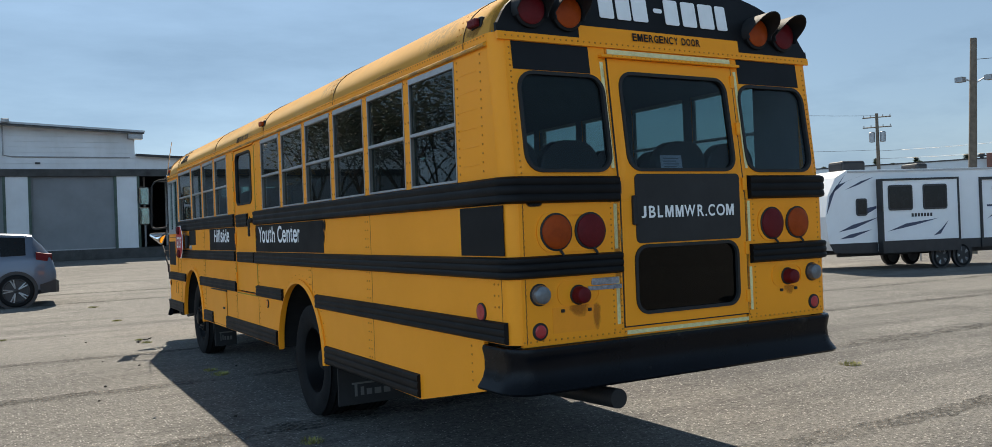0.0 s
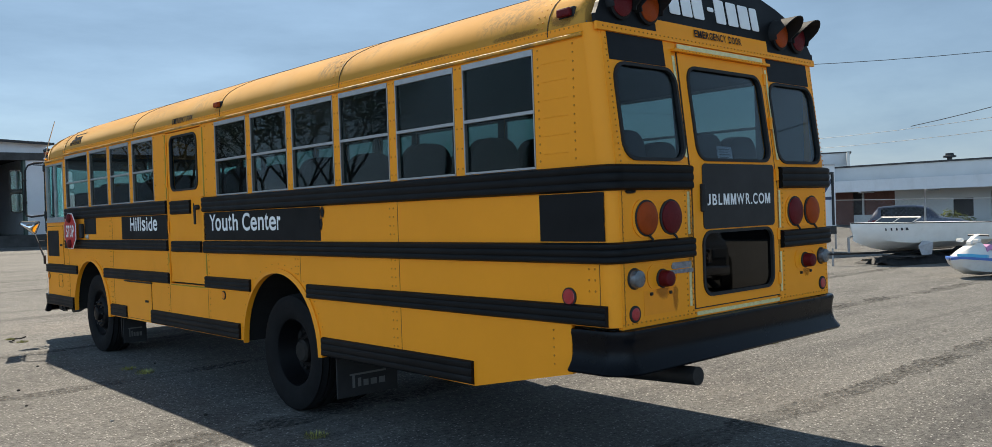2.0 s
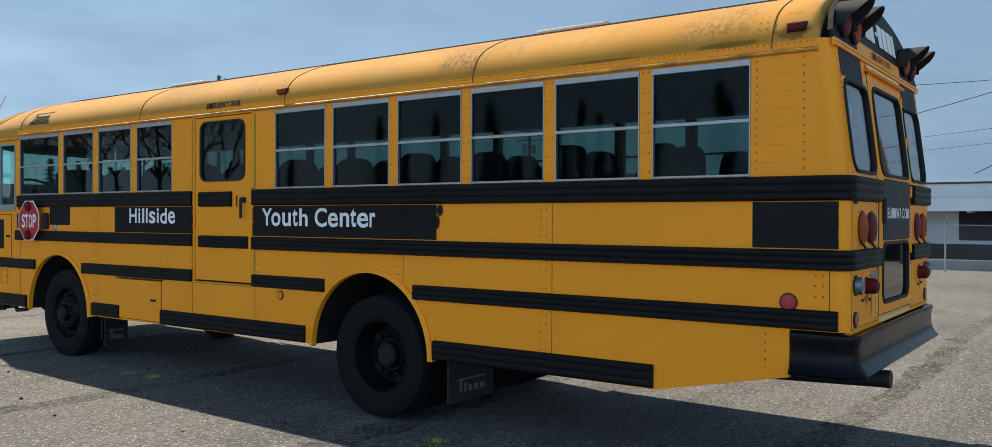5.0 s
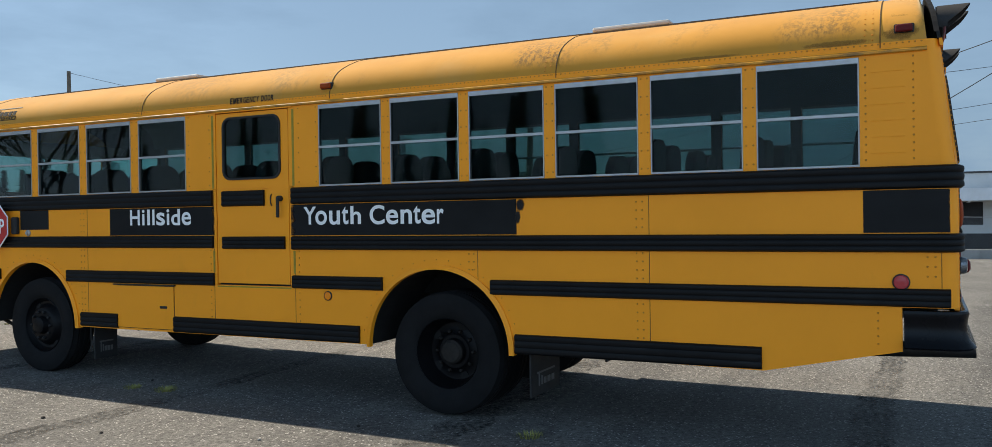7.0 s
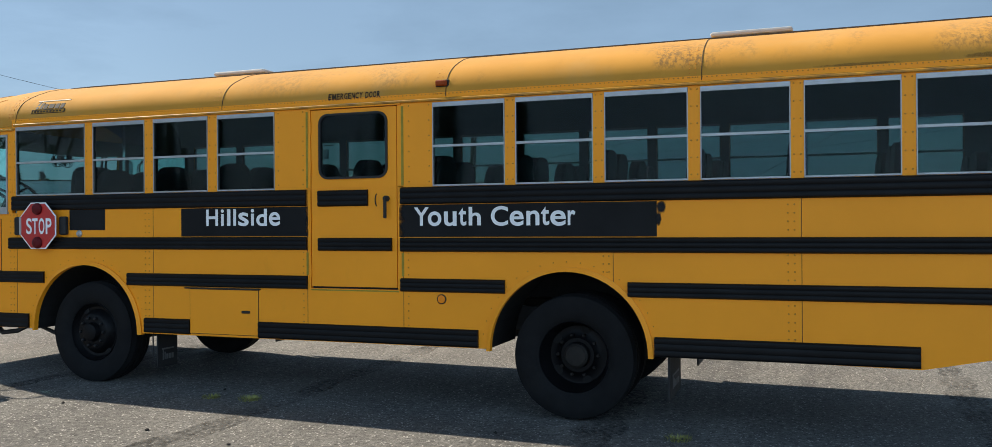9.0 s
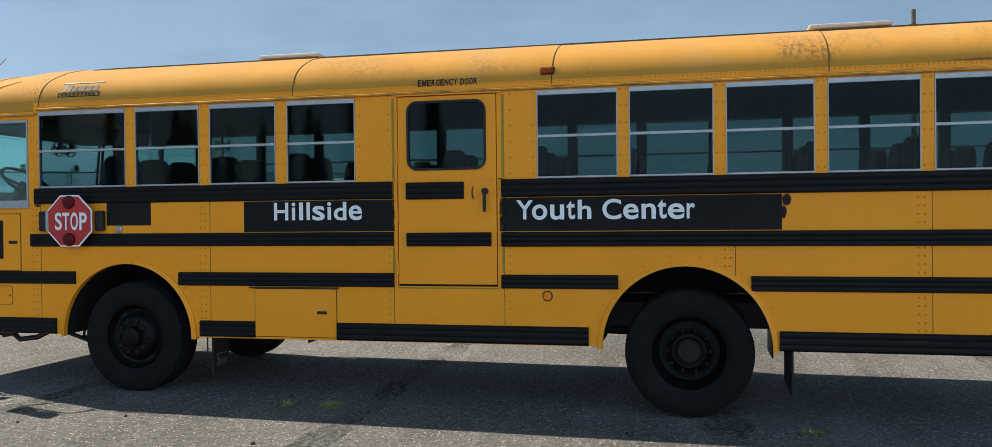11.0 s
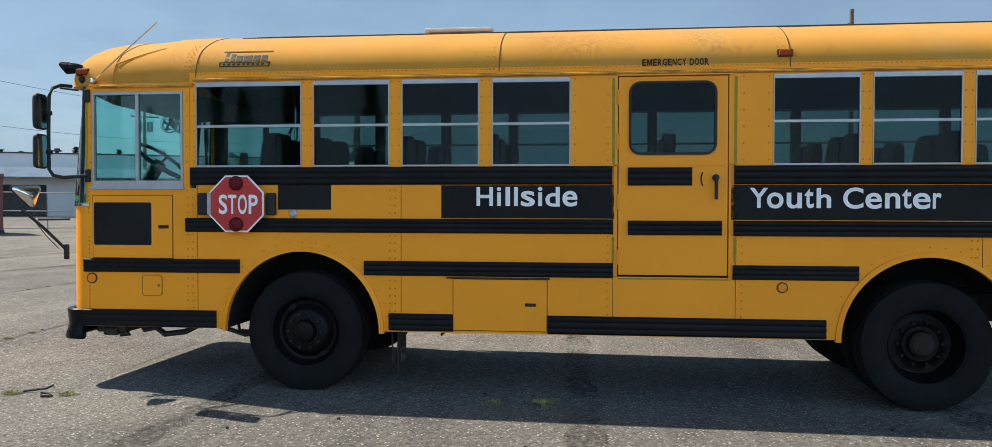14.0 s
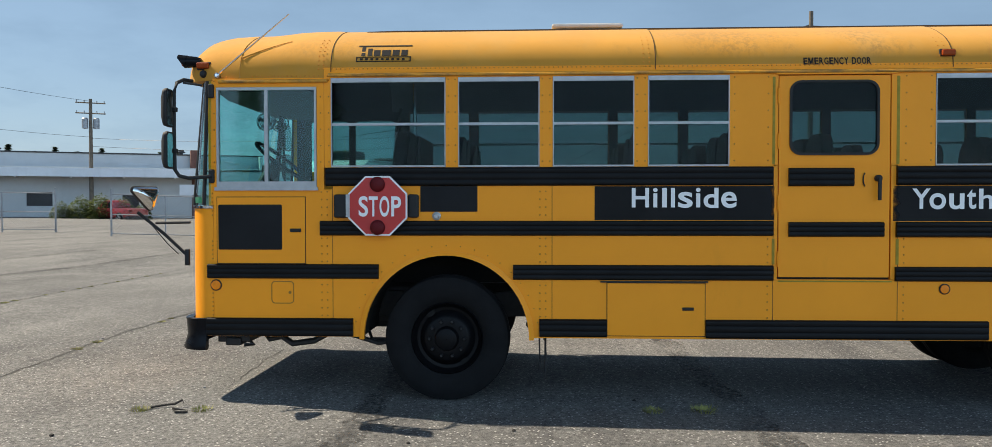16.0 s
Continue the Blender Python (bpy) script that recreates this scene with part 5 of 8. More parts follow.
    spell([("S", 9.402, 9.327, 1.514, 1.676), ("T", 9.321, 9.249, 1.516, 1.674), ("O", 9.236, 9.158, 1.514, 1.676), ("P", 9.143, 9.065, 1.516, 1.674)],
          lambda y, z, d: left(y, z, d - 0.089), WHITE, arm, "white letter", 0.004, 0.02, -1)
    bm = bmesh.new()
    sheet(bm, [rect(9.475, 9.505, 1.51, 1.69)], lambda u, v, d: left(u, v, d - 0.088), 0.005)
    part("hinge_plate", bm, ALU, arm)
    for z in (1.769, 1.429):
        bm = bmesh.new()
        lathe(bm, [(0.06, 0.0), (0.06, -0.012), (0.05, -0.028), (0.03, -0.036), (0.006, -0.038)], Matrix.Translation((XL - 0.09, 9.252, z)), 22)
        part("sign_lamp", bm, REDLENS, arm, smooth=True)


def rivets():
    bm = bmesh.new()
    def col(y, z0, z1, step, r=0.0075):
        z = z0
        while z < z1:
            if not ((y < 0.5 or 3.02 < y < 5.24 or 6.16 < y < 7.55) and 1.47 < z < 1.76) and not any(a - 0.01 < z < b + 0.01 for a, b in ((1.757, 1.904), (1.352, 1.48), (1.004, 1.133), (0.548, 0.704))):
                dome(bm, Matrix.Translation((XL, y, z)), r, 0.005)
            z += step
    for y in (2.03, 2.075, SEAM_R + 0.035, SEAM_R + 0.08, 6.2, 7.93, 7.975, 9.675, 9.72, 5.16, 0.18, 0.135):
        col(y, 1.2 if y < 1 or 3 < y < 4 else 0.72, 1.9, 0.062)
    col(0.47, 0.66, 0.99, 0.05)
    col(10.61, 0.72, 1.7, 0.035)
    for a, b in zip(REAR_WINDOWS, REAR_WINDOWS[1:]):
        for y in ((a[1] + 0.022), (b[0] - 0.022)):
            col(y, 1.95, 2.62, 0.13)
    for a, b in zip(FRONT_WINDOWS, FRONT_WINDOWS[1:]):
        for y in ((a[1] + 0.022), (b[0] - 0.022)):
            col(y, 1.95, 2.62, 0.13)
    for y in (0.25, 0.53, 4.96, 5.15, 6.2, 6.46, 9.66, 9.725, 10.59):
        col(y, 1.95, 2.62, 0.13 if y > 1 else 0.05)
    ob = part("rivets", bm, RIVET, bus)
    tagged(ob, kind="stuff")
    bm = bmesh.new()
    y = 0.2
    while y < 10.55:
        z = 2.69 if y < 9.64 else 2.635
        if y < 9.64:
            dome(bm, Matrix.Translation(roof_point(y, z, 0.0)) @ Matrix.Rotation(radians(6), 4, "Y"), 0.0078, 0.005)
        else:
            dome(bm, Matrix.Translation((XL + 0.004 + (0.02 if y > 10.3 else 0), y, z)), 0.0085, 0.007)
        y += 0.036
    for ys in (0.485, 0.53, 2.735, 2.78, 4.85, 4.895, 7.12, 7.165, 9.70, 9.74):
        for s in (0.018, 0.035, 0.055, 0.08, 0.11, 0.14, 0.175, 0.21):
            x, z = roof_section(s, 1.0, 1.0 if ys < 9.6 else 1.01)
            t = math.atan2(z - 2.5, x - MID)
            dome(bm, Matrix.Translation((x, ys, z)) @ Matrix.Rotation(radians(90) * min(1, 2 * s + 0.2), 4, "Y"), 0.0075, 0.005)
    ob = part("roof_rivets", bm, RIVET, bus)
    tagged(ob, kind="stuff")
    bm = bmesh.new()
    for cy, cz, r in (ARCH_R, ARCH_F):
        for i in range(19):
            a = radians(10 + 160 * i / 18)
            dome(bm, Matrix.Translation((XL, cy + (r + 0.07) * math.cos(a), cz + (r + 0.07) * math.sin(a))), 0.0058, 0.004)
    turn = Matrix.Rotation(radians(90), 4, "Z")
    for x in (-1.13, -0.545, -0.49, 0.52, 0.575, 1.165):
        z = 1.03
        while z < 2.62:
            if not (1.757 < z < 1.904 or 1.352 < z < 1.472 or (-0.6 < x < 0.6 and z > 1.9)):
                dome(bm, Matrix.Translation((x, lean(z), z)) @ turn, 0.0065, 0.005)
            z += 0.033
    for z, dy in ((2.678, 0.014), (1.012, 0.0)):
        x = -1.15
        while x < 1.19:
            dome(bm, Matrix.Translation((x, lean(z) - dy, z)) @ turn, 0.0065, 0.005)
            x += 0.04
    for x in [-0.45 + 0.035 * i for i in range(27)]:
        dome(bm, Matrix.Translation((x, lean(2.6) - 0.035, 2.603)) @ turn, 0.0045, 0.003)
    ob = part("rivets", bm, RIVET, bus)
    tagged(ob, kind="stuff")


WELL = material("wheel_well_black", (0.004, 0.004, 0.004), 0.9, vary=0.2)


def wheel(x, y, z, s, kind_):
    """A truck wheel: tyre, steel disc and hub. s is 1 where the outer side faces -x."""
    m = Matrix.Translation((x, y, z)) @ Matrix.Diagonal((s, 1, 1, 1))
    bm = bmesh.new()
    prof = [(0.29, -0.105), (0.31, -0.125), (0.36, -0.14), (0.42, -0.147), (0.465, -0.14), (0.495, -0.128), (0.485, -0.11)]
    groove = []
    for a in (-0.06, 0.0, 0.06):
        groove += [(0.508, a - 0.012), (0.495, a - 0.008), (0.495, a + 0.008), (0.508, a + 0.012)]
    prof = prof + groove + [(r, -a) for r, a in prof[::-1]]
    lathe(bm, prof, m, 56, closed=True)
    tyre = part("wheel", bm, TYRE, bus, "black truck wheel", smooth=True)
    bm = bmesh.new()
    if kind_ == "front":
        disc = [(0.295, -0.105), (0.285, -0.115), (0.28, -0.095), (0.25, -0.06), (0.225, -0.055), (0.2, -0.085), (0.185, -0.115), (0.165, -0.125), (0.1, -0.125), (0.095, -0.14), (0.085, -0.175), (0.06, -0.185), (0.004, -0.185)]
    else:
        disc = [(0.295, -0.105), (0.288, -0.112), (0.28, -0.09), (0.265, -0.0), (0.24, 0.055), (0.2, 0.06), (0.145, 0.03), (0.14, 0.02), (0.11, 0.02), (0.1, 0.0), (0.095, -0.02), (0.075, -0.04), (0.004, -0.04)]
    lathe(bm, disc + [(0.004, 0.1), (0.29, 0.1)], m, 40, closed=True)
    part("rim", bm, RIM, tyre, smooth=True)
    for i in range(10):
        bm = bmesh.new()
        a = 2 * math.pi * i / 10
        rr = 0.143 if kind_ == "front" else 0.17
        d = -0.125 if kind_ == "front" else 0.045
        lathe(bm, [(0.016, d + 0.01), (0.016, d - 0.02), (0.01, d - 0.03)], m @ Matrix.Translation((0, rr * math.cos(a), rr * math.sin(a))), 6)
        part("wheel_nut", bm, STEEL if kind_ == "front" else RUST, tyre)
    for i in range(2 if kind_ == "front" else 5):
        a = 2 * math.pi * i / (2 if kind_ == "front" else 5) + (0.95 if kind_ == "front" else 0.6)
        bm = bmesh.new()
        rr, d = (0.25, -0.0605) if kind_ == "front" else (0.222, 0.0555)
        lathe(bm, [(0.040, d - 0.004), (0.040, d + 0.004)], m @ Matrix.Translation((0, rr * math.cos(a), rr * math.sin(a))), 14)
        part("hand_hole", bm, WELL, tyre)
    if kind_ != "front":
        bm = bmesh.new()
        lathe(bm, [(0.098, 0.02), (0.1, -0.03), (0.08, -0.05), (0.03, -0.055), (0.004, -0.055)], m, 20)
        part("hub", bm, RUST, tyre, "rust-stained hub", smooth=True)


def underside():
    for x in (-0.42, 0.45):
        bm = bmesh.new()
        box(bm, x - 0.04, x + 0.04, 0.7, 10.6, 0.62, 0.84, 0.008)
        part("frame_rail", bm, STEEL, bus)
    for y in (0.6, 2.3, 5.2, 6.8, 9.9):
        bm = bmesh.new()
        box(bm, -0.42, 0.45, y - 0.05, y + 0.05, 0.64, 0.78)
        part("cross_member", bm, STEEL, bus)
    bm = bmesh.new()
    rod(bm, [(-1.0, 3.72, 0.5), (1.03, 3.72, 0.5)], 0.075, 14)
    lathe(bm, [(0.1, -0.2), (0.2, -0.1), (0.22, 0.0), (0.2, 0.1), (0.1, 0.2)], Matrix.Translation((MID, 3.72, 0.5)), 18)
    part("rear_axle", bm, STEEL, bus, smooth=True)
    bm = bmesh.new()
    rod(bm, [(-1.0, 8.7, 0.52), (-0.5, 8.7, 0.44), (0.5, 8.7, 0.44), (1.03, 8.7, 0.52)], 0.06, 12)
    part("front_axle", bm, STEEL, bus, smooth=True)
    bm = bmesh.new()
    rod(bm, [(MID, 3.9, 0.52), (MID, 8.0, 0.66)], 0.05, 12)
    part("drive_shaft", bm, STEEL, bus)
    bm = bmesh.new()
    box(bm, 0.55, 1.15, 4.9, 6.3, 0.5, 0.9, 0.04)
    part("fuel_tank", bm, STEEL, bus)
    bm = bmesh.new()
    box(bm, -0.35, 0.35, 8.9, 10.4, 0.5, 0.93, 0.06)
    part("engine", bm, STEEL, bus)
    for nm, pts, r in (("hose", [(-1.0, 9.55, 0.54), (-1.02, 9.3, 0.47), (-1.0, 9.0, 0.52)], 0.02), ("hose", [(-1.05, 10.15, 0.56), (-1.08, 10.0, 0.47), (-1.05, 9.83, 0.49), (-1.0, 9.7, 0.56)], 0.026),
                       ("hook", [(-1.05, 10.4, 0.52), (-1.08, 10.33, 0.46), (-1.1, 10.4, 0.46)], 0.018), ("stay", [(-1.12, 7.98, 0.57), (-1.12, 7.975, 0.28)], 0.007),
                       ("hose", [(-0.9, 8.02, 0.68), (-1.1, 8.06, 0.64)], 0.03), ("hose", [(-0.9, 9.42, 0.6), (-1.0, 9.36, 0.5), (-0.95, 9.2, 0.49), (-0.9, 9.05, 0.56)], 0.016),
                       ("hose", [(-1.02, 10.25, 0.55), (-1.06, 10.2, 0.5), (-1.05, 10.1, 0.52)], 0.022)):
        bm = bmesh.new()
        rod(bm, pts, r, 8)
        part(nm, bm, STEEL, bus, smooth=True)
    for x0, x1, y0, y1, z0, z1 in ((-1.1, -0.75, 10.35, 10.62, 0.48, 0.56), (-1.1, -0.8, 9.5, 10.3, 0.53, 0.6), (-1.12, -0.9, 10.42, 10.55, 0.455, 0.52)):
        bm = bmesh.new()
        box(bm, x0, x1, y0, y1, z0, z1, 0.012)
        part("bracket", bm, STEEL, bus)
    bm = bmesh.new()
    box(bm, -0.49, 0.52, 0.12, 10.6, 0.93, 0.97)
    for x0, x1 in ((XL + 0.04, -0.49), (0.52, XR - 0.04)):
        for y0, y1 in ((0.12, 3.1), (4.47, 8.04), (9.41, 10.6)):
            box(bm, x0, x1, y0, y1, 0.93, 0.97)
    part("floor_pan", bm, INTERIOR, bus)
    for cy in (3.758, 8.715):
        for x0, x1 in ((XL + 0.03, -0.5), (0.53, XR - 0.03)):
            bm = bmesh.new()
            o, i = arch(cy, 0.545, 0.70, 0, 148, 16), arch(cy, 0.545, 0.685, 148, 0, 16)
            sheet(bm, [o + i], lambda u, v, d: (x0 + d, u, v), x1 - x0)
            xe = x1 if x0 < 0 else x0
            sheet(bm, [arch(cy, 0.545, 0.70, 33, 147, 12)], lambda u, v, d: (xe + d, u, v), 0.01)
            part("wheel_well", bm, WELL, bus)
    for y, x0, x1, zb in ((2.96, -1.17, -0.58, 0.2), (7.93, -1.12, -0.84, 0.2), (2.96, 0.61, 1.2, 0.2), (7.93, 0.87, 1.15, 0.2)):
        bm = bmesh.new()
        box(bm, x0, x1, y - 0.008, y + 0.008, zb, 0.62, 0.004)
        flap = part("mudflap", bm, RUBBER, bus, "black rubber mudflap")
        if x0 < -1.0:
            bm = bmesh.new()
            w = x1 - x0
            for a, b, z0, z1 in ((0.2, 0.8, 0.37, 0.385), (0.24, 0.28, 0.27, 0.37), (0.33, 0.38, 0.275, 0.345), (0.42, 0.5, 0.275, 0.325), (0.54, 0.64, 0.275, 0.325), (0.68, 0.78, 0.275, 0.325)):
                sheet(bm, [rect(x0 + a * w, x0 + b * w, z0, z1)], lambda u, v, d: (u, y - 0.012 + d, v), 0.003)
            part("flap_mark", bm, material("faded_white", (0.12, 0.12, 0.12), 0.7), flap)


def seats():
    def back_rings(x0, x1, y, zt):
        rings = []
        for dy, k in ((-0.05, 0.94), (-0.04, 1.0), (0.03, 1.0), (0.045, 0.94)):
            cx = (x0 + x1) / 2
            rings.append([(cx + k * (u - cx), y + dy + 0.10 * (1.4 - v) * 0.8, v if v < 1.6 else 1.5 + (v - 1.5) * (0.98 + 0.02 * k)) for u, v in rounded(x0, x1, 1.32, zt, 0.16, 5)])
        return rings
    rng = random.Random(4)
    for k in range(12):
        y = 0.62 + 0.735 * k
        for x0, x1 in ((XL + 0.1, -0.22), (0.25, XR - 0.1)):
            if x0 > 0 and k > 11:
                continue
            bm = bmesh.new()
            box(bm, x0, x1, y + 0.02, y + 0.44, 1.32, 1.44, 0.04)
            for lx in (x0 + 0.06, x1 - 0.06):
                box(bm, lx - 0.015, lx + 0.015, y + 0.1, y + 0.36, 1.225 if k in (4, 5, 10, 11) else 0.97, 1.33)
            seat = part("seat", bm, VINYL, bus, "dark vinyl bench seat")
            bm = bmesh.new()
            mid = (x0 + x1) / 2
            loft(bm, back_rings(x0, mid - 0.01, y, 2.16 + 0.03 * rng.random()))
            loft(bm, back_rings(mid + 0.01, x1, y, 2.16 + 0.03 * rng.random()))
            part("backrest", bm, VINYL, seat, smooth=True)
    bm = bmesh.new()
    box(bm, -0.98, -0.48, 9.25, 9.75, 1.36, 1.5, 0.05)
    box(bm, -0.82, -0.64, 9.4, 9.6, 0.97, 1.37)
    seat = part("driver_seat", bm, VINYL, bus, "black driver's seat")
    bm = bmesh.new()
    loft(bm, [[(u, 9.2 + dy - 0.12 * (v - 1.4), v) for u, v in rounded(-0.97 + k, -0.49 - k, 1.45, 2.22 - k, 0.12, 5)] for dy, k in ((-0.06, 0.02), (-0.04, 0.0), (0.04, 0.0), (0.06, 0.02))])
    part("backrest", bm, VINYL, seat, smooth=True)
    bm = bmesh.new()
    m = Matrix.Translation((-0.75, 10.195, 1.985)) @ Matrix.Rotation(radians(38), 4, "X")
    pts = [m @ Vector((0.24 * math.cos(2 * math.pi * i / 28), 0.24 * math.sin(2 * math.pi * i / 28), 0)) for i in range(29)]
    rod(bm, pts, 0.017, 8)
    for a in (20, 160, 270):
        rod(bm, [m @ Vector((0, 0, -0.05)), m @ Vector((0.25 * math.cos(radians(a)), 0.25 * math.sin(radians(a)), 0))], 0.013, 6)
    rod(bm, [m @ Vector((0, 0, -0.02)), m @ Vector((0, 0.0, -0.14)), (-0.75, 10.46, 1.62)], [0.055, 0.06, 0.045], 10)
    part("steering_wheel", bm, RUBBER, bus, "black steering wheel", smooth=True)
    bm = bmesh.new()
    loft(bm, [[(x, 10.15, 0.97), (x, 10.15, 1.6), (x, 10.3, 1.75), (x, 10.55, 1.7), (x, 10.58, 0.97)] for x in (XL + 0.06, XR - 0.9)])
    part("dashboard", bm, VINYL, bus)
    bm = bmesh.new()
    loft(bm, [[(x, 10.05, 2.63), (x, 10.16, 2.53), (x, 10.45, 2.475 + e), (x, 10.62, 2.49 + e), (x, 10.66, 2.60), (x, 10.6, 2.66)] for x, e in ((XL + 0.1, 0.05), (-0.8, 0.0), (0.5, -0.02), (XR - 0.1, 0.04))])
    part("header_panel", bm, CABTRIM, bus, smooth=True)
    bm = bmesh.new()
    rod(bm, [(0.2, 9.35, 0.97), (0.2, 9.35, 2.3), (0.5, 9.35, 2.55)], 0.018, 8)
    rod(bm, [(-0.3, 9.1, 0.97), (-0.3, 9.1, 2.85)], 0.018, 8)
    rod(bm, [(0.55, 9.45, 0.97), (0.55, 9.45, 1.9), (1.1, 9.45, 1.9)], 0.016, 8)
    part("grab_rail", bm, CHROME, bus, smooth=True)
    bm = bmesh.new()
    box(bm, 0.3, XR - 0.1, 9.3, 9.33, 1.3, 2.0, 0.01)
    part("barrier", bm, VINYL, bus)
    for c in (Vector((0.22, 10.63, 2.41)), Vector((0.24, 10.50, 2.40))):
        bm = bmesh.new()
        for k, dx in ((1.0, 0.0), (0.98, 0.03), (0.6, 0.045), (0.6, -0.02)):
            rod(bm, [c + Vector((dx, 0.085 * k * math.cos(a), 0.085 * k * math.sin(a))) for a in [2 * math.pi * i / 20 for i in range(21)]], 0.004, 6)
        fan = part("cab_fan", bm, RUBBER, bus, "small round cab fan", smooth=True)
        for i in range(4):
            bm = bmesh.new()
            a = math.pi / 2 * i + 0.4
            e0, e1 = Vector((0.012, math.cos(a - 0.35), math.sin(a - 0.35))), Vector((-0.012, math.cos(a + 0.35), math.sin(a + 0.35)))
            loft(bm, [[c + 0.02 * e0, c + 0.02 * e1, c + 0.02 * e1 + Vector((0.003, 0, 0)), c + 0.02 * e0 + Vector((0.003, 0, 0))], [c + 0.072 * e0, c + 0.072 * e1, c + 0.072 * e1 + Vector((0.003, 0, 0)), c + 0.072 * e0 + Vector((0.003, 0, 0))]])
            part("blade", bm, RUBBER, fan)
        bm = bmesh.new()
        rod(bm, [c + Vector((0.0, 0, 0)), c + Vector((0.05, 0, 0.0)), c + Vector((0.06, -0.02, 0.12))], [0.022, 0.03, 0.01], 8)
        part("fan_stem", bm, RUBBER, fan, smooth=True)
    bm = bmesh.new()
    box(bm, -1.14, -0.32, 8.93, 8.97, 1.25, 2.16, 0.015)
    part("barrier", bm, VINYL, bus)
    # the ceiling inside, a step below the roof
    k = [roof_section(s, 0.955, 0.9) for s in SS]
    for ends, mat in (((0.24, 9.55), INTERIOR), ((9.553, 10.62), CABTRIM)):
        bm = bmesh.new()
        loft(bm, [[(x, y, z - 0.03) for x, z in k] + [(MID + (x - MID) * 0.98, y, z - 0.045) for x, z in k[::-1]] for y in ends])
        part("inner_ceiling", bm, mat, bus, smooth=True)
    for x0, x1 in ((XL + 0.036, XL + 0.05), (XR - 0.05, XR - 0.036)):
        bm = bmesh.new()
        box(bm, x0, x1, 0.2, 9.6, 1.26, 1.89)
        part("inner_lining", bm, INTERIOR, bus)
    # trim round the openings, inside
    holes = [rect(a, b, SILL, HEAD) for a, b in REAR_WINDOWS + FRONT_WINDOWS] + [rect(5.235, 6.13, 1.915, 2.61)]
    bm = bmesh.new()
    sheet(bm, [rect(0.17, 9.69, 1.895, 2.72)] + holes, lambda u, v, d: left(u, v, d + 0.036), 0.006)
    part("inner_lining", bm, INTERIOR, bus)
    bm = bmesh.new()
    sheet(bm, [rect(9.70, 10.6, 1.60, 2.66), rect(9.756, 10.572, 1.745, 2.55)], lambda u, v, d: left(u, v, d + 0.041), 0.006)
    part("inner_lining", bm, CABTRIM, bus)
    bm = bmesh.new()
    sheet(bm, [rect(0.17, 9.47, 1.895, 2.72)] + [rect(0.567 + k * PITCH, 1.218 + k * PITCH, SILL, HEAD) for k in range(12)], lambda u, v, d: right(u, v, d + 0.036), 0.006)
    part("inner_lining", bm, INTERIOR, bus)
    bm = bmesh.new()
    sheet(bm, [rect(9.472, 10.6, 0.97, 2.72), rounded(9.53, 9.96, 1.2, 2.5, 0.04), rounded(10.03, 10.44, 1.2, 2.5, 0.04)], lambda u, v, d: right(u, v, d + 0.036), 0.006)
    part("inner_lining", bm, CABTRIM, bus)
    for x0, x1, w in ((-1.15, -0.48, (-1.095, -0.52, 1.93, 2.485)), (0.51, 1.18, (0.54, 1.13, 1.93, 2.485))):
        bm = bmesh.new()
        sheet(bm, [rect(x0, x1, 1.0, 2.70), rounded(*w, 0.10)], lambda u, v, d: rear(u, v, d + 0.032), 0.006)
        part("inner_lining", bm, INTERIOR, bus)


def stains():
    """Overspray at the ends of the black patches, rust and grime about the lamps and seams."""
    for f, u0, u1, v0, v1, mt, nm in (
            (left, 2.962, 3.045, 1.655, 1.755, OVERSPRAY, "overspray"), (left, 2.995, 3.05, 1.56, 1.68, OVERSPRAY, "overspray"),
            (left, 9.99, 10.08, 1.24, 1.44, OVERSPRAY, "overspray"), (left, 9.985, 10.075, 1.40, 1.62, OVERSPRAY, "overspray"),
            (rear, -0.86, -0.72, 1.12, 1.24, RUSTSTAIN, "rust_stain"), (rear, -0.70, -0.64, 1.04, 1.22, RUSTSTAIN, "rust_stain"),
            (rear, 0.82, 0.93, 1.13, 1.24, RUSTSTAIN, "rust_stain"), (rear, -0.47, -0.38, 1.58, 1.74, WORNPAINT, "worn_paint"), (rear, -0.49, -0.44, 1.50, 1.62, WORNPAINT, "worn_paint"), (rear, -0.535, -0.485, 1.02, 1.9, GRIME, "grime"), (rear, -0.53, -0.49, 1.9, 2.62, GRIME, "grime"), (rear, 0.485, 0.53, 1.02, 1.9, GRIME, "grime"), (rear, -1.12, -1.0, 1.735, 1.775, OVERSPRAY, "overspray")):
        bm = bmesh.new()
        sheet(bm, [rect(u0, u1, v0, v1)], lambda u, v, d: f(u, v, d - 0.0045), 0.001)
        part(nm, bm, mt[0 if f is left else 1], bus)
    for y0, y1, z0, z1 in ((0.20, 0.44, 2.70, 2.80), (0.22, 0.43, 2.76, 2.90), (0.46, 0.95, 2.695, 2.74), (1.3, 1.9, 2.695, 2.72)):
        bm = bmesh.new()
        sheet(bm, [rect(y0, y1, z0, z1)], lambda u, v, d: roof_point(u, v, 0.007 - d), 0.001)
        part("grime", bm, GRIME[0], bus)


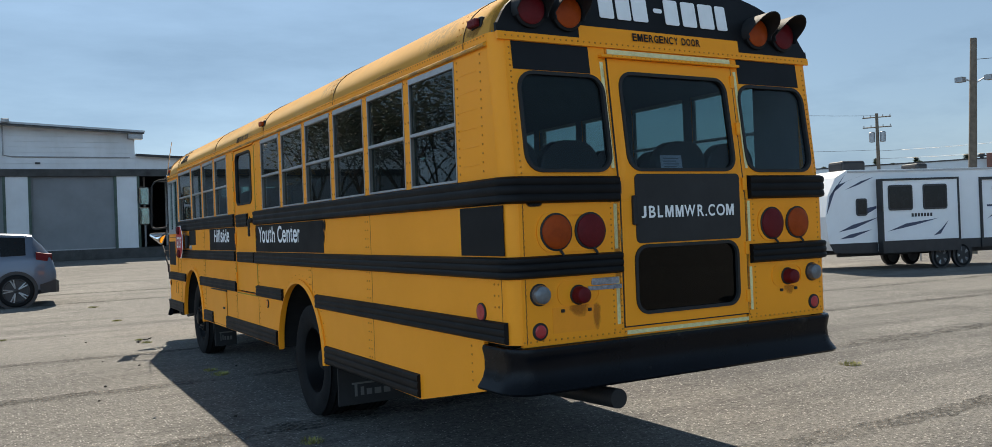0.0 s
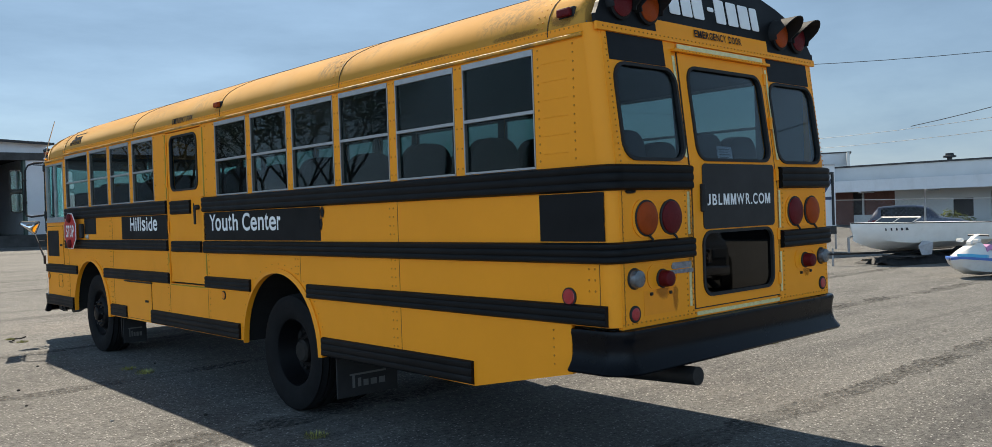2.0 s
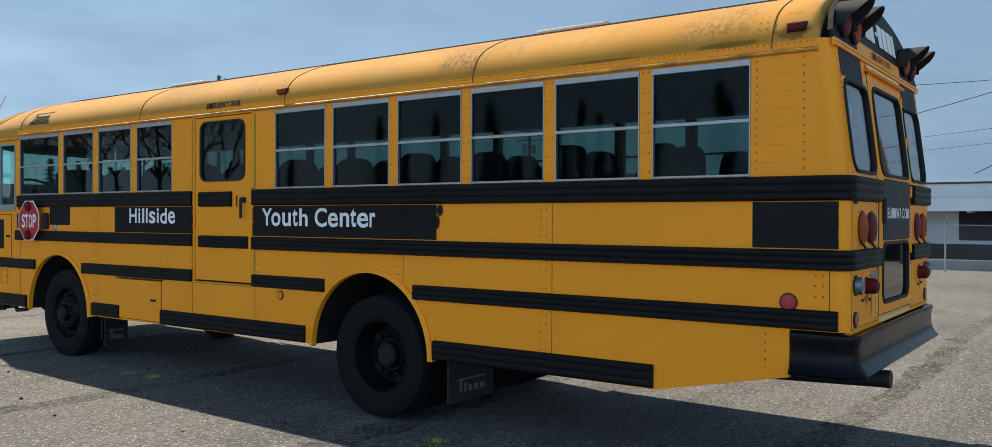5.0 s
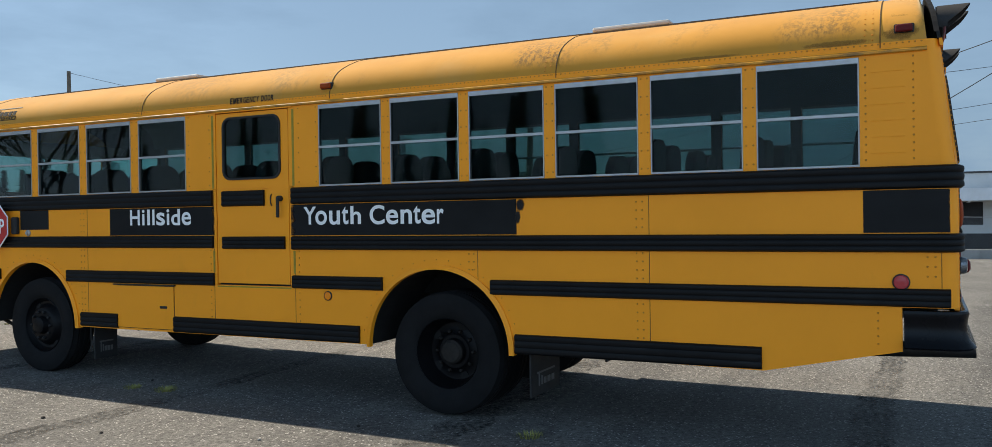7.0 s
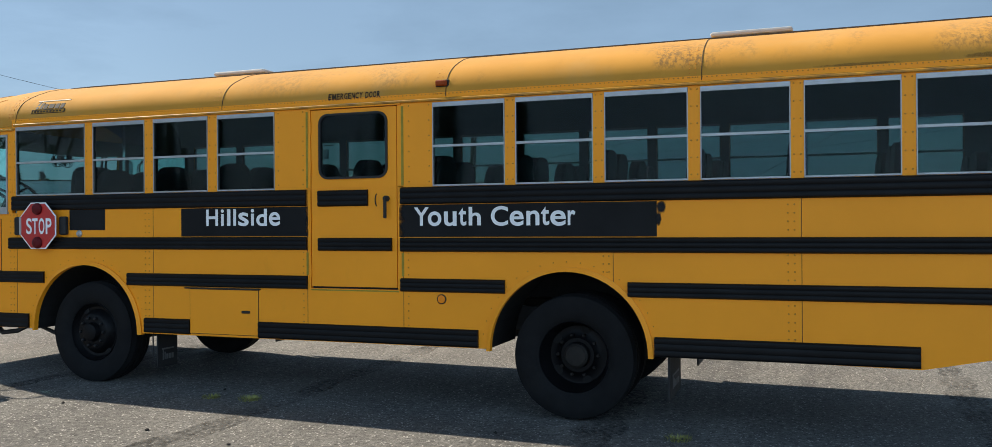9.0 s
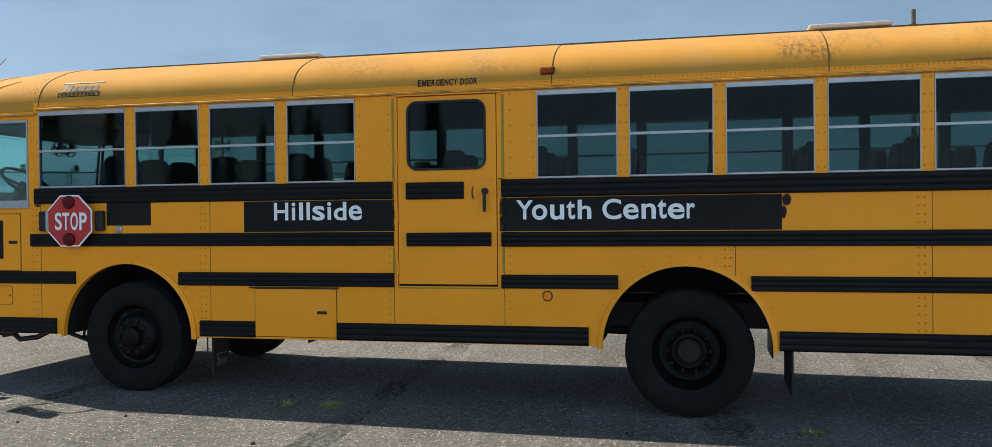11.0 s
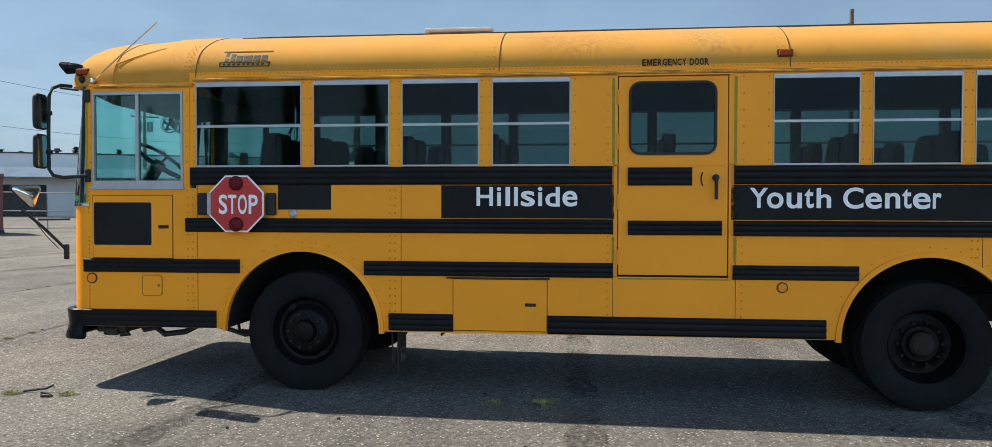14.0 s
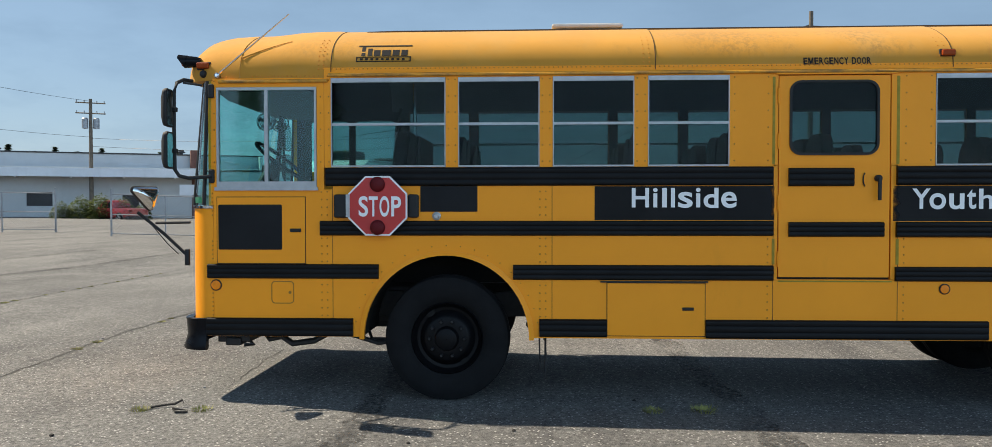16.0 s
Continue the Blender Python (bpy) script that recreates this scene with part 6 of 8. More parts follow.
low_plates(left, None, -1)
low_plates(right, None, 1)
upper_left()
upper_right()
for a, b in REAR_WINDOWS + FRONT_WINDOWS:
    split_window(left, a, b, SILL, HEAD, WIN)
for k in range(12):
    split_window(right, 0.567 + k * PITCH, 1.218 + k * PITCH, SILL, HEAD, WIN)
cab_window()
bm = bmesh.new()
sheet(bm, [rounded(9.505, 10.495, 1.965, 2.595, 0.05)], lambda u, v, d: right(u, v, d + 0.01), 0.004)
part("door_pane", bm, WINCAB, bus)
side_door()
rails()
roof()
paint_and_words()
rear_end()
front_end()
side_fittings()
rivets()
stains()
for x, y, z, s, kd in ((-1.005, 8.725, 0.527, 1, "front"), (1.035, 8.725, 0.527, -1, "front"), (-1.0, 3.737, 0.497, 1, "rear"), (-0.66, 3.737, 0.497, 1, "rear"), (1.03, 3.737, 0.497, -1, "rear"), (0.69, 3.737, 0.497, -1, "rear")):
    wheel(x, y, z, s, kd)
underside()
seats()


# ---- the yard round the bus ----
SIDING = dirtied(material("white_siding", (0.66, 0.68, 0.70), 0.7, vary=0.06, scale=0.8, bump=0.1, bump_scale=12), (0.4, 0.4, 0.38), 0.9, 0.5, 0.8, (1, 1, 0.3), 0.4)
TRIM = material("dark_green_trim", (0.07, 0.11, 0.09), 0.7, vary=0.2, scale=3)
BEAM = material("weathered_beam", (0.07, 0.07, 0.068), 0.8, vary=0.3, scale=2)
SHUTTER = material("grey_shutter", (0.20, 0.215, 0.23), 0.6, vary=0.12, scale=0.7)
# near-black: the shade of openings and insides is put into the colour
DARK = material("opening_shade_dark", (0.03, 0.03, 0.032), 0.9, vary=0.3, scale=1)
SHELL = material("trailer_white", (0.70, 0.71, 0.72), 0.35, vary=0.03, scale=2, coat=0.2)
TRIMBLACK = material("trim_black", (0.02, 0.021, 0.024), 0.45, vary=0.2, scale=4)
SWOOSH = material("dark_blue_vinyl", (0.035, 0.05, 0.10), 0.4, vary=0.15, scale=4)
GELCOAT = dirtied(material("gelcoat", (0.74, 0.73, 0.69), 0.35, vary=0.05, scale=3, coat=0.2), (0.35, 0.33, 0.28), 2.0, 0.55, 0.8, (1, 1, 1), 0.4)
AQUA = material("aqua_gelcoat", (0.06, 0.42, 0.62), 0.35, vary=0.1, scale=4)
BLUEGEL = material("blue_gelcoat", (0.06, 0.16, 0.46), 0.35, vary=0.1, scale=4)
PINK = material("faded_pink_vinyl", (0.55, 0.25, 0.45), 0.6, vary=0.1, scale=6)
GALV = material("galvanised", (0.36, 0.37, 0.38), 0.5, 0.6, vary=0.15, scale=6)
WOOD = material("pole_wood", (0.17, 0.135, 0.10), 0.85, vary=0.25, scale=5, bump=0.3, bump_scale=25)
ROOFPANEL = material("metal_roofing", (0.43, 0.47, 0.50), 0.5, 0.1, vary=0.08, scale=0.5)
PALEWALL = dirtied(material("pale_block_wall", (0.52, 0.53, 0.52), 0.8, vary=0.07, scale=0.5), (0.35, 0.33, 0.3), 0.4, 0.55, 0.8, (1, 1, 0.3), 0.4)
CONCRETE = dirtied(material("old_concrete", (0.27, 0.265, 0.25), 0.85, vary=0.12, scale=1.2, bump=0.2, bump_scale=30), (0.13, 0.125, 0.115), 1.6, 0.5, 0.7, (1, 1, 0.4), 0.6)
BRICK = material("brown_brick", (0.15, 0.065, 0.05), 0.85, vary=0.2, scale=1.5, grain=0.2, bump_scale=20)
CONTAINER = material("oxide_red_steel", (0.17, 0.05, 0.035), 0.6, vary=0.2, scale=1.2)
NEEDLES = material("conifer_needles", (0.10, 0.13, 0.085), 0.8, vary=0.25, scale=3)
LEAVES = material("leaves", (0.075, 0.075, 0.06), 0.6, vary=0.25, scale=3)
SHRUB = material("shrub_leaves", (0.075, 0.095, 0.028), 0.7, vary=0.3, scale=2)
BARK = material("bark", (0.09, 0.07, 0.055), 0.9, vary=0.25, scale=6, bump=0.3, bump_scale=30)
GRASS = material("dry_grass", (0.33, 0.32, 0.09), 0.8, vary=0.3, scale=20)
CRACK = material("crack_fill", (0.07, 0.07, 0.062), 0.95, vary=0.3, scale=20)



def translucent(m, tint, share):
    """Lets part of the light through thin leaves."""
    n, k = m.node_tree.nodes, m.node_tree.links
    t = n.new("ShaderNodeBsdfTranslucent")
    t.inputs["Color"].default_value = (*tint, 1)
    mix = n.new("ShaderNodeMixShader")
    mix.inputs[0].default_value = share
    k.new(n["Principled BSDF"].outputs[0], mix.inputs[1])
    k.new(t.outputs[0], mix.inputs[2])
    k.new(mix.outputs[0], n["Material Output"].inputs["Surface"])


translucent(LEAVES, (0.12, 0.13, 0.09), 0.3)
translucent(SHRUB, (0.2, 0.25, 0.06), 0.35)
translucent(NEEDLES, (0.10, 0.14, 0.06), 0.25)


def placed(x, y, yaw=0.0, lift=0.0):
    return pose(x, y, ground_z(x, y) + lift, 0, 0, yaw)


def garage():
    g = 1.28
    Y = 46.0
    top, low, head = 7.75, 6.15, 5.12
    t = thing("garage_building", "white sided garage with a grey roller door", "building")
    def wall(name, rows, mt=SIDING, parent=t, label=""):
        return part(name, boxes(*rows), mt, parent, label)
    # siding boards over the doors, one board a piece
    tops = lambda x, z: z - 0.05 * (x + 4.5)
    lows = lambda x, z: z - 0.05 * (x - 4.0)
    for z0, x0, x1 in [(5.5 + 0.28 * i, -22.0, min(2.85, (7.75 - 5.78 - 0.28 * i) / 0.05 - 4.5)) for i in range(8)]:
        wall("board", [(x0, x1, Y - 0.03, Y, z0 + 0.008, z0 + 0.28)])
    for z0 in (5.5, 5.78):
        wall("board", [(2.86, 8.3, Y - 0.03, Y, z0 + 0.008, z0 + 0.28)])
    for x0, x1, f, z in ((-22.0, 2.85, tops, top), (2.855, 8.3, lows, low)):
        bm = bmesh.new()
        sheet(bm, [[(x0, 5.35), (x1, 5.35), (x1, f(x1, z)), (x0, f(x0, z))]], lambda u, v, d: (u, Y + d, v), 0.3)
        part("wall", bm, SIDING, t)
    def strip(name, x0, x1, f, z0, z1, y, deep, mt):
        bm = bmesh.new()
        sheet(bm, [[(x0, f(x0, z0)), (x1, f(x1, z0)), (x1, f(x1, z1)), (x0, f(x0, z1))]], lambda u, v, d: (u, y + d, v), deep)
        part(name, bm, mt, t)
    wall("plinth", [(-22.2, 8.5, Y - 0.5, Y + 0.3, 0.2, g + 0.02)], BEAM, t, "dark stained concrete plinth")
    wall("beam", [(-22, 8.35, Y - 0.12, Y + 0.3, head, 5.5)], BEAM)
    strip("roof", -22.3, 3.25, tops, top, top + 0.12, Y - 0.7, 16.7, ROOFPANEL)
    strip("roof", 2.87, 8.6, lows, low, low + 0.1, Y - 0.35, 16.35, ROOFPANEL)
    strip("fascia", -22.3, 3.27, tops, top - 0.04, top + 0.04, Y - 0.74, 0.04, TRIMBLACK)
    strip("fascia", -22.3, 3.3, tops, top + 0.041, top + 0.14, Y - 0.76, 0.06, ROOFPANEL)
    strip("fascia", 2.88, 8.62, lows, low - 0.03, low + 0.1, Y - 0.39, 0.04, TRIMBLACK)
    strip("eave_bracket", 2.5, 3.2, tops, top - 0.3, top - 0.05, Y - 0.65, 0.6, GALV)
    for x0, x1 in ((-3.25, -2.25), (1.9, 2.9), (7.3, 8.3), (-8.5, -7.4)):
        wall("pier", [(x0, x1, Y - 0.04, Y + 0.3, g - 0.4, head)])
        wall("corner_trim", [(x0 - 0.13, x0, Y - 0.06, Y + 0.3, g - 0.4, head)], TRIM)
        wall("corner_trim", [(x1, x1 + 0.13, Y - 0.06, Y + 0.3, g - 0.4, head)], TRIM)
    for x0, x1 in ((-2.12, 1.77), (-7.27, -3.38), (-22, -8.63)):
        ob = wall("roller_door", [(x0, x1, Y + 0.12, Y + 0.2, g - 0.3, head)], SHUTTER, t, "grey roller door")
        part("threshold", boxes((x0, x1, Y + 0.02, Y + 0.1, g + 0.02, g + 0.08)), GALV, ob)
        z = g
        while z < head - 0.1:
            part("slat", boxes((x0, x1, Y + 0.112, Y + 0.12, z + 0.004, z + 0.196)), SHUTTER, ob)
            z += 0.2 if x0 > -3 else 0.6
    wall("side_wall", [(8.0, 8.3, Y + 0.3, Y + 16, g - 0.4, low), (2.85, 3.05, Y + 0.3, Y + 16, g - 0.4, low)])
    # the open bay's shade is coloured into its floor, back wall and ceiling
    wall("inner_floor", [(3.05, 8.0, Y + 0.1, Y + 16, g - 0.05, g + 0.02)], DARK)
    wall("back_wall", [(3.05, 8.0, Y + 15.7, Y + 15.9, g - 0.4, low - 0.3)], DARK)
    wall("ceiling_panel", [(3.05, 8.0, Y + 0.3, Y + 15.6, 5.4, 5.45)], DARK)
    for i in range(3):
        part("inner_post", boxes((3.9 + 1.2 * i, 4.0 + 1.2 * i, Y + 5, Y + 5.1, g, 5.4)), GALV, t)
    part("vent", boxes((-1.9, -1.65, Y - 0.07, Y - 0.03, 5.75, 5.85)), TRIMBLACK, t)
    bm = bmesh.new()
    rod(bm, [(-3.3, Y - 0.06, 7.7), (-3.3, Y - 0.06, 6.2), (-2.9, Y - 0.06, 6.12), (2.6, Y - 0.06, 6.12)], 0.03, 6)
    part("conduit", bm, GALV, t)
    bm = bmesh.new()
    box(bm, -3.35, -3.0, Y - 0.9, Y - 0.72, 7.75, 7.95, 0.03)
    part("flood_lamp", bm, GALV, t)


garage()


# ---- vehicles ----
def road_wheel(parent, x, y, r, s, rim_mat, width=0.22):
    m = Matrix.Translation((x, y, r)) @ Matrix.Rotation(radians(-90 * s), 4, "Z")
    bm = bmesh.new()
    lathe(bm, [(r * 0.74, -width / 2), (r * 0.92, -width / 2), (r * 0.98, -width * 0.38), (r, -width * 0.25), (r, width * 0.25), (r * 0.98, width * 0.38), (r * 0.92, width / 2), (r * 0.74, width / 2)], m, 28, closed=True)
    ob = part("wheel", bm, TYRE, parent, smooth=True)
    bm = bmesh.new()
    lathe(bm, [(r * 0.76, -width / 2 - 0.004), (r * 0.72, -width / 2 - 0.006), (r * 0.69, -width * 0.34), (r * 0.2, -width * 0.3), (0.01, -width * 0.36), (0.01, width * 0.2), (r * 0.74, width * 0.4)], m, 28, closed=True)
    part("rim", bm, TRIMBLACK, ob, smooth=True)
    bm = bmesh.new()
    for i in range(5):
        a = 2 * math.pi * i / 5
        for da in (-0.13, 0.13):
            p0 = m @ Vector((-width * 0.36, 0.16 * r * math.cos(a), 0.16 * r * math.sin(a)))
            p1 = m @ Vector((-width * 0.46, 0.72 * r * math.cos(a + da), 0.72 * r * math.sin(a + da)))
            rod(bm, [p0, p1], r * 0.045, 5)
    part("spokes", bm, rim_mat, ob)


def car(name, label, length, width, stations, paint, at, side_windows, wheel_r=0.36, wheels=(0.19, 0.79), rim=None, screens=(), lamp_z=None):
    """A car along +x, its tail at x = 0. Stations: (s, floor, belt, roof, width share, roof width share)."""
    t = thing(name, label, "car", at=at)
    hw = width / 2

    def at_s(s):
        for a, b in zip(stations, stations[1:]):
            if a[0] <= s <= b[0]:
                f = (s - a[0]) / (b[0] - a[0])
                return [p + (q - p) * f for p, q in zip(a, b)]
        return list(stations[-1])

    def ring(st):
        s, lo, belt, roof, k, kr = st
        x, w, wr = s * length, hw * k, hw * min(k, kr)
        half = [(0.0, lo), (w * 0.86, lo), (w * 0.97, lo + 0.1), (w, lo + 0.33), (w * 0.985, belt - 0.1), (w * 0.955, belt), (wr, roof - 0.05), (wr * 0.88, roof - 0.008), (0.0, roof)]
        return [(x, -u, v) for u, v in half] + [(x, u, v) for u, v in half[-2:0:-1]]

    bm = bmesh.new()
    loft(bm, [ring(st) for st in stations])
    part("body", bm, paint, t, smooth=True)

    def side_pane(s0, s1, sign, f0=0.08, f1=0.9):
        bm = bmesh.new()
        rows = []
        for i in range(7):
            st = at_s(s0 + (s1 - s0) * i / 6)
            s, lo, belt, roof, k, kr = st
            w, wr = hw * k * 0.955, hw * min(k, kr)
            rows.append([(s * length, sign * (w + (wr - w) * f + 0.007), belt + (roof - 0.05 - belt) * f + 0.003) for f in (f0, f1)])
        loft(bm, rows, closed=False, caps=False)
        part("side_window", bm, PANE, t)
    for s0, s1 in side_windows:
        for sign in (-1, 1):
            side_pane(s0, s1, sign)
    for s0, s1 in screens:
        bm = bmesh.new()
        rows = []
        for i in range(4):
            s, lo, belt, roof, k, kr = at_s(s0 + (s1 - s0) * i / 3)
            wr = hw * min(k, kr) * 0.84
            rows.append([(s * length, u * wr, roof + 0.008) for u in (-1, -0.5, 0, 0.5, 1)])
        loft(bm, rows, closed=False, caps=False)
        part("screen", bm, PANE, t)
    for f in wheels:
        for s in (-1, 1):
            y = s * (hw - 0.1)
            bm = bmesh.new()
            lathe(bm, [(wheel_r * 1.2, -0.112), (wheel_r * 1.2, 0.05), (wheel_r * 1.1, 0.05)], Matrix.Translation((f * length, y, wheel_r)) @ Matrix.Rotation(radians(-90 * s), 4, "Z"), 28)
            part("wheel_arch", bm, TRIMBLACK, t)
            road_wheel(t, f * length, y + s * 0.055, wheel_r, s, rim or GALV)
    lz = lamp_z or at_s(0.02)[2] - 0.15
    for s in (-1, 1):
        bm = bmesh.new()
        loft(bm, [[(x, s * (hw * 0.93 * k), z + r) for z in (lz - 0.09, lz + 0.08)] + [(x, s * (hw * 0.93 * k - 0.25), z + r) for z in (lz + 0.1, lz - 0.11)] for x, k, r in ((-0.012 + (0.09 if lamp_z else 0), 0.9, 0.0), (0.2, 1.045, 0.01), (0.42, 1.065, 0.06))])
        part("tail_lamp", bm, REDLENS, t)
    bm = bmesh.new()
    loft(bm, [[(x, -w, 0.3), (x, -w, z), (x, w, z), (x, w, 0.3)] for x, w, z in ((-0.05, hw * 0.8, 0.56), (0.02, hw * 0.94, 0.6), (0.35, hw * 0.99, 0.5))])
    part("rear_bumper", bm, TRIMBLACK, t)
    for s in (-1, 1):
        part("sill", boxes((0.28 * length, 0.7 * length, s * hw - 0.06, s * hw + 0.004, 0.24, 0.42)), TRIMBLACK, t)
    return t


PANE = material("dark_car_pane", (0.008, 0.009, 0.010), 0.06, vary=0.2, spec=0.25)
SUV_ST = [(0.0, 0.45, 0.74, 0.8, 0.84, 0.8), (0.01, 0.36, 0.95, 1.02, 0.92, 0.8), (0.026, 0.3, 1.12, 1.22, 0.96, 0.76), (0.06, 0.28, 1.16, 1.43, 0.985, 0.74), (0.095, 0.27, 1.16, 1.62, 1, 0.72), (0.1, 0.27, 1.16, 1.68, 1, 0.72), (0.14, 0.27, 1.15, 1.71, 1, 0.72), (0.3, 0.27, 1.13, 1.76, 1, 0.73), (0.45, 0.27, 1.14, 1.75, 1, 0.73), (0.54, 0.27, 1.12, 1.69, 1, 0.73), (0.61, 0.27, 1.1, 1.54, 1, 0.75), (0.7, 0.27, 1.06, 1.14, 1, 0.8), (0.74, 0.27, 1.04, 1.07, 0.99, 0.85), (0.9, 0.28, 0.95, 0.99, 0.97, 0.85), (0.98, 0.34, 0.8, 0.84, 0.9, 0.8), (1.0, 0.42, 0.68, 0.72, 0.84, 0.75)]
SEDAN_ST = [(0.0, 0.36, 0.86, 0.9, 0.86, 0.8), (0.03, 0.28, 0.92, 0.98, 0.96, 0.8), (0.14, 0.22, 0.94, 1.02, 1, 0.78), (0.3, 0.2, 0.93, 1.38, 1, 0.7), (0.45, 0.2, 0.92, 1.43, 1, 0.7), (0.56, 0.2, 0.9, 1.36, 1, 0.7), (0.7, 0.2, 0.88, 0.96, 1, 0.8), (0.9, 0.22, 0.78, 0.83, 0.97, 0.85), (0.98, 0.3, 0.66, 0.7, 0.9, 0.8), (1.0, 0.36, 0.55, 0.58, 0.84, 0.75)]
TRUCK_ST = [(0.0, 0.5, 1.1, 1.14, 0.95, 0.95), (0.03, 0.42, 1.15, 1.19, 0.99, 0.97), (0.38, 0.4, 1.17, 1.21, 1, 0.97), (0.4, 0.4, 1.18, 1.75, 1, 0.74), (0.43, 0.4, 1.18, 1.86, 1, 0.73), (0.6, 0.4, 1.18, 1.88, 1, 0.74), (0.64, 0.4, 1.17, 1.8, 1, 0.75), (0.74, 0.4, 1.16, 1.24, 1, 0.85), (0.95, 0.44, 1.08, 1.12, 0.97, 0.88), (0.99, 0.5, 1.0, 1.04, 0.92, 0.85), (1.0, 0.55, 0.95, 1.0, 0.9, 0.84)]
SUVPAINT = material("silver_blue_metallic", (0.095, 0.12, 0.165), 0.3, 0.35, vary=0.04, scale=2, coat=0.5)
REDPAINT = material("red_car_paint", (0.30, 0.02, 0.025), 0.3, vary=0.05, scale=2, coat=0.4)
NAVYPAINT = material("navy_car_paint", (0.03, 0.04, 0.07), 0.3, vary=0.05, scale=2, coat=0.4)
WHITEPAINT = material("white_car_paint", (0.7, 0.7, 0.7), 0.3, vary=0.05, scale=2, coat=0.4)
GREYPAINT = material("charcoal_car_paint", (0.05, 0.055, 0.06), 0.3, vary=0.05, scale=2, coat=0.4)
SW = [(0.13, 0.236), (0.241, 0.388), (0.393, 0.585)]
car("suv", "silver-blue suv parked in the asphalt lot", 4.85, 1.95, SUV_ST, SUVPAINT, placed(-2.42, 20.0, 180), SW, 0.38, wheels=(0.175, 0.79), rim=ALU, lamp_z=1.12, screens=[(0.62, 0.69), (0.03, 0.09)])
car("parked_suv", "dark navy suv parked behind the boat", 4.7, 1.9, SUV_ST, NAVYPAINT, placed(40.9, 17.7, -72), SW, 0.36, screens=[(0.61, 0.69)])
for x, y in ((60.3, 13.4), (60.6, 11.6)):
    car("sedan", "pale sedan parked before the long building", 4.5, 1.8, SEDAN_ST, WHITEPAINT, placed(x - 7.5, y - 1.1, 196, -0.12), [(0.26, 0.42), (0.44, 0.6)], 0.31, screens=[(0.58, 0.68), (0.17, 0.28)])


def pickup(at, label, paint):
    t = car("pickup_truck", label, 5.6, 2.0, TRUCK_ST, paint, at, [(0.42, 0.5), (0.52, 0.64)], 0.4, screens=[(0.65, 0.73)])
    bm = bmesh.new()
    box(bm, 5.52, 5.64, -0.6, 0.6, 0.72, 1.05, 0.03)
    gr = part("grille", bm, CHROME, t)
    for i in range(3):
        bm = bmesh.new()
        box(bm, 5.63, 5.66, -0.53, 0.53, 0.76 + 0.1 * i, 0.81 + 0.1 * i)
        part("grille_slot", bm, TRIMBLACK, gr)
    for s in (-1, 1):
        bm = bmesh.new()
        box(bm, 5.45, 5.62, s * 0.78 - 0.15, s * 0.78 + 0.15, 0.82, 1.04, 0.03)
        part("headlight", bm, CLEARLENS, t)
    bm = bmesh.new()
    box(bm, 5.5, 5.72, -0.95, 0.95, 0.48, 0.68, 0.04)
    part("front_bumper", bm, CHROME, t)
    return t


pickup(placed(14.5, -11.0, 143), "charcoal pickup truck facing the rear of the bus", GREYPAINT)
pickup(placed(61.0, 40.6, 60, -0.3), "red pickup truck parked by the far building", REDPAINT)


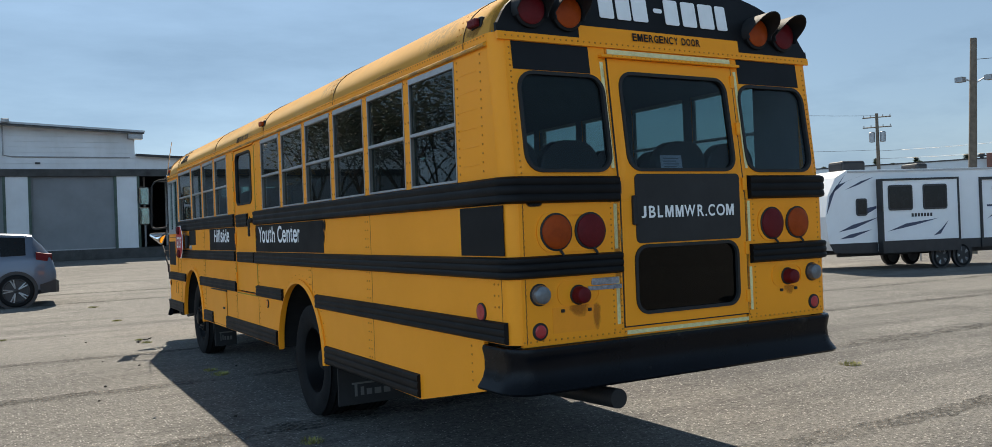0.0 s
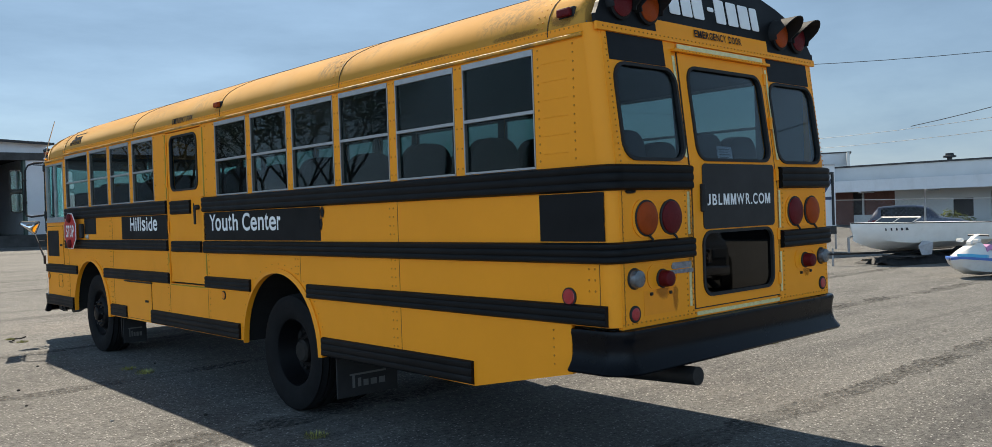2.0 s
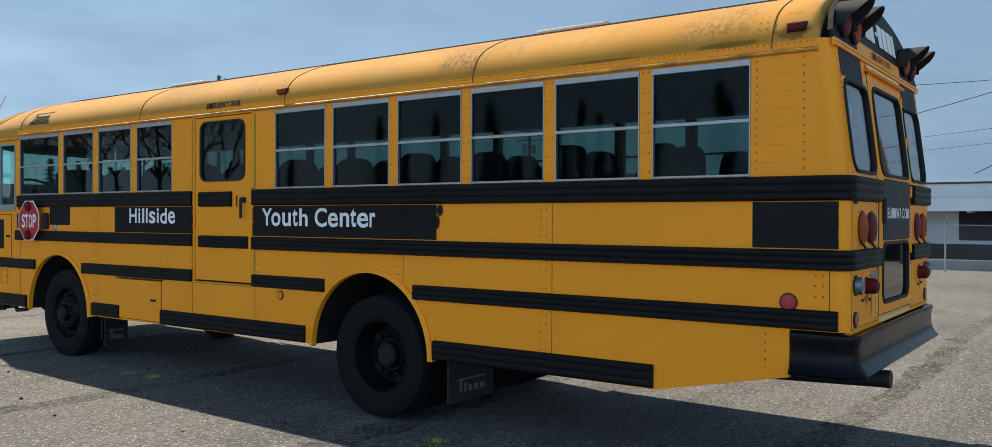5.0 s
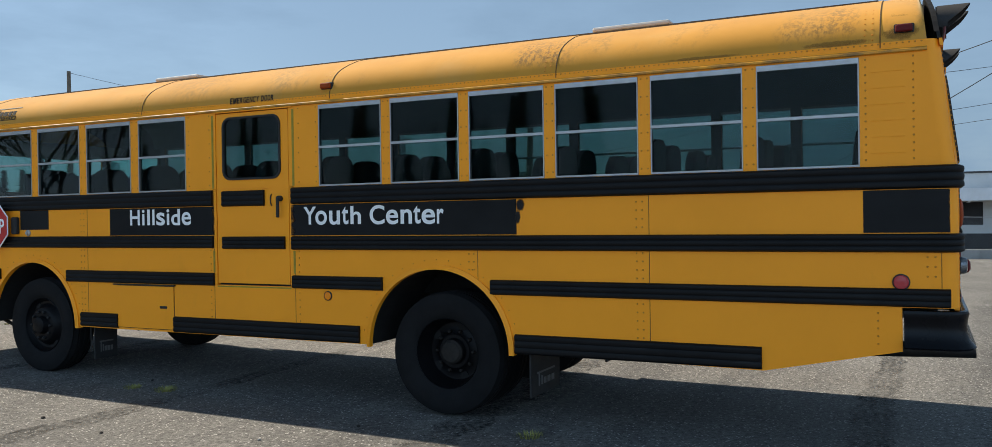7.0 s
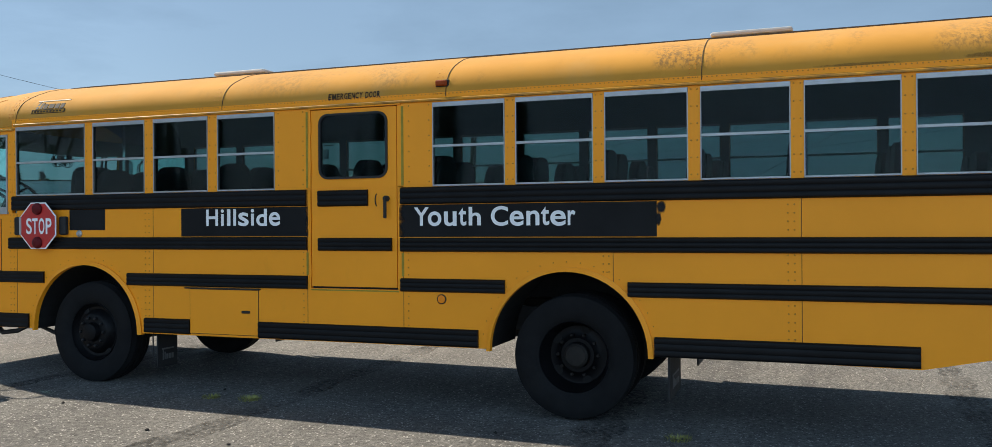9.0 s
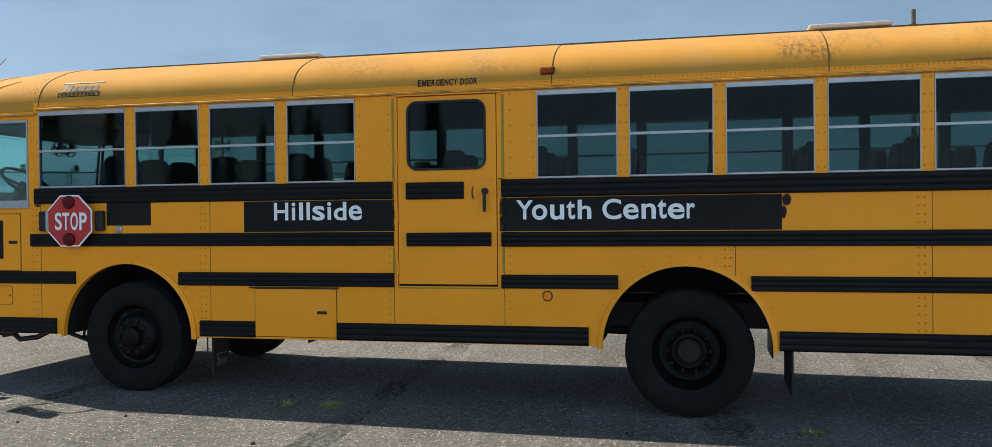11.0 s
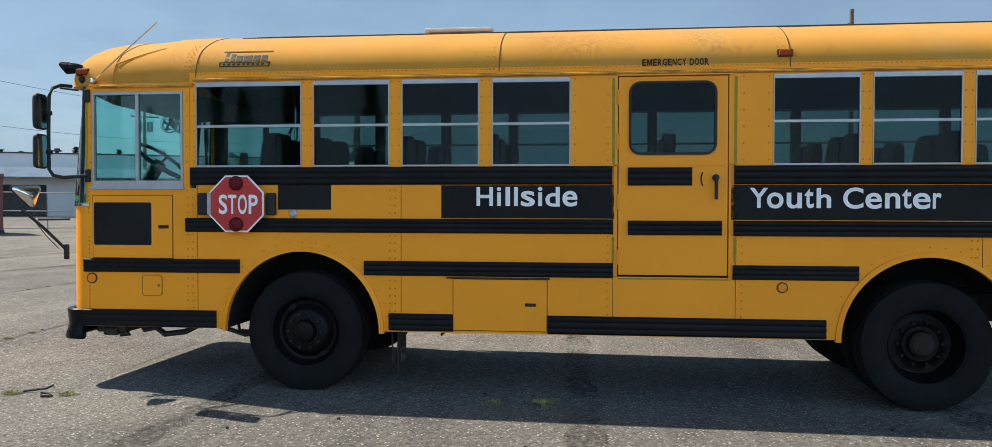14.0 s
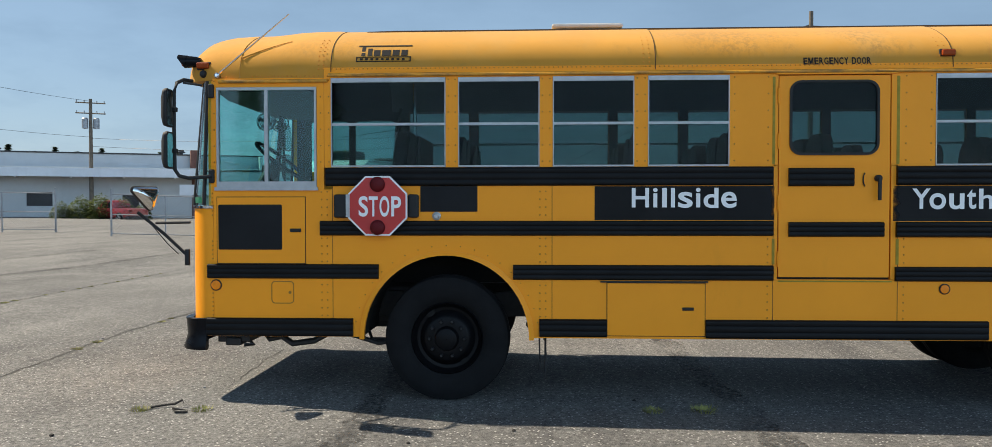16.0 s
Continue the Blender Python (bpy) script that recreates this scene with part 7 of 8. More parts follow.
# ---- travel trailer ----
def travel_trailer():
    t = thing("travel_trailer", "white travel trailer with dark blue swooshes and black trim", "travel trailer", at=placed(17.95, 13.3, -19.0) @ Matrix.Diagonal((0.80, 1.0, 1.03, 1)))
    L, W = 8.0, 2.4
    prof = [(-0.15, 0.62), (-0.4, 0.9), (-0.5, 1.6), (-0.38, 2.2), (-0.05, 2.72), (0.45, 2.93), (L - 0.1, 2.9), (L, 2.8), (L, 0.55), (1.0, 0.55)]
    bm = bmesh.new()
    sheet(bm, [prof], lambda u, v, d: (u, d, v), W)
    part("body", bm, SHELL, t)
    bm = bmesh.new()
    sheet(bm, [[(-0.18, 0.55), (-0.38, 0.82), (1.6, 0.82), (1.6, 0.5)]], lambda u, v, d: (u, d - 0.012, v), 0.012)
    part("skirt", bm, TRIMBLACK, t)
    bm = bmesh.new()
    sheet(bm, [[(4.89, 0.55), (4.89, 0.82), (L, 0.82), (L, 0.55)]], lambda u, v, d: (u, d - 0.012, v), 0.012)
    part("skirt", bm, TRIMBLACK, t)
    part("slide_out", boxes((1.65, 4.85, -0.22, 0.0, 0.85, 2.6)), SHELL, t)
    for r in ((1.62, 1.68, -0.25, 0.0, 0.5, 2.64), (4.82, 4.88, -0.25, 0.0, 0.5, 2.64), (1.68, 4.82, -0.25, 0.0, 2.58, 2.64), (1.68, 4.82, -0.245, 0.0, 0.5, 0.84), (5.98, 6.06, -0.06, 0.0, 0.55, 2.62), (7.78, 7.86, -0.06, 0.0, 0.85, 2.62), (6.06, 7.78, -0.06, 0.0, 2.54, 2.62)):
        part("trim_band", boxes(r), TRIMBLACK, t)
    for x0, x1, z0, z1, y in ((0.75, 1.2, 1.6, 2.1, -0.005), (1.9, 2.9, 1.72, 2.45, -0.225), (3.35, 4.35, 1.72, 2.45, -0.225), (6.55, 7.2, 1.88, 2.38, -0.005)):
        bm = bmesh.new()
        sheet(bm, [rounded(x0, x1, z0, z1, 0.08, 3)], lambda u, v, d: (u, y - 0.03 + d, v), 0.03)
        w = part("window", bm, TRIMBLACK, t)
        bm = bmesh.new()
        sheet(bm, [rounded(x0 + 0.05, x1 - 0.05, z0 + 0.05, z1 - 0.05, 0.05, 3)], lambda u, v, d: (u, y - 0.036 + d, v), 0.005)
        part("pane", bm, PANE, w)
    for pts, y in (([(0.0, 1.15), (0.6, 1.35), (1.7, 1.55), (0.7, 1.25)], -0.004), ([(0.05, 0.95), (0.5, 1.08), (1.4, 1.2), (0.6, 0.98)], -0.004), ([(-0.3, 2.2), (0.0, 2.5), (1.4, 2.86), (0.4, 2.6)], -0.004), ([(-0.45, 1.65), (-0.3, 2.2), (0.35, 2.8), (-0.1, 2.3)], -0.004), ([(0.3, 2.35), (1.0, 2.6), (1.55, 2.72), (0.9, 2.5)], -0.004), ([(6.3, 1.38), (7.0, 1.78), (7.77, 2.42), (7.77, 2.26), (7.2, 1.72)], -0.004), ([(6.9, 0.83), (7.1, 1.0), (7.45, 1.16), (7.25, 0.83)], -0.004), ([(6.3, 1.74), (6.3, 1.8), (6.85, 1.8), (6.75, 1.74)], -0.004), ([(7.3, 1.7), (7.4, 1.8), (7.77, 1.8), (7.77, 1.7)], -0.004), ([(1.2, 1.65), (1.2, 1.82), (1.6, 1.87), (1.6, 1.8)], -0.004), ([(1.85, 1.12), (2.6, 1.33), (4.0, 1.46), (3.0, 1.28)], -0.226), ([(3.75, 0.95), (4.1, 1.15), (4.4, 1.38), (4.05, 1.0)], -0.226)):
        bm = bmesh.new()
        sheet(bm, [pts], lambda u, v, d: (u, y + d, v), 0.003)
        part("swoosh", bm, SWOOSH, t)
    bm = bmesh.new()
    for i in range(7):
        sheet(bm, [rect(2.85 + 0.13 * i, 2.94 + 0.13 * i, 1.52, 1.62)], lambda u, v, d: (u, -0.226 + d, v), 0.003)
    tagged(part("name_bars", bm, TRIMBLACK, t), kind="stuff")
    for x0, x1 in ((0.9, 1.9), (4.1, 4.6)):
        bm = bmesh.new()
        box(bm, x0, x1, 0.8, 1.6, 2.9, 3.25 if x0 < 2 else 3.13, 0.08)
        part("roof_unit", bm, TRIMBLACK, t)
    part("roof_edge", boxes((0.45, L, -0.03, 0.0, 2.85, 2.9)), ALU, t)
    for x in (4.2, 5.12):
        for y, s in ((0.05, -1), (W - 0.05, 1)):
            bm = bmesh.new()
            lathe(bm, [(0.42, -0.08), (0.42, 0.03), (0.38, 0.03)], Matrix.Translation((x, y + s * 0.02, 0.4)) @ Matrix.Rotation(radians(-90 * s), 4, "Z"), 24)
            part("wheel_arch", bm, TRIMBLACK, t)
            road_wheel(t, x, y, 0.34, s, ALU)
    bm = bmesh.new()
    rod(bm, [(0.3, 0.5, 0.55), (-1.1, W / 2, 0.5)], 0.05, 6)
    rod(bm, [(0.3, W - 0.5, 0.55), (-1.1, W / 2, 0.5)], 0.05, 6)
    box(bm, 0.2, L, 0.3, 0.4, 0.42, 0.58)
    box(bm, 0.2, L, W - 0.4, W - 0.3, 0.42, 0.58)
    part("chassis", bm, STEEL, t)
    for x in (7.0,):
        part("jack", boxes((x, x + 0.07, 0.35, 0.42, 0.0, 0.5), (x - 0.08, x + 0.15, 0.27, 0.5, 0.0, 0.03)), STEEL, t)
    for x in (0.35, 0.62):
        bm = bmesh.new()
        lathe(bm, [(0.01, 0.58), (0.12, 0.6), (0.15, 0.68), (0.15, 1.0), (0.1, 1.08), (0.04, 1.1)], Matrix.Translation((x - 0.75, W / 2 - 0.3, 0)) @ Matrix.Rotation(radians(-90), 4, "Y"), 14)
        part("gas_bottle", bm, TRIMBLACK, t)


travel_trailer()


# ---- boat, jet ski ----
def boat():
    t = thing("boat", "white open motorboat with a scuffed hull on a trailer", "boat", at=pose(18.2, 7.9, ground_z(18, 8), 0, 0, -25) @ Matrix.Diagonal((0.87, 0.9, 0.79, 1)))
    L = 4.75
    def ring(s):
        w = 0.95 * (1 - (1 - min(1, s * 1.9)) ** 2.4)
        w = max(w, 0.02)
        keel = 0.42 + 0.42 * max(0, 1 - s / 0.35) ** 2
        top = 1.32 + 0.12 * (1 - s)
        x = s * L
        return [(x, 0, keel), (x + 0.02, -w * 0.55, keel + 0.12 + 0.05 * (1 - s)), (x, -w * 0.86, keel + 0.3), (x - 0.04, -w * 0.97, top - 0.25), (x - 0.06, -w, top), (x - 0.06, -w * 0.9, top + 0.02), (x - 0.06, w * 0.9, top + 0.02), (x - 0.06, w, top), (x - 0.04, w * 0.97, top - 0.25), (x, w * 0.86, keel + 0.3), (x + 0.02, w * 0.55, keel + 0.12 + 0.05 * (1 - s))]
    bm = bmesh.new()
    loft(bm, [ring(s) for s in (0.0, 0.03, 0.08, 0.15, 0.25, 0.35, 0.5, 0.7, 0.9, 1.0)])
    part("hull", bm, GELCOAT, t, smooth=True)
    for s in (-1, 1):
        bm = bmesh.new()
        rod(bm, [(ring(q)[4 if s < 0 else 7]) for q in (0.0, 0.03, 0.08, 0.15, 0.25, 0.35, 0.5, 0.7, 0.9, 1.0)], 0.017, 6)
        part("rub_strake", bm, TRIMBLACK, t)
    bm = bmesh.new()
    sheet(bm, [[(1.55, 1.4), (1.85, 1.56), (1.9, 1.56), (1.62, 1.4)]], lambda u, v, d: (u, -0.8 + d, v), 1.6)
    part("windscreen", bm, WINCAR, t)
    bm = bmesh.new()
    for y in (-0.8, 0.0, 0.8):
        rod(bm, [(1.55, y, 1.4), (1.88, y, 1.58)], 0.022, 6)
    rod(bm, [(1.88, -0.8, 1.58), (1.88, 0.8, 1.58)], 0.022, 6)
    part("screen_frame", bm, ALU, t)
    bm = bmesh.new()
    for i in range(5):
        a = 0.75 + 0.14 * i
        w = ring(a / L)[3][1] - 0.012
        sheet(bm, [rect(a, a + 0.1, 1.16, 1.25)], lambda u, v, d: (u, w - 0.03 + d + 0.08 * (u - a), v), 0.01)
    tagged(part("number_bars", bm, TRIMBLACK, t), kind="stuff")
    bm = bmesh.new()
    sheet(bm, [[(1.75, 0.3), (1.65, 0.6), (1.85, 0.78), (2.2, 0.72), (2.2, 0.3)]], lambda u, v, d: (u, -0.9 + d + 0.05 * math.sin(9 * u + 6 * v), v), 0.01)
    part("loose_tarp", bm, material("silver_tarp", (0.42, 0.43, 0.45), 0.5, vary=0.15, scale=4), t)
    tr = thing("boat_trailer", "galvanised boat trailer under the white motorboat", "trailer", at=pose(18.2, 7.9, ground_z(18, 8), 0, 0, -25) @ Matrix.Diagonal((0.87, 0.9, 0.79, 1)))
    bm = bmesh.new()
    rod(bm, [(-0.9, 0, 0.42), (1.0, 0, 0.38), (2.2, -0.6, 0.38), (4.5, -0.6, 0.38)], 0.04, 6)
    rod(bm, [(1.0, 0, 0.38), (2.2, 0.6, 0.38), (4.5, 0.6, 0.38)], 0.04, 6)
    rod(bm, [(3.2, -0.95, 0.3), (3.2, 0.95, 0.3)], 0.035, 6)
    part("frame", bm, STEEL, tr)
    bm = bmesh.new()
    rod(bm, [(-0.15, 0, 0.42), (-0.15, 0, 0.95), (0.0, 0, 1.0)], 0.04, 6)
    part("winch_post", bm, GALV, tr)
    bm = bmesh.new()
    rod(bm, [(-0.75, 0.0, 0.0), (-0.75, 0.0, 0.62)], 0.03, 8)
    part("jockey_leg", bm, GALV, tr)
    for s in (-1, 1):
        road_wheel(tr, 3.2, s * 0.98, 0.28, s, GALV, 0.16)


def jet_ski():
    t = thing("jet_ski", "white and aqua jet ski with a pink seat on the asphalt", "jet ski", at=pose(15.3, 4.35, ground_z(15, 4), 0, 0, -24) @ Matrix.Diagonal((0.70, 0.76, 0.80, 1)))
    L = 2.7
    st = [(0.0, 0.05, 0.50, 0.52), (0.06, 0.28, 0.3, 0.55), (0.2, 0.44, 0.12, 0.52), (0.45, 0.52, 0.05, 0.46), (0.8, 0.52, 0.05, 0.42), (1.0, 0.48, 0.08, 0.42)]
    bm = bmesh.new()
    loft(bm, [[(s * L, 0, k), (s * L, -w * 0.7, k + 0.1), (s * L, -w, z), (s * L, w, z), (s * L, w * 0.7, k + 0.1)] for s, w, k, z in st])
    part("hull", bm, GELCOAT, t, smooth=True)
    bm = bmesh.new()
    loft(bm, [[(s * L, -w * 1.05, z), (s * L, -w * 1.05, z + 0.07), (s * L, w * 1.05, z + 0.07), (s * L, w * 1.05, z)] for s, w, k, z in st])
    part("bumper_rail", bm, BLUEGEL, t)
    deck = [(0.04, 0.2, 0.56, 0.60), (0.15, 0.36, 0.56, 0.74), (0.3, 0.4, 0.52, 0.9), (0.42, 0.34, 0.5, 0.98), (0.5, 0.22, 0.48, 0.86), (0.6, 0.22, 0.47, 0.72), (0.95, 0.24, 0.47, 0.62)]
    bm = bmesh.new()
    loft(bm, [[(s * L, -w, z0), (s * L, -w * 0.75, (z0 + z1) / 2), (s * L, -w * 0.4, z1), (s * L, w * 0.4, z1), (s * L, w * 0.75, (z0 + z1) / 2), (s * L, w, z0)] for s, w, z0, z1 in deck])
    part("deck", bm, GELCOAT, t, smooth=True)
    bm = bmesh.new()
    loft(bm, [[(s * L, -w - 0.012, z0), (s * L, -w * 0.9 - 0.012, z0 + 0.13), (s * L, -w * 0.9, z0 + 0.13), (s * L, -w, z0)] for s, w, z0, z1 in deck[:5]])
    part("stripe", bm, AQUA, t)
    bm = bmesh.new()
    loft(bm, [[(x, -0.17, z - 0.14), (x, -0.15, z), (x, 0.15, z), (x, 0.17, z - 0.14)] for x, z in ((1.35, 0.84), (1.5, 0.9), (1.8, 0.84), (2.05, 0.86), (2.2, 0.76))])
    part("seat", bm, PINK, t, smooth=True)
    bm = bmesh.new()
    loft(bm, [[(x, -w, z - 0.08), (x, -w * 0.7, z), (x, w * 0.7, z), (x, w, z - 0.08)] for x, w, z in ((0.78, 0.1, 1.0), (1.0, 0.13, 1.13), (1.22, 0.09, 1.2))])
    part("steering_cover", bm, GELCOAT, t, smooth=True)
    bm = bmesh.new()
    rod(bm, [(1.2, -0.36, 1.16), (1.15, -0.1, 1.17), (1.15, 0.1, 1.17), (1.2, 0.36, 1.16)], 0.025, 6)
    part("handlebar", bm, TRIMBLACK, t)
    for s in (-1, 1):
        bm = bmesh.new()
        box(bm, 0.72, 0.86, s * 0.3 - 0.1, s * 0.3 + 0.1, 0.98, 1.08, 0.03)
        part("mirror", bm, GELCOAT, t)
    bm = bmesh.new()
    for i in range(4):
        sheet(bm, [[(1.85 + 0.16 * i, 0.3), (1.95 + 0.16 * i, 0.46), (2.02 + 0.16 * i, 0.46), (1.96 + 0.16 * i, 0.3)]], lambda u, v, d: (u, -0.535 + d, v), 0.006)
    tagged(part("mark_bars", bm, BLUEGEL, t), kind="stuff")


def scrap():
    """A flattened heap of dark boards and sheeting under the boat."""
    rng_ = random.Random(8)
    t = thing("scrap_heap", "dark heap of boards and sheeting under the boat", "scrap", at=pose(18.2, 7.9, ground_z(18, 8), 0, 0, -25))
    for i in range(16):
        x, y, a = rng_.uniform(0.7, 3.6), rng_.uniform(-0.75, 0.6), radians(rng_.uniform(-30, 30))
        l, w = rng_.uniform(0.5, 1.2), rng_.uniform(0.06, 0.16)
        z = 0.03 + 0.013 * i
        turn = Matrix.Translation((x, y, z)) @ Matrix.Rotation(a, 4, "Z") @ Matrix.Rotation(rng_.uniform(-0.08, 0.08), 4, "Y")
        bm = bmesh.new()
        box(bm, -l / 2, l / 2, -w / 2, w / 2, -0.014, 0.014, 0.003, turn)
        part("board", bm, TRIMBLACK if i % 4 else WOOD, t)
    bm = bmesh.new()
    rings = []
    for i in range(19):
        u = i / 18
        h = 0.05 + 0.24 * math.sin(math.pi * u) ** 0.5
        rings.append([(0.5 + 3.3 * u, v, max(0.0, (h + rng_.uniform(-0.05, 0.05)) * (1 - (abs(v + 0.1) / 0.8) ** 2))) for v in (-0.9, -0.7, -0.5, -0.25, 0.0, 0.3, 0.55, 0.7)])
    loft(bm, rings, closed=False, caps=False)
    part("sheeting", bm, RUBBER, t)


boat()
jet_ski()
scrap()


# ---- fences, poles and wires ----
def chain_link(bm, a, b, z0, z1, step=0.16, r=0.004):
    """Slanting wires both ways between two plan points."""
    a, b = Vector(a), Vector(b)
    n = (b - a).length
    d = (b - a).normalized()
    h = z1 - z0
    side = Vector((-d.y, d.x)) * r
    k = -h
    while k < n:
        for s in (1, -1):
            p, q = (k, k + h) if s == 1 else (k + h, k)
            pts = []
            for f in (0.0, 1.0):
                u = p + (q - p) * f
                pts.append((u, f))
            (u0, f0), (u1, f1) = pts
            lo, hi = 0.0, 1.0
            if u1 != u0:
                for lim, keep_above in ((0.0, True), (n, False)):
                    f = (lim - u0) / (u1 - u0)
                    rising = u1 > u0
                    if keep_above == rising:
                        lo = max(lo, f)
                    else:
                        hi = min(hi, f)
            if hi - lo < 0.02:
                continue
            vs = []
            for f in (lo, hi):
                c = a + d * (u0 + (u1 - u0) * f)
                g = ground_z(c.x, c.y)
                z = g + z0 + h * f
                vs.append(((c.x - d.x * r, c.y - d.y * r, z), (c.x + d.x * r, c.y + d.y * r, z)))
            bm.faces.new([bm.verts.new(v) for v in (vs[0][0], vs[0][1], vs[1][1], vs[1][0])])
        k += step


def fence():
    t = thing("chain_link_fence", "galvanised chain-link fence with angled post tops", "fence")
    pts = [(24.6, 15.2), (26.31, 12.4), (27.71, 9.7), (29.11, 7.0), (30.51, 4.3), (31.91, 1.6), (33.31, -1.1), (34.7, -3.8)]
    for x, y in pts:
        g = ground_z(x, y)
        bm = bmesh.new()
        rod(bm, [(x, y, g - 0.1), (x, y, g + 1.85), (x - 0.22, y - 0.1, g + 2.15)], 0.035, 8)
        part("post", bm, GALV, t)
    for a, b in zip(pts, pts[1:]):
        bm = bmesh.new()
        rod(bm, [(*a, ground_z(*a) + 1.82), (*b, ground_z(*b) + 1.82)], 0.014, 6)
        part("top_rail", bm, GALV, t)
    bm = bmesh.new()
    for a, b in zip(pts, pts[1:]):
        chain_link(bm, a, b, 0.05, 1.8, 0.16, 0.0028)
    tagged(part("mesh_wire", bm, GALV, t), kind="stuff")


def gate(name, label, a, b, h=1.9):
    t = thing(name, label, "gate")
    va, vb = Vector(a), Vector(b)
    ga, gb = ground_z(*a), ground_z(*b)
    for p, g, hh in ((va, ga, h + 0.25), (vb, gb, h), ((va + vb) / 2, (ga + gb) / 2, h)):
        bm = bmesh.new()
        rod(bm, [(p.x, p.y, g - 0.05), (p.x, p.y, g + hh)], 0.045 if hh > h else 0.03, 8)
        part("post", bm, GALV, t)
    for z in (0.12, h * 0.52, h):
        bm = bmesh.new()
        rod(bm, [(va.x, va.y, ga + z), (vb.x, vb.y, gb + z)], 0.025, 6)
        part("rail", bm, GALV, t)
    bm = bmesh.new()
    chain_link(bm, a, b, 0.12, h, 0.18)
    tagged(part("mesh_wire", bm, GALV, t), kind="stuff")


def low_wall():
    a, b = Vector((32.4, 9.6)), Vector((40.2, -5.5))
    d = (b - a).normalized()
    o = Vector((-d.y, d.x)) * 0.12
    bm = bmesh.new()
    rings = []
    for i in range(13):
        p = a.lerp(b, i / 12)
        g = ground_z(p.x, p.y)
        rings.append([(p.x - o.x, p.y - o.y, g - 0.3), (p.x - o.x, p.y - o.y, g + 0.43), (p.x - o.x * 0.8, p.y - o.y * 0.8, g + 0.45), (p.x + o.x * 0.8, p.y + o.y * 0.8, g + 0.45), (p.x + o.x, p.y + o.y, g + 0.43), (p.x + o.x, p.y + o.y, g - 0.3)])
    loft(bm, rings)
    single("low_wall", bm, CONCRETE, "low grey concrete wall beyond the chain-link fence", "wall")


fence()
low_wall()
gate("yard_gate", "open chain-link yard gate on galvanised posts", (30.2, 27.3), (31.8, 23.0))
gate("yard_gate", "chain-link gate leaf beside a galvanised post", (33.2, 31.6), (31.0, 35.6))


def utility_pole(x, y, h, lean_=(0, 0), arms=1, cans=0, lampside=False):
    g = ground_z(x, y)
    t = thing("utility_pole", "weathered wooden utility pole with crossarm and wires", "utility pole", "utility poles")
    top = (x + lean_[0], y + lean_[1], g + h)
    bm = bmesh.new()
    rod(bm, [(x, y, g - 0.3), (x + lean_[0] * 0.5, y + lean_[1] * 0.5, g + h / 2), top], [0.19, 0.16, 0.13], 12)
    part("shaft", bm, WOOD, t, smooth=True)
    d = Vector((0.55, -0.83, 0))
    for k in range(arms):
        c = Vector(top) - Vector((0, 0, 0.35 + 0.9 * k))
        bm = bmesh.new()
        rod(bm, [c - d * 1.2, c + d * 1.2], 0.06, 4)
        arm = part("crossarm", bm, WOOD, t)
        for s in (-1.1, -0.5, 0.5, 1.1):
            bm = bmesh.new()
            rod(bm, [c + d * s, c + d * s + Vector((0, 0, 0.22))], 0.04, 6)
            part("insulator", bm, GALV, arm)
    for s in range(cans):
        bm = bmesh.new()
        c = Vector(top) + d * (0.45 if s else -0.45) - Vector((0, 0, 2.6))
        lathe(bm, [(0.1, 0.0), (0.26, 0.04), (0.26, 0.85), (0.18, 0.95)], Matrix.Translation(c) @ Matrix.Rotation(radians(-90), 4, "Y"), 14)
        part("transformer", bm, GALV, t)
    if lampside:
        for s in (-1, 1):
            c = Vector(top) - Vector((0, 0, 1.9))
            bm = bmesh.new()
            rod(bm, [c, c + d * 0.45 * s + Vector((0, 0, 0.25))], 0.03, 6)
            box(bm, *[q for i in range(3) for q in ((c + d * 0.55 * s + Vector((0, 0, 0.25)))[i] - 0.16, (c + d * 0.55 * s + Vector((0, 0, 0.25)))[i] + (0.16 if i < 2 else 0.05))])
            part("flood_lamp", bm, GALV, t)
    return Vector(top)


def wire(a, b, sag, r=0.014):
    a, b = Vector(a), Vector(b)
    bm = bmesh.new()
    rod(bm, [a.lerp(b, i / 14) - Vector((0, 0, sag * 4 * (i / 14) * (1 - i / 14))) for i in range(15)], r, 5)
    single("overhead_wire", bm, TRIMBLACK, "black overhead wire strung between utility poles", "wire", "overhead wires")


p_big = utility_pole(32.2, 18.0, 9.1, (0.2, -0.3), 0, 0, True)
p_can = utility_pole(65.6, 46.9, 10.3, (0, 0), 2, 2)
p_east = utility_pole(47.1, -8.9, 14.4, (0, 0), 0, 0)
p_north = utility_pole(35.4, 55.6, 12.0, (0, 0), 0, 0)
p_nw = utility_pole(-52.0, 40.0, 10.5, (0, 0), 2, 1)
wire(p_big - Vector((0, 0, 0.9)), p_east - Vector((0, 0, 3.6)), 0.8)
wire(p_can - Vector((0, 0, 3.4)), p_east - Vector((0, 0, 5.4)), 1.2)
wire(p_can - Vector((0, 0, 4.1)), p_east - Vector((0, 0, 6.3)), 1.2)
wire(p_can - Vector((0, 0, 0.2)), p_north - Vector((0, 0, 0.1)), 0.6)
wire(p_can - Vector((0, 0, 3.3)), p_north - Vector((0, 0, 4.0)), 0.5)
wire(p_east - Vector((0, 0, 0.9)), (41, -52, 16.5), 2.0, 0.026)
wire(p_east - Vector((0, 0, 0.8)), (62.0, 24.0, 7.0), 0.9, 0.026)
wire(p_east - Vector((0, 0, 0.8)), (52.0, 6.0, 4.4), 0.3, 0.026)


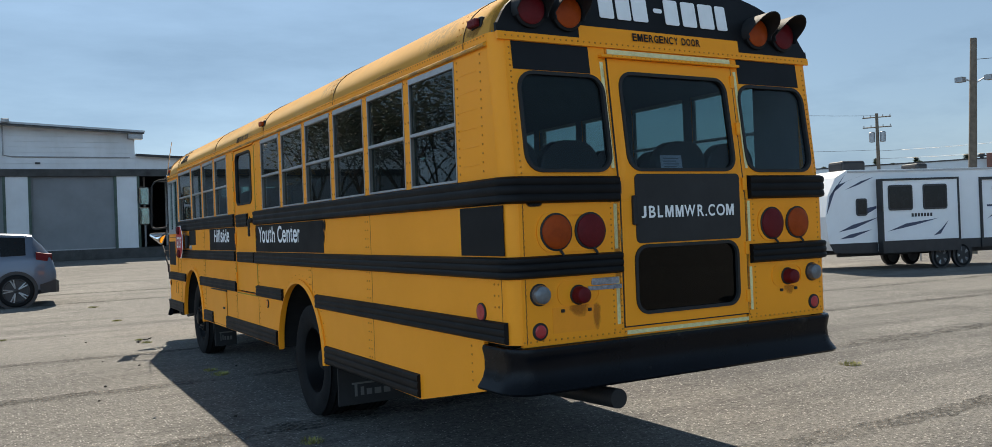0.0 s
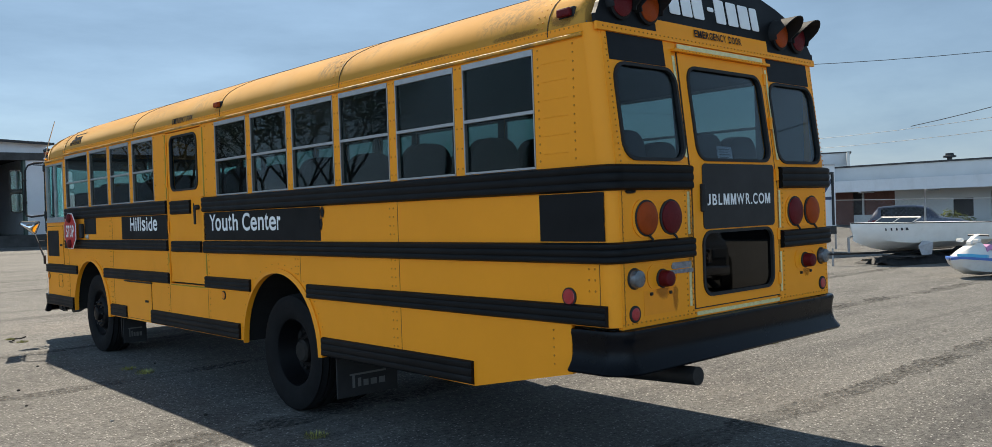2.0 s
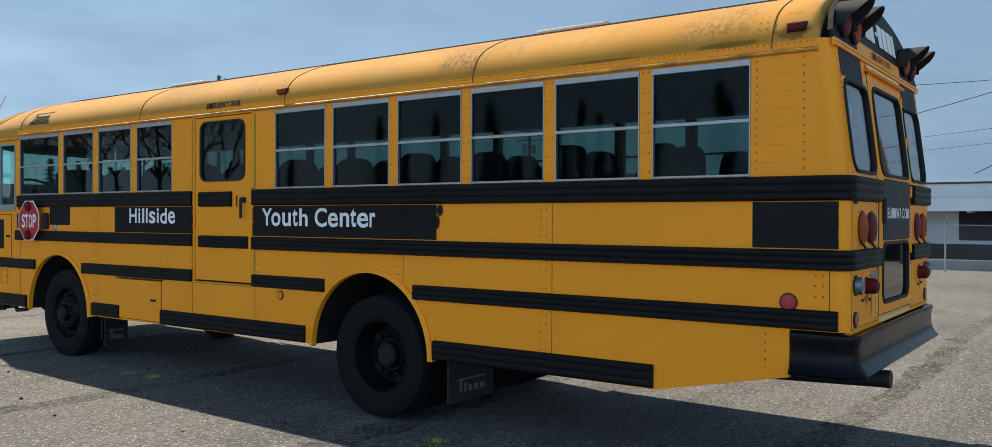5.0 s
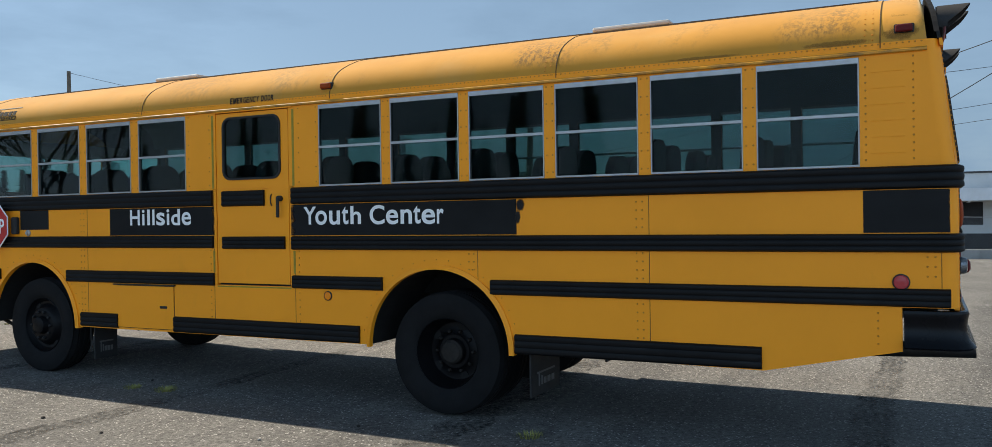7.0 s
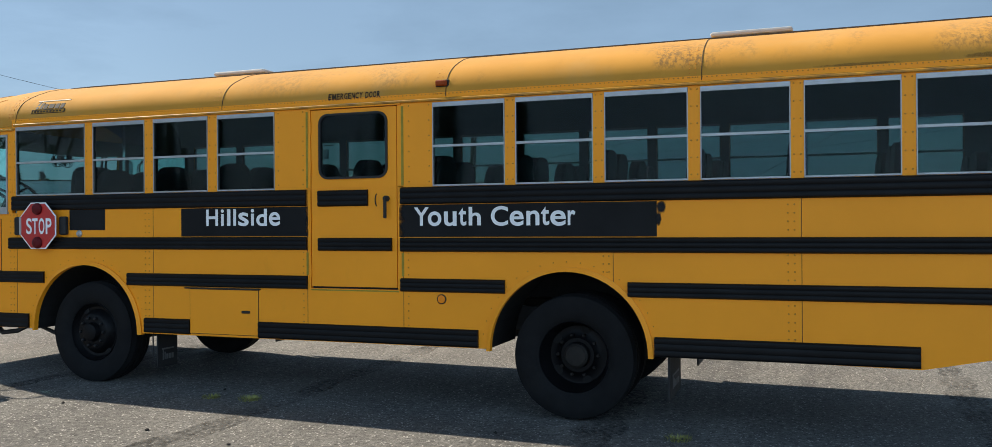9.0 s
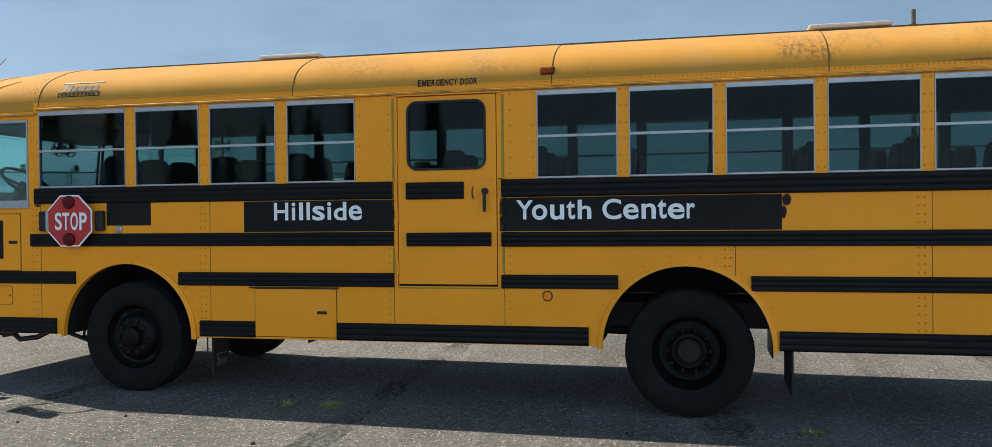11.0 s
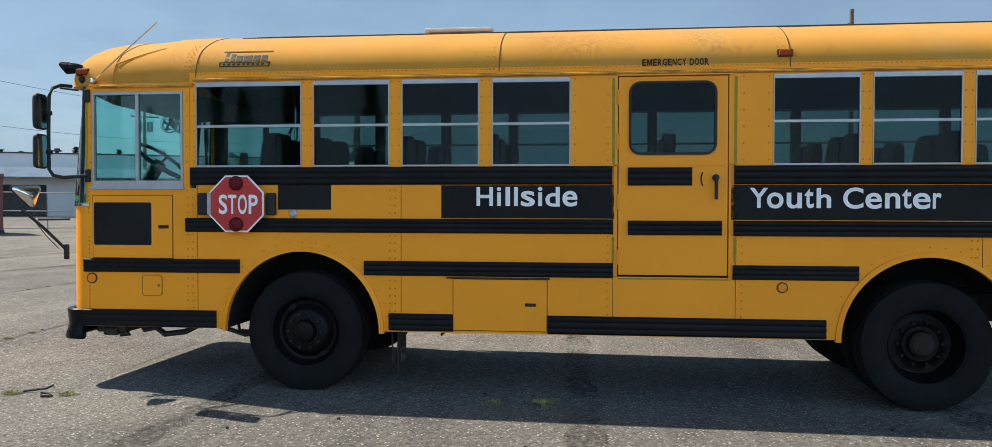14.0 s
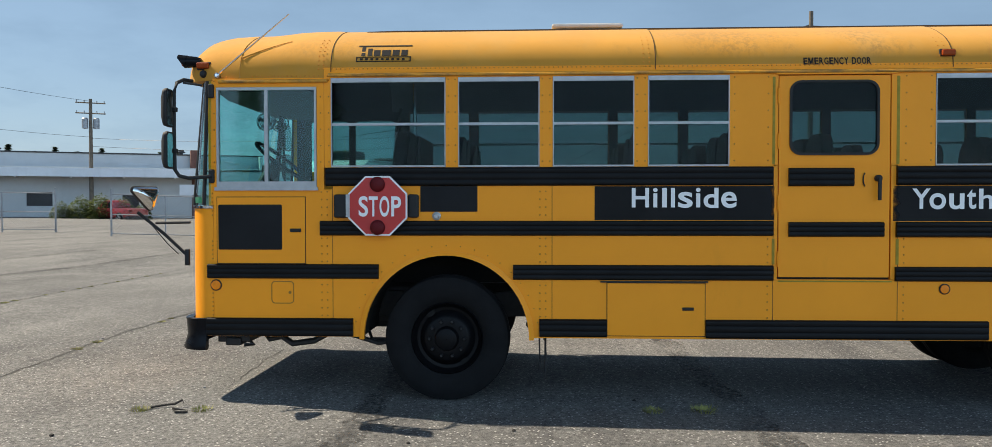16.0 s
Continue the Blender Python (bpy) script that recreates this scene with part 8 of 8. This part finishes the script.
# ---- the long buildings beyond ----
def long_building(name, label, at, length, height, base, canopy, openings, brick_from=None):
    """A low building along local x, facing local -y."""
    t = thing(name, label, "building", at=at)
    bm = bmesh.new()
    sheet(bm, [rect(0, length, base - 1.2, height - 1.25)] + [rect(a, b, max(z0, base - 1.0), z1) for a, b, z0, z1, _ in openings], lambda u, v, d: (u, d, v), 0.25)
    part("wall", bm, PALEWALL, t)
    for a, b, z0, z1, mt in openings:
        part("opening", boxes((a, b, 0.12, 0.16, max(z0, base - 1.0), z1)), mt, t)
    # a near-black strip along the wall's foot stands in for shade there
    if length > 50:
        part("base_shade", boxes((18.4, length, -0.05, 0.0, base - 1.1, 0.18)), DARK, t)
    part("canopy", boxes((-0.4, length + 0.4, -2.2, 0.0, canopy, canopy + 0.62)), ROOFPANEL, t, "pale metal canopy")
    part("canopy_edge", boxes((-0.4, length + 0.4, -2.25, -2.2, canopy - 0.08, canopy + 0.66)), SIDING, t)
    x = 1.0
    while x < length:
        part("bracket", boxes((x, x + 0.15, -2.0, 0.0, canopy - 0.18, canopy - 0.02)), SIDING, t)
        x += 4.2
    part("upper_wall", boxes((0, length, 1.5, 1.8, canopy + 0.6, height)), ROOFPANEL, t)
    part("roof", boxes((-0.2, length + 0.2, 1.4, 16, height, height + 0.12)), TRIMBLACK, t)
    part("deck_roof", boxes((0, length, 0.0, 1.6, canopy + 0.5, canopy + 0.6)), ROOFPANEL, t)
    part("end_wall", boxes((0, 0.25, 0.26, 16, base - 1.2, height), (length - 0.25, length, 0.26, 16, base - 1.2, height)), PALEWALL, t)
    for k, x in enumerate((0.19, 0.285, 0.62) if length > 50 else (0.3, 0.52, 0.85)):
        bm = bmesh.new()
        xx = x * length
        lathe(bm, [(0.16, 0.0), (0.16, 0.24), (0.4, 0.27), (0.4, 0.38), (0.26, 0.42), (0.26, 0.54), (0.2, 0.56)], Matrix.Translation((xx, 4, height + 0.1)) @ Matrix.Rotation(radians(-90), 4, "Y"), 10)
        part("roof_vent", bm, TRIMBLACK, t)
    if brick_from is not None:
        part("brick_bay", boxes((brick_from, brick_from + 3.6, -0.05, 0.0, base - 1.0, canopy - 0.1)), BRICK, t)
        part("brick_stack", boxes((brick_from, brick_from + 0.7, 0.6, 1.4, canopy + 0.6, height + 0.45)), BRICK, t)
    for xx in (18.1, 18.5):
        bm = bmesh.new()
        rod(bm, [(xx, 1.4, canopy + 0.6), (xx, 1.4, height + 0.5)], 0.025, 6)
        part("ladder_rail", bm, STEEL, t)
    for k in range(5):
        bm = bmesh.new()
        rod(bm, [(18.1, 1.4, canopy + 0.8 + 0.32 * k), (18.5, 1.4, canopy + 0.8 + 0.32 * k)], 0.015, 6)
        part("rung", bm, STEEL, t)
    return t


W1 = DARK
long_building("long_building", "low pale building with a metal canopy behind the fence", pose(53.2, 32.5, 0, 0, 0, -90), 68, 3.92, -0.6, 2.25,
              [(6.5, 8.7, 0.6, 2.15, W1), (8.8, 10.9, 0.6, 2.15, BRICK), (14.5, 15.7, 0.4, 1.55, W1), (16.7, 18.2, -0.2, 1.95, W1), (25.5, 28.5, 0.4, 2.2, W1), (33.0, 35.5, 0.7, 2.1, W1)], brick_from=4.5)
long_building("warehouse", "long pale warehouse with a grey metal upper wall", pose(52.0, 76.0, 0, 0, 0, -62.3), 47, 6.1, 0.8, 4.0,
              [(18.0, 24.0, 0.5, 3.3, W1), (34.6, 36.0, 0.5, 2.4, W1), (27.0, 29.0, 1.4, 2.6, W1)], brick_from=40.5)


def container(at, label, w=9.0):
    t = thing("storage_shed", label, "shed", at=at)
    part("body", boxes((0, w, 0.1, 2.6, -0.3, 2.6)), CONTAINER, t)
    x = 0.05
    while x < w - 0.1:
        part("rib", boxes((x, x + 0.14, 0.06, 0.1, 0.1, 2.45)), CONTAINER, t)
        x += 0.28
    part("rail", boxes((-0.03, w + 0.03, 0.03, 0.12, 2.45, 2.62)), CONTAINER, t)
    part("rail", boxes((-0.03, w + 0.03, 0.03, 0.12, -0.3, 0.1)), STEEL, t)


container(placed(8.6, 43.0, -10), "oxide red steel storage shed beside the garage", 14.0)
container(placed(23.5, 37.0, -45), "oxide red steel storage container in the yard", 6.0)


# ---- trees, shrubs, weeds ----
def conifer_meshes(seed, h):
    rng = random.Random(seed)
    bm = bmesh.new()
    rod(bm, [(0, 0, -0.3), (0.05, 0.02, h * 0.5), (0, 0, h)], [0.28, 0.16, 0.02], 8)
    trunk = mesh_of(bm, "trunk")
    trunk.materials.append(BARK)
    verts, faces = [], []
    z = h * 0.12
    while z < h * 0.99:
        s = 1 - z / h
        reach = (0.22 * h) * (s ** 0.8) * rng.uniform(0.6, 1.1) + 0.12
        for b in range(rng.randint(5, 8)):
            a = rng.uniform(0, 2 * math.pi)
            r1 = reach * rng.uniform(0.55, 1.1)
            n = max(3, int(r1 * 7))
            for i in range(n):
                f = (i + 0.6) / n
                c = Vector((math.cos(a) * r1 * f, math.sin(a) * r1 * f, z - 0.22 * r1 * f * f + 0.1 * r1 * f))
                w = (0.32 * (1.2 - f) + 0.1) * rng.uniform(0.7, 1.3)
                for q in range(2):
                    t = rng.uniform(0, 6.28)
                    d1 = Vector((math.cos(t), math.sin(t), rng.uniform(-0.5, 0.2))) * w
                    d2 = Vector((-math.sin(t), math.cos(t), rng.uniform(-0.6, 0.3))) * w * 0.45
                    k = len(verts)
                    verts.extend([c - d1 * 0.3, c + d2, c + d1, c - d2])
                    faces.append((k, k + 1, k + 2, k + 3))
        z += 0.16 + 0.16 * s
    crown = bpy.data.meshes.new("crown")
    crown.from_pydata(verts, [], faces)
    crown.materials.append(NEEDLES)
    return trunk, crown


def broadleaf_meshes(seed, h):
    rng = random.Random(seed)
    bm = bmesh.new()
    tips = []
    def limb(p, d, l, r, depth):
        q = p + d * l
        m = p.lerp(q, 0.5) + Vector((rng.uniform(-1, 1), rng.uniform(-1, 1), 0)) * l * 0.08
        rod(bm, [p, m, q], [r, r * 0.8, r * 0.6], 6)
        if depth == 0:
            tips.append(q)
            return
        for _ in range(rng.randint(2, 4)):
            nd = (d + Vector((rng.uniform(-1, 1), rng.uniform(-1, 1), rng.uniform(-0.2, 0.6))) * 0.75).normalized()
            limb(q, nd, l * rng.uniform(0.55, 0.8), r * 0.5, depth - 1)
    limb(Vector((0, 0, -0.2)), Vector((0, 0, 1)), h * 0.3, 0.11, 4)
    trunk = mesh_of(bm, "trunk")
    trunk.materials.append(BARK)
    verts, faces = [], []
    for tip in tips:
        for _ in range(22):
            c = tip + Vector((rng.gauss(0, 0.8), rng.gauss(0, 0.8), rng.gauss(0, 0.7)))
            t = rng.uniform(0, 6.28)
            w = rng.uniform(0.05, 0.12)
            d1 = Vector((math.cos(t), math.sin(t), rng.uniform(-0.6, 0.6))) * w
            d2 = Vector((-math.sin(t), math.cos(t), rng.uniform(-0.6, 0.6))) * w * 0.6
            k = len(verts)
            verts.extend([c - d1, c + d2, c + d1, c - d2])
            faces.append((k, k + 1, k + 2, k + 3))
    crown = bpy.data.meshes.new("crown")
    crown.from_pydata(verts, [], faces)
    crown.materials.append(LEAVES)
    return trunk, crown


def tree(meshes, at, name, label, group):
    t = thing(name, label, "tree", group, at=at)
    for nm, me in zip(("trunk", "crown"), meshes):
        ob = new(nm, me)
        ob.parent = t
    return t


def scaled(x, y, yaw, k):
    return placed(x, y, yaw) @ Matrix.Diagonal((k, k, k, 1))


CON = [conifer_meshes(s, 12.0) for s in (1, 2, 3)]
BRO = [broadleaf_meshes(s, 9.0) for s in (5, 6)]
rng = random.Random(11)
# far conifers beyond the buildings
for i in range(40):
    a = radians(23 + 39 * (i + rng.uniform(-0.4, 0.4)) / 40)
    d = rng.uniform(118, 165)
    tree(CON[i % 3], scaled(-8 + d * math.cos(a), 8 + d * math.sin(a), rng.uniform(0, 360), d / 140 * rng.uniform(0.66, 0.8)) @ Matrix.Diagonal((1.5, 1.5, 1, 1)), "conifer", "dark green conifer rising beyond the long buildings", "far conifers")
# the row of trees on the near side, seen in the glass
for i in range(18):
    y = 24 + 2.5 * i + rng.uniform(-2, 2)
    tree(CON[i % 3], scaled(-62 + rng.uniform(-14, 8), y, rng.uniform(0, 360), rng.uniform(0.6, 1.0)), "conifer", "tall dark green conifer at the edge of the lot", "conifers along the lot")
for i in range(10):
    a = radians(18 + 1.7 * i)
    d = 26 + 4 * (i % 3) + rng.uniform(-1, 1)
    tree(BRO[i % 2], scaled(-1.2 - d * math.sin(a), 3 + d * math.cos(a), rng.uniform(0, 360), rng.uniform(0.9, 1.2)), "broadleaf_tree", "thin-leaved broadleaf tree at the edge of the lot", "broadleaf trees")


def leaf_clump(seed, n, r, h, size, blades=False):
    rng_ = random.Random(seed)
    verts, faces = [], []
    for _ in range(n):
        a, rr = rng_.uniform(0, 6.28), r * math.sqrt(rng_.random())
        if blades:
            b = Vector((math.cos(a) * rr, math.sin(a) * rr, 0))
            d = Vector((math.cos(a) * rng_.uniform(0.2, 1), math.sin(a) * rng_.uniform(0.2, 1), rng_.uniform(0.5, 1.4))).normalized() * h * rng_.uniform(0.5, 1)
            s = Vector((-math.sin(a), math.cos(a), 0)) * size
            k = len(verts)
            verts.extend([b - s, b + s, b + d])
            faces.append((k, k + 1, k + 2))
        else:
            c = Vector((math.cos(a) * rr, math.sin(a) * rr, h * rng_.random() * (1.1 - (rr / r) ** 2 * 0.8)))
            t = rng_.uniform(0, 6.28)
            d1 = Vector((math.cos(t), math.sin(t), rng_.uniform(-0.6, 0.6))) * size
            d2 = Vector((-math.sin(t), math.cos(t), rng_.uniform(-0.6, 0.6))) * size * 0.6
            k = len(verts)
            verts.extend([c - d1, c + d2, c + d1, c - d2])
            faces.append((k, k + 1, k + 2, k + 3))
    me = bpy.data.meshes.new("clump")
    me.from_pydata(verts, [], faces)
    return me


bush = [leaf_clump(s, 1500, 1.0, 1.5, 0.09) for s in (1, 2)]
for me in bush:
    me.materials.append(SHRUB)
for x, y, k in ((62.0, 44.2, 1.3), (62.5, 42.6, 1.1), (62.0, 45.8, 1.2), (61.5, 47.3, 0.9), (63.0, 41.2, 0.8), (62.6, 43.4, 1.0), (50.0, 17.0, 0.95), (50.0, 18.1, 0.8), (50.4, 16.2, 0.75)):
    tagged(new("shrub", bush[int(x) % 2]), "yellow-green shrub growing beside the fence", "shrub", "shrubs").matrix_basis = scaled(x, y, x * 40, k)
weed = [leaf_clump(s, 110, 0.11, 0.05, 0.005, True) for s in (3, 4, 5)]
for me in weed:
    me.materials.append(GRASS)
for i, (x, y, k) in enumerate(((-1.66, 11.02, 0.75), (-1.62, 10.55, 0.75), (-1.36, 7.1, 0.8), (-1.33, 6.7, 1.0), (-1.44, 2.85, 0.9), (4.6, 2.5, 1.1), (-2.0, 1.6, 0.6), (0.85, 12.88, 0.6), (1.31, 12.9, 0.6), (2.96, 12.9, 0.5), (3.3, 12.92, 0.4), (4.58, 16.05, 0.7), (4.9, 16.07, 0.5), (-3.6, 12.62, 0.8), (-5.2, 14.4, 0.7), (-1.63, 14.43, 0.9), (-1.76, 17.8, 1.0), (7.0, 16.2, 0.4), (7.5, 16.24, 0.45), (8.1, 16.28, 0.35), (8.7, 16.33, 0.45), (9.4, 16.38, 0.4), (10.2, 16.45, 0.5), (11.0, 16.5, 0.35), (5.8, 16.12, 0.4), (6.4, 16.16, 0.35), (2.5, 24.0, 1.1))):
    tagged(new("weed", weed[i % 3]), "small tuft of dry grass in the asphalt", "weed", "weeds in the asphalt").matrix_basis = scaled(x, y, 50 * i, k)
TWIG = material("dark_twig", (0.03, 0.026, 0.022), 0.9, vary=0.3, scale=30)
STONE = material("pale_pebble", (0.34, 0.33, 0.31), 0.9, vary=0.3, scale=30)
for x, y, pts in ((-1.62, 10.95, [(0, 0, 0.012), (0.06, -0.10, 0.02), (0.05, -0.17, 0.03), (0.09, -0.21, 0.05), (0.07, -0.23, 0.03)]), (-1.72, 10.62, [(0, 0, 0.01), (-0.03, 0.08, 0.012), (0.05, 0.14, 0.02), (0.03, 0.03, 0.015)]), (-2.1, 1.9, [(0, 0, 0.01), (0.1, 0.1, 0.02), (0.2, 0.12, 0.01)])):
    bm = bmesh.new()
    rod(bm, [(x + a, y + b, ground_z(x, y) + c) for a, b, c in pts], [0.009] * (len(pts) - 1) + [0.004], 6)
    single("twig", bm, TWIG, "short dark dead twig lying on the asphalt", "twig", "twigs on the asphalt")
rng = random.Random(21)
for i in range(26):
    x, y = rng.uniform(-3.4, 2.6), rng.uniform(-1.5, 13.5)
    if -1.3 < x < 1.4 and y < 10.9:
        x -= 2.2
    r = rng.uniform(0.008, 0.02)
    bm = bmesh.new()
    bmesh.ops.create_icosphere(bm, subdivisions=1, radius=r)
    for v in bm.verts:
        v.co *= rng.uniform(0.75, 1.15)
    bmesh.ops.transform(bm, matrix=Matrix.Translation((x, y, ground_z(x, y) + 0.4 * r)) @ Matrix.Diagonal((1, 1, 0.6, 1)), verts=bm.verts)
    single("pebble", bm, STONE if i % 3 else TWIG, "small loose pebble lying on the asphalt", "pebble", "pebbles on the asphalt")


def ragged_grit():
    """Coarse dark grit in a worn paving joint, thinning out in patches."""
    m = material("joint_grit", (0.05, 0.049, 0.047), 0.95, vary=0.2, scale=14, spec=0.2)
    n, k = m.node_tree.nodes, m.node_tree.links
    co = n.new("ShaderNodeTexCoord")
    last = None
    for scale, detail, low, high, a, b in ((22.0, 7, 0.42, 0.60, 0.0, 0.8), (1.1, 4, 0.36, 0.62, 0.15, 1.0)):
        t = n.new("ShaderNodeTexNoise")
        t.inputs["Scale"].default_value, t.inputs["Detail"].default_value, t.inputs["Roughness"].default_value = scale, detail, 0.7
        k.new(co.outputs["Object"], t.inputs["Vector"])
        r = n.new("ShaderNodeMapRange")
        r.inputs["From Min"].default_value, r.inputs["From Max"].default_value = low, high
        r.inputs["To Min"].default_value, r.inputs["To Max"].default_value = a, b
        k.new(t.outputs["Fac"], r.inputs["Value"])
        if last is None:
            last = r.outputs[0]
        else:
            q = n.new("ShaderNodeMath")
            q.operation = "MULTIPLY"
            k.new(last, q.inputs[0])
            k.new(r.outputs[0], q.inputs[1])
            last = q.outputs[0]
    k.new(last, n["Principled BSDF"].inputs["Alpha"])
    return m


JOINTGRIT = ragged_grit()


def worn_joint(y, x0, x1, w, seed):
    """A worn joint between two paving lanes."""
    rng_ = random.Random(seed)
    verts, faces = [], []
    for i in range(int((x1 - x0) / 0.15) + 1):
        x = x0 + 0.15 * i
        for side_ in (-1, 1):
            yy = y + 0.012 * (x + 3) + side_ * w * rng_.uniform(0.5, 1.2) + 0.05 * math.sin(0.7 * x + seed)
            verts.append((x, yy, ground_z(x, yy) + 0.006))
        if i:
            k = len(verts)
            faces.append((k - 4, k - 2, k - 1, k - 3))
    me = bpy.data.meshes.new("worn_joint")
    me.from_pydata(verts, [], faces)
    me.materials.append(JOINTGRIT)
    tagged(new("worn_joint", me), "worn gritty joint between two lanes of asphalt", "joint", kind="structure")


def crack(pts, w, seed):
    rng_ = random.Random(seed)
    verts, faces = [], []
    for (x0, y0), (x1, y1) in zip(pts, pts[1:]):
        n = max(2, int(math.hypot(x1 - x0, y1 - y0) / 0.12))
        d = Vector((x1 - x0, y1 - y0)).normalized()
        for i in range(n + 1):
            f = i / n
            x = x0 + (x1 - x0) * f + rng_.gauss(0, 0.012)
            y = y0 + (y1 - y0) * f + rng_.gauss(0, 0.012)
            ww = w * rng_.uniform(0.3, 1.2)
            z = ground_z(x, y) + 0.004
            verts.extend([(x - d.y * ww, y + d.x * ww, z), (x + d.y * ww, y - d.x * ww, z)])
            if len(verts) >= 4 and i:
                k = len(verts)
                faces.append((k - 4, k - 3, k - 1, k - 2))
    me = bpy.data.meshes.new("crack")
    me.from_pydata(verts, [], faces)
    me.materials.append(CRACK)
    tagged(new("ground_crack", me), "dark crack running across the asphalt", "crack", kind="structure")


crack([(-14, 12.4), (-4, 12.6), (0, 12.82), (2, 12.95), (4, 12.9), (12, 12.8), (24, 12.5)], 0.016, 1)
crack([(-10, 15.7), (4.5, 16.05), (7, 16.2), (12.7, 16.65), (26, 16.6)], 0.018, 2)
crack([(-0.96, 10.64), (-0.5, 10.66), (0.0, 10.7), (0.5, 10.74), (1.1, 10.73)], 0.006, 3)
crack([(-14, 25.2), (0, 25.0), (22, 24.6)], 0.03, 4)
for seed_, (y_, w_) in enumerate(((9.3, 0.13), (6.42, 0.16), (3.45, 0.2), (0.5, 0.16), (19.2, 0.18), (22.3, 0.2))):
    worn_joint(y_, -16.0, 20.0, w_, seed_ + 5)
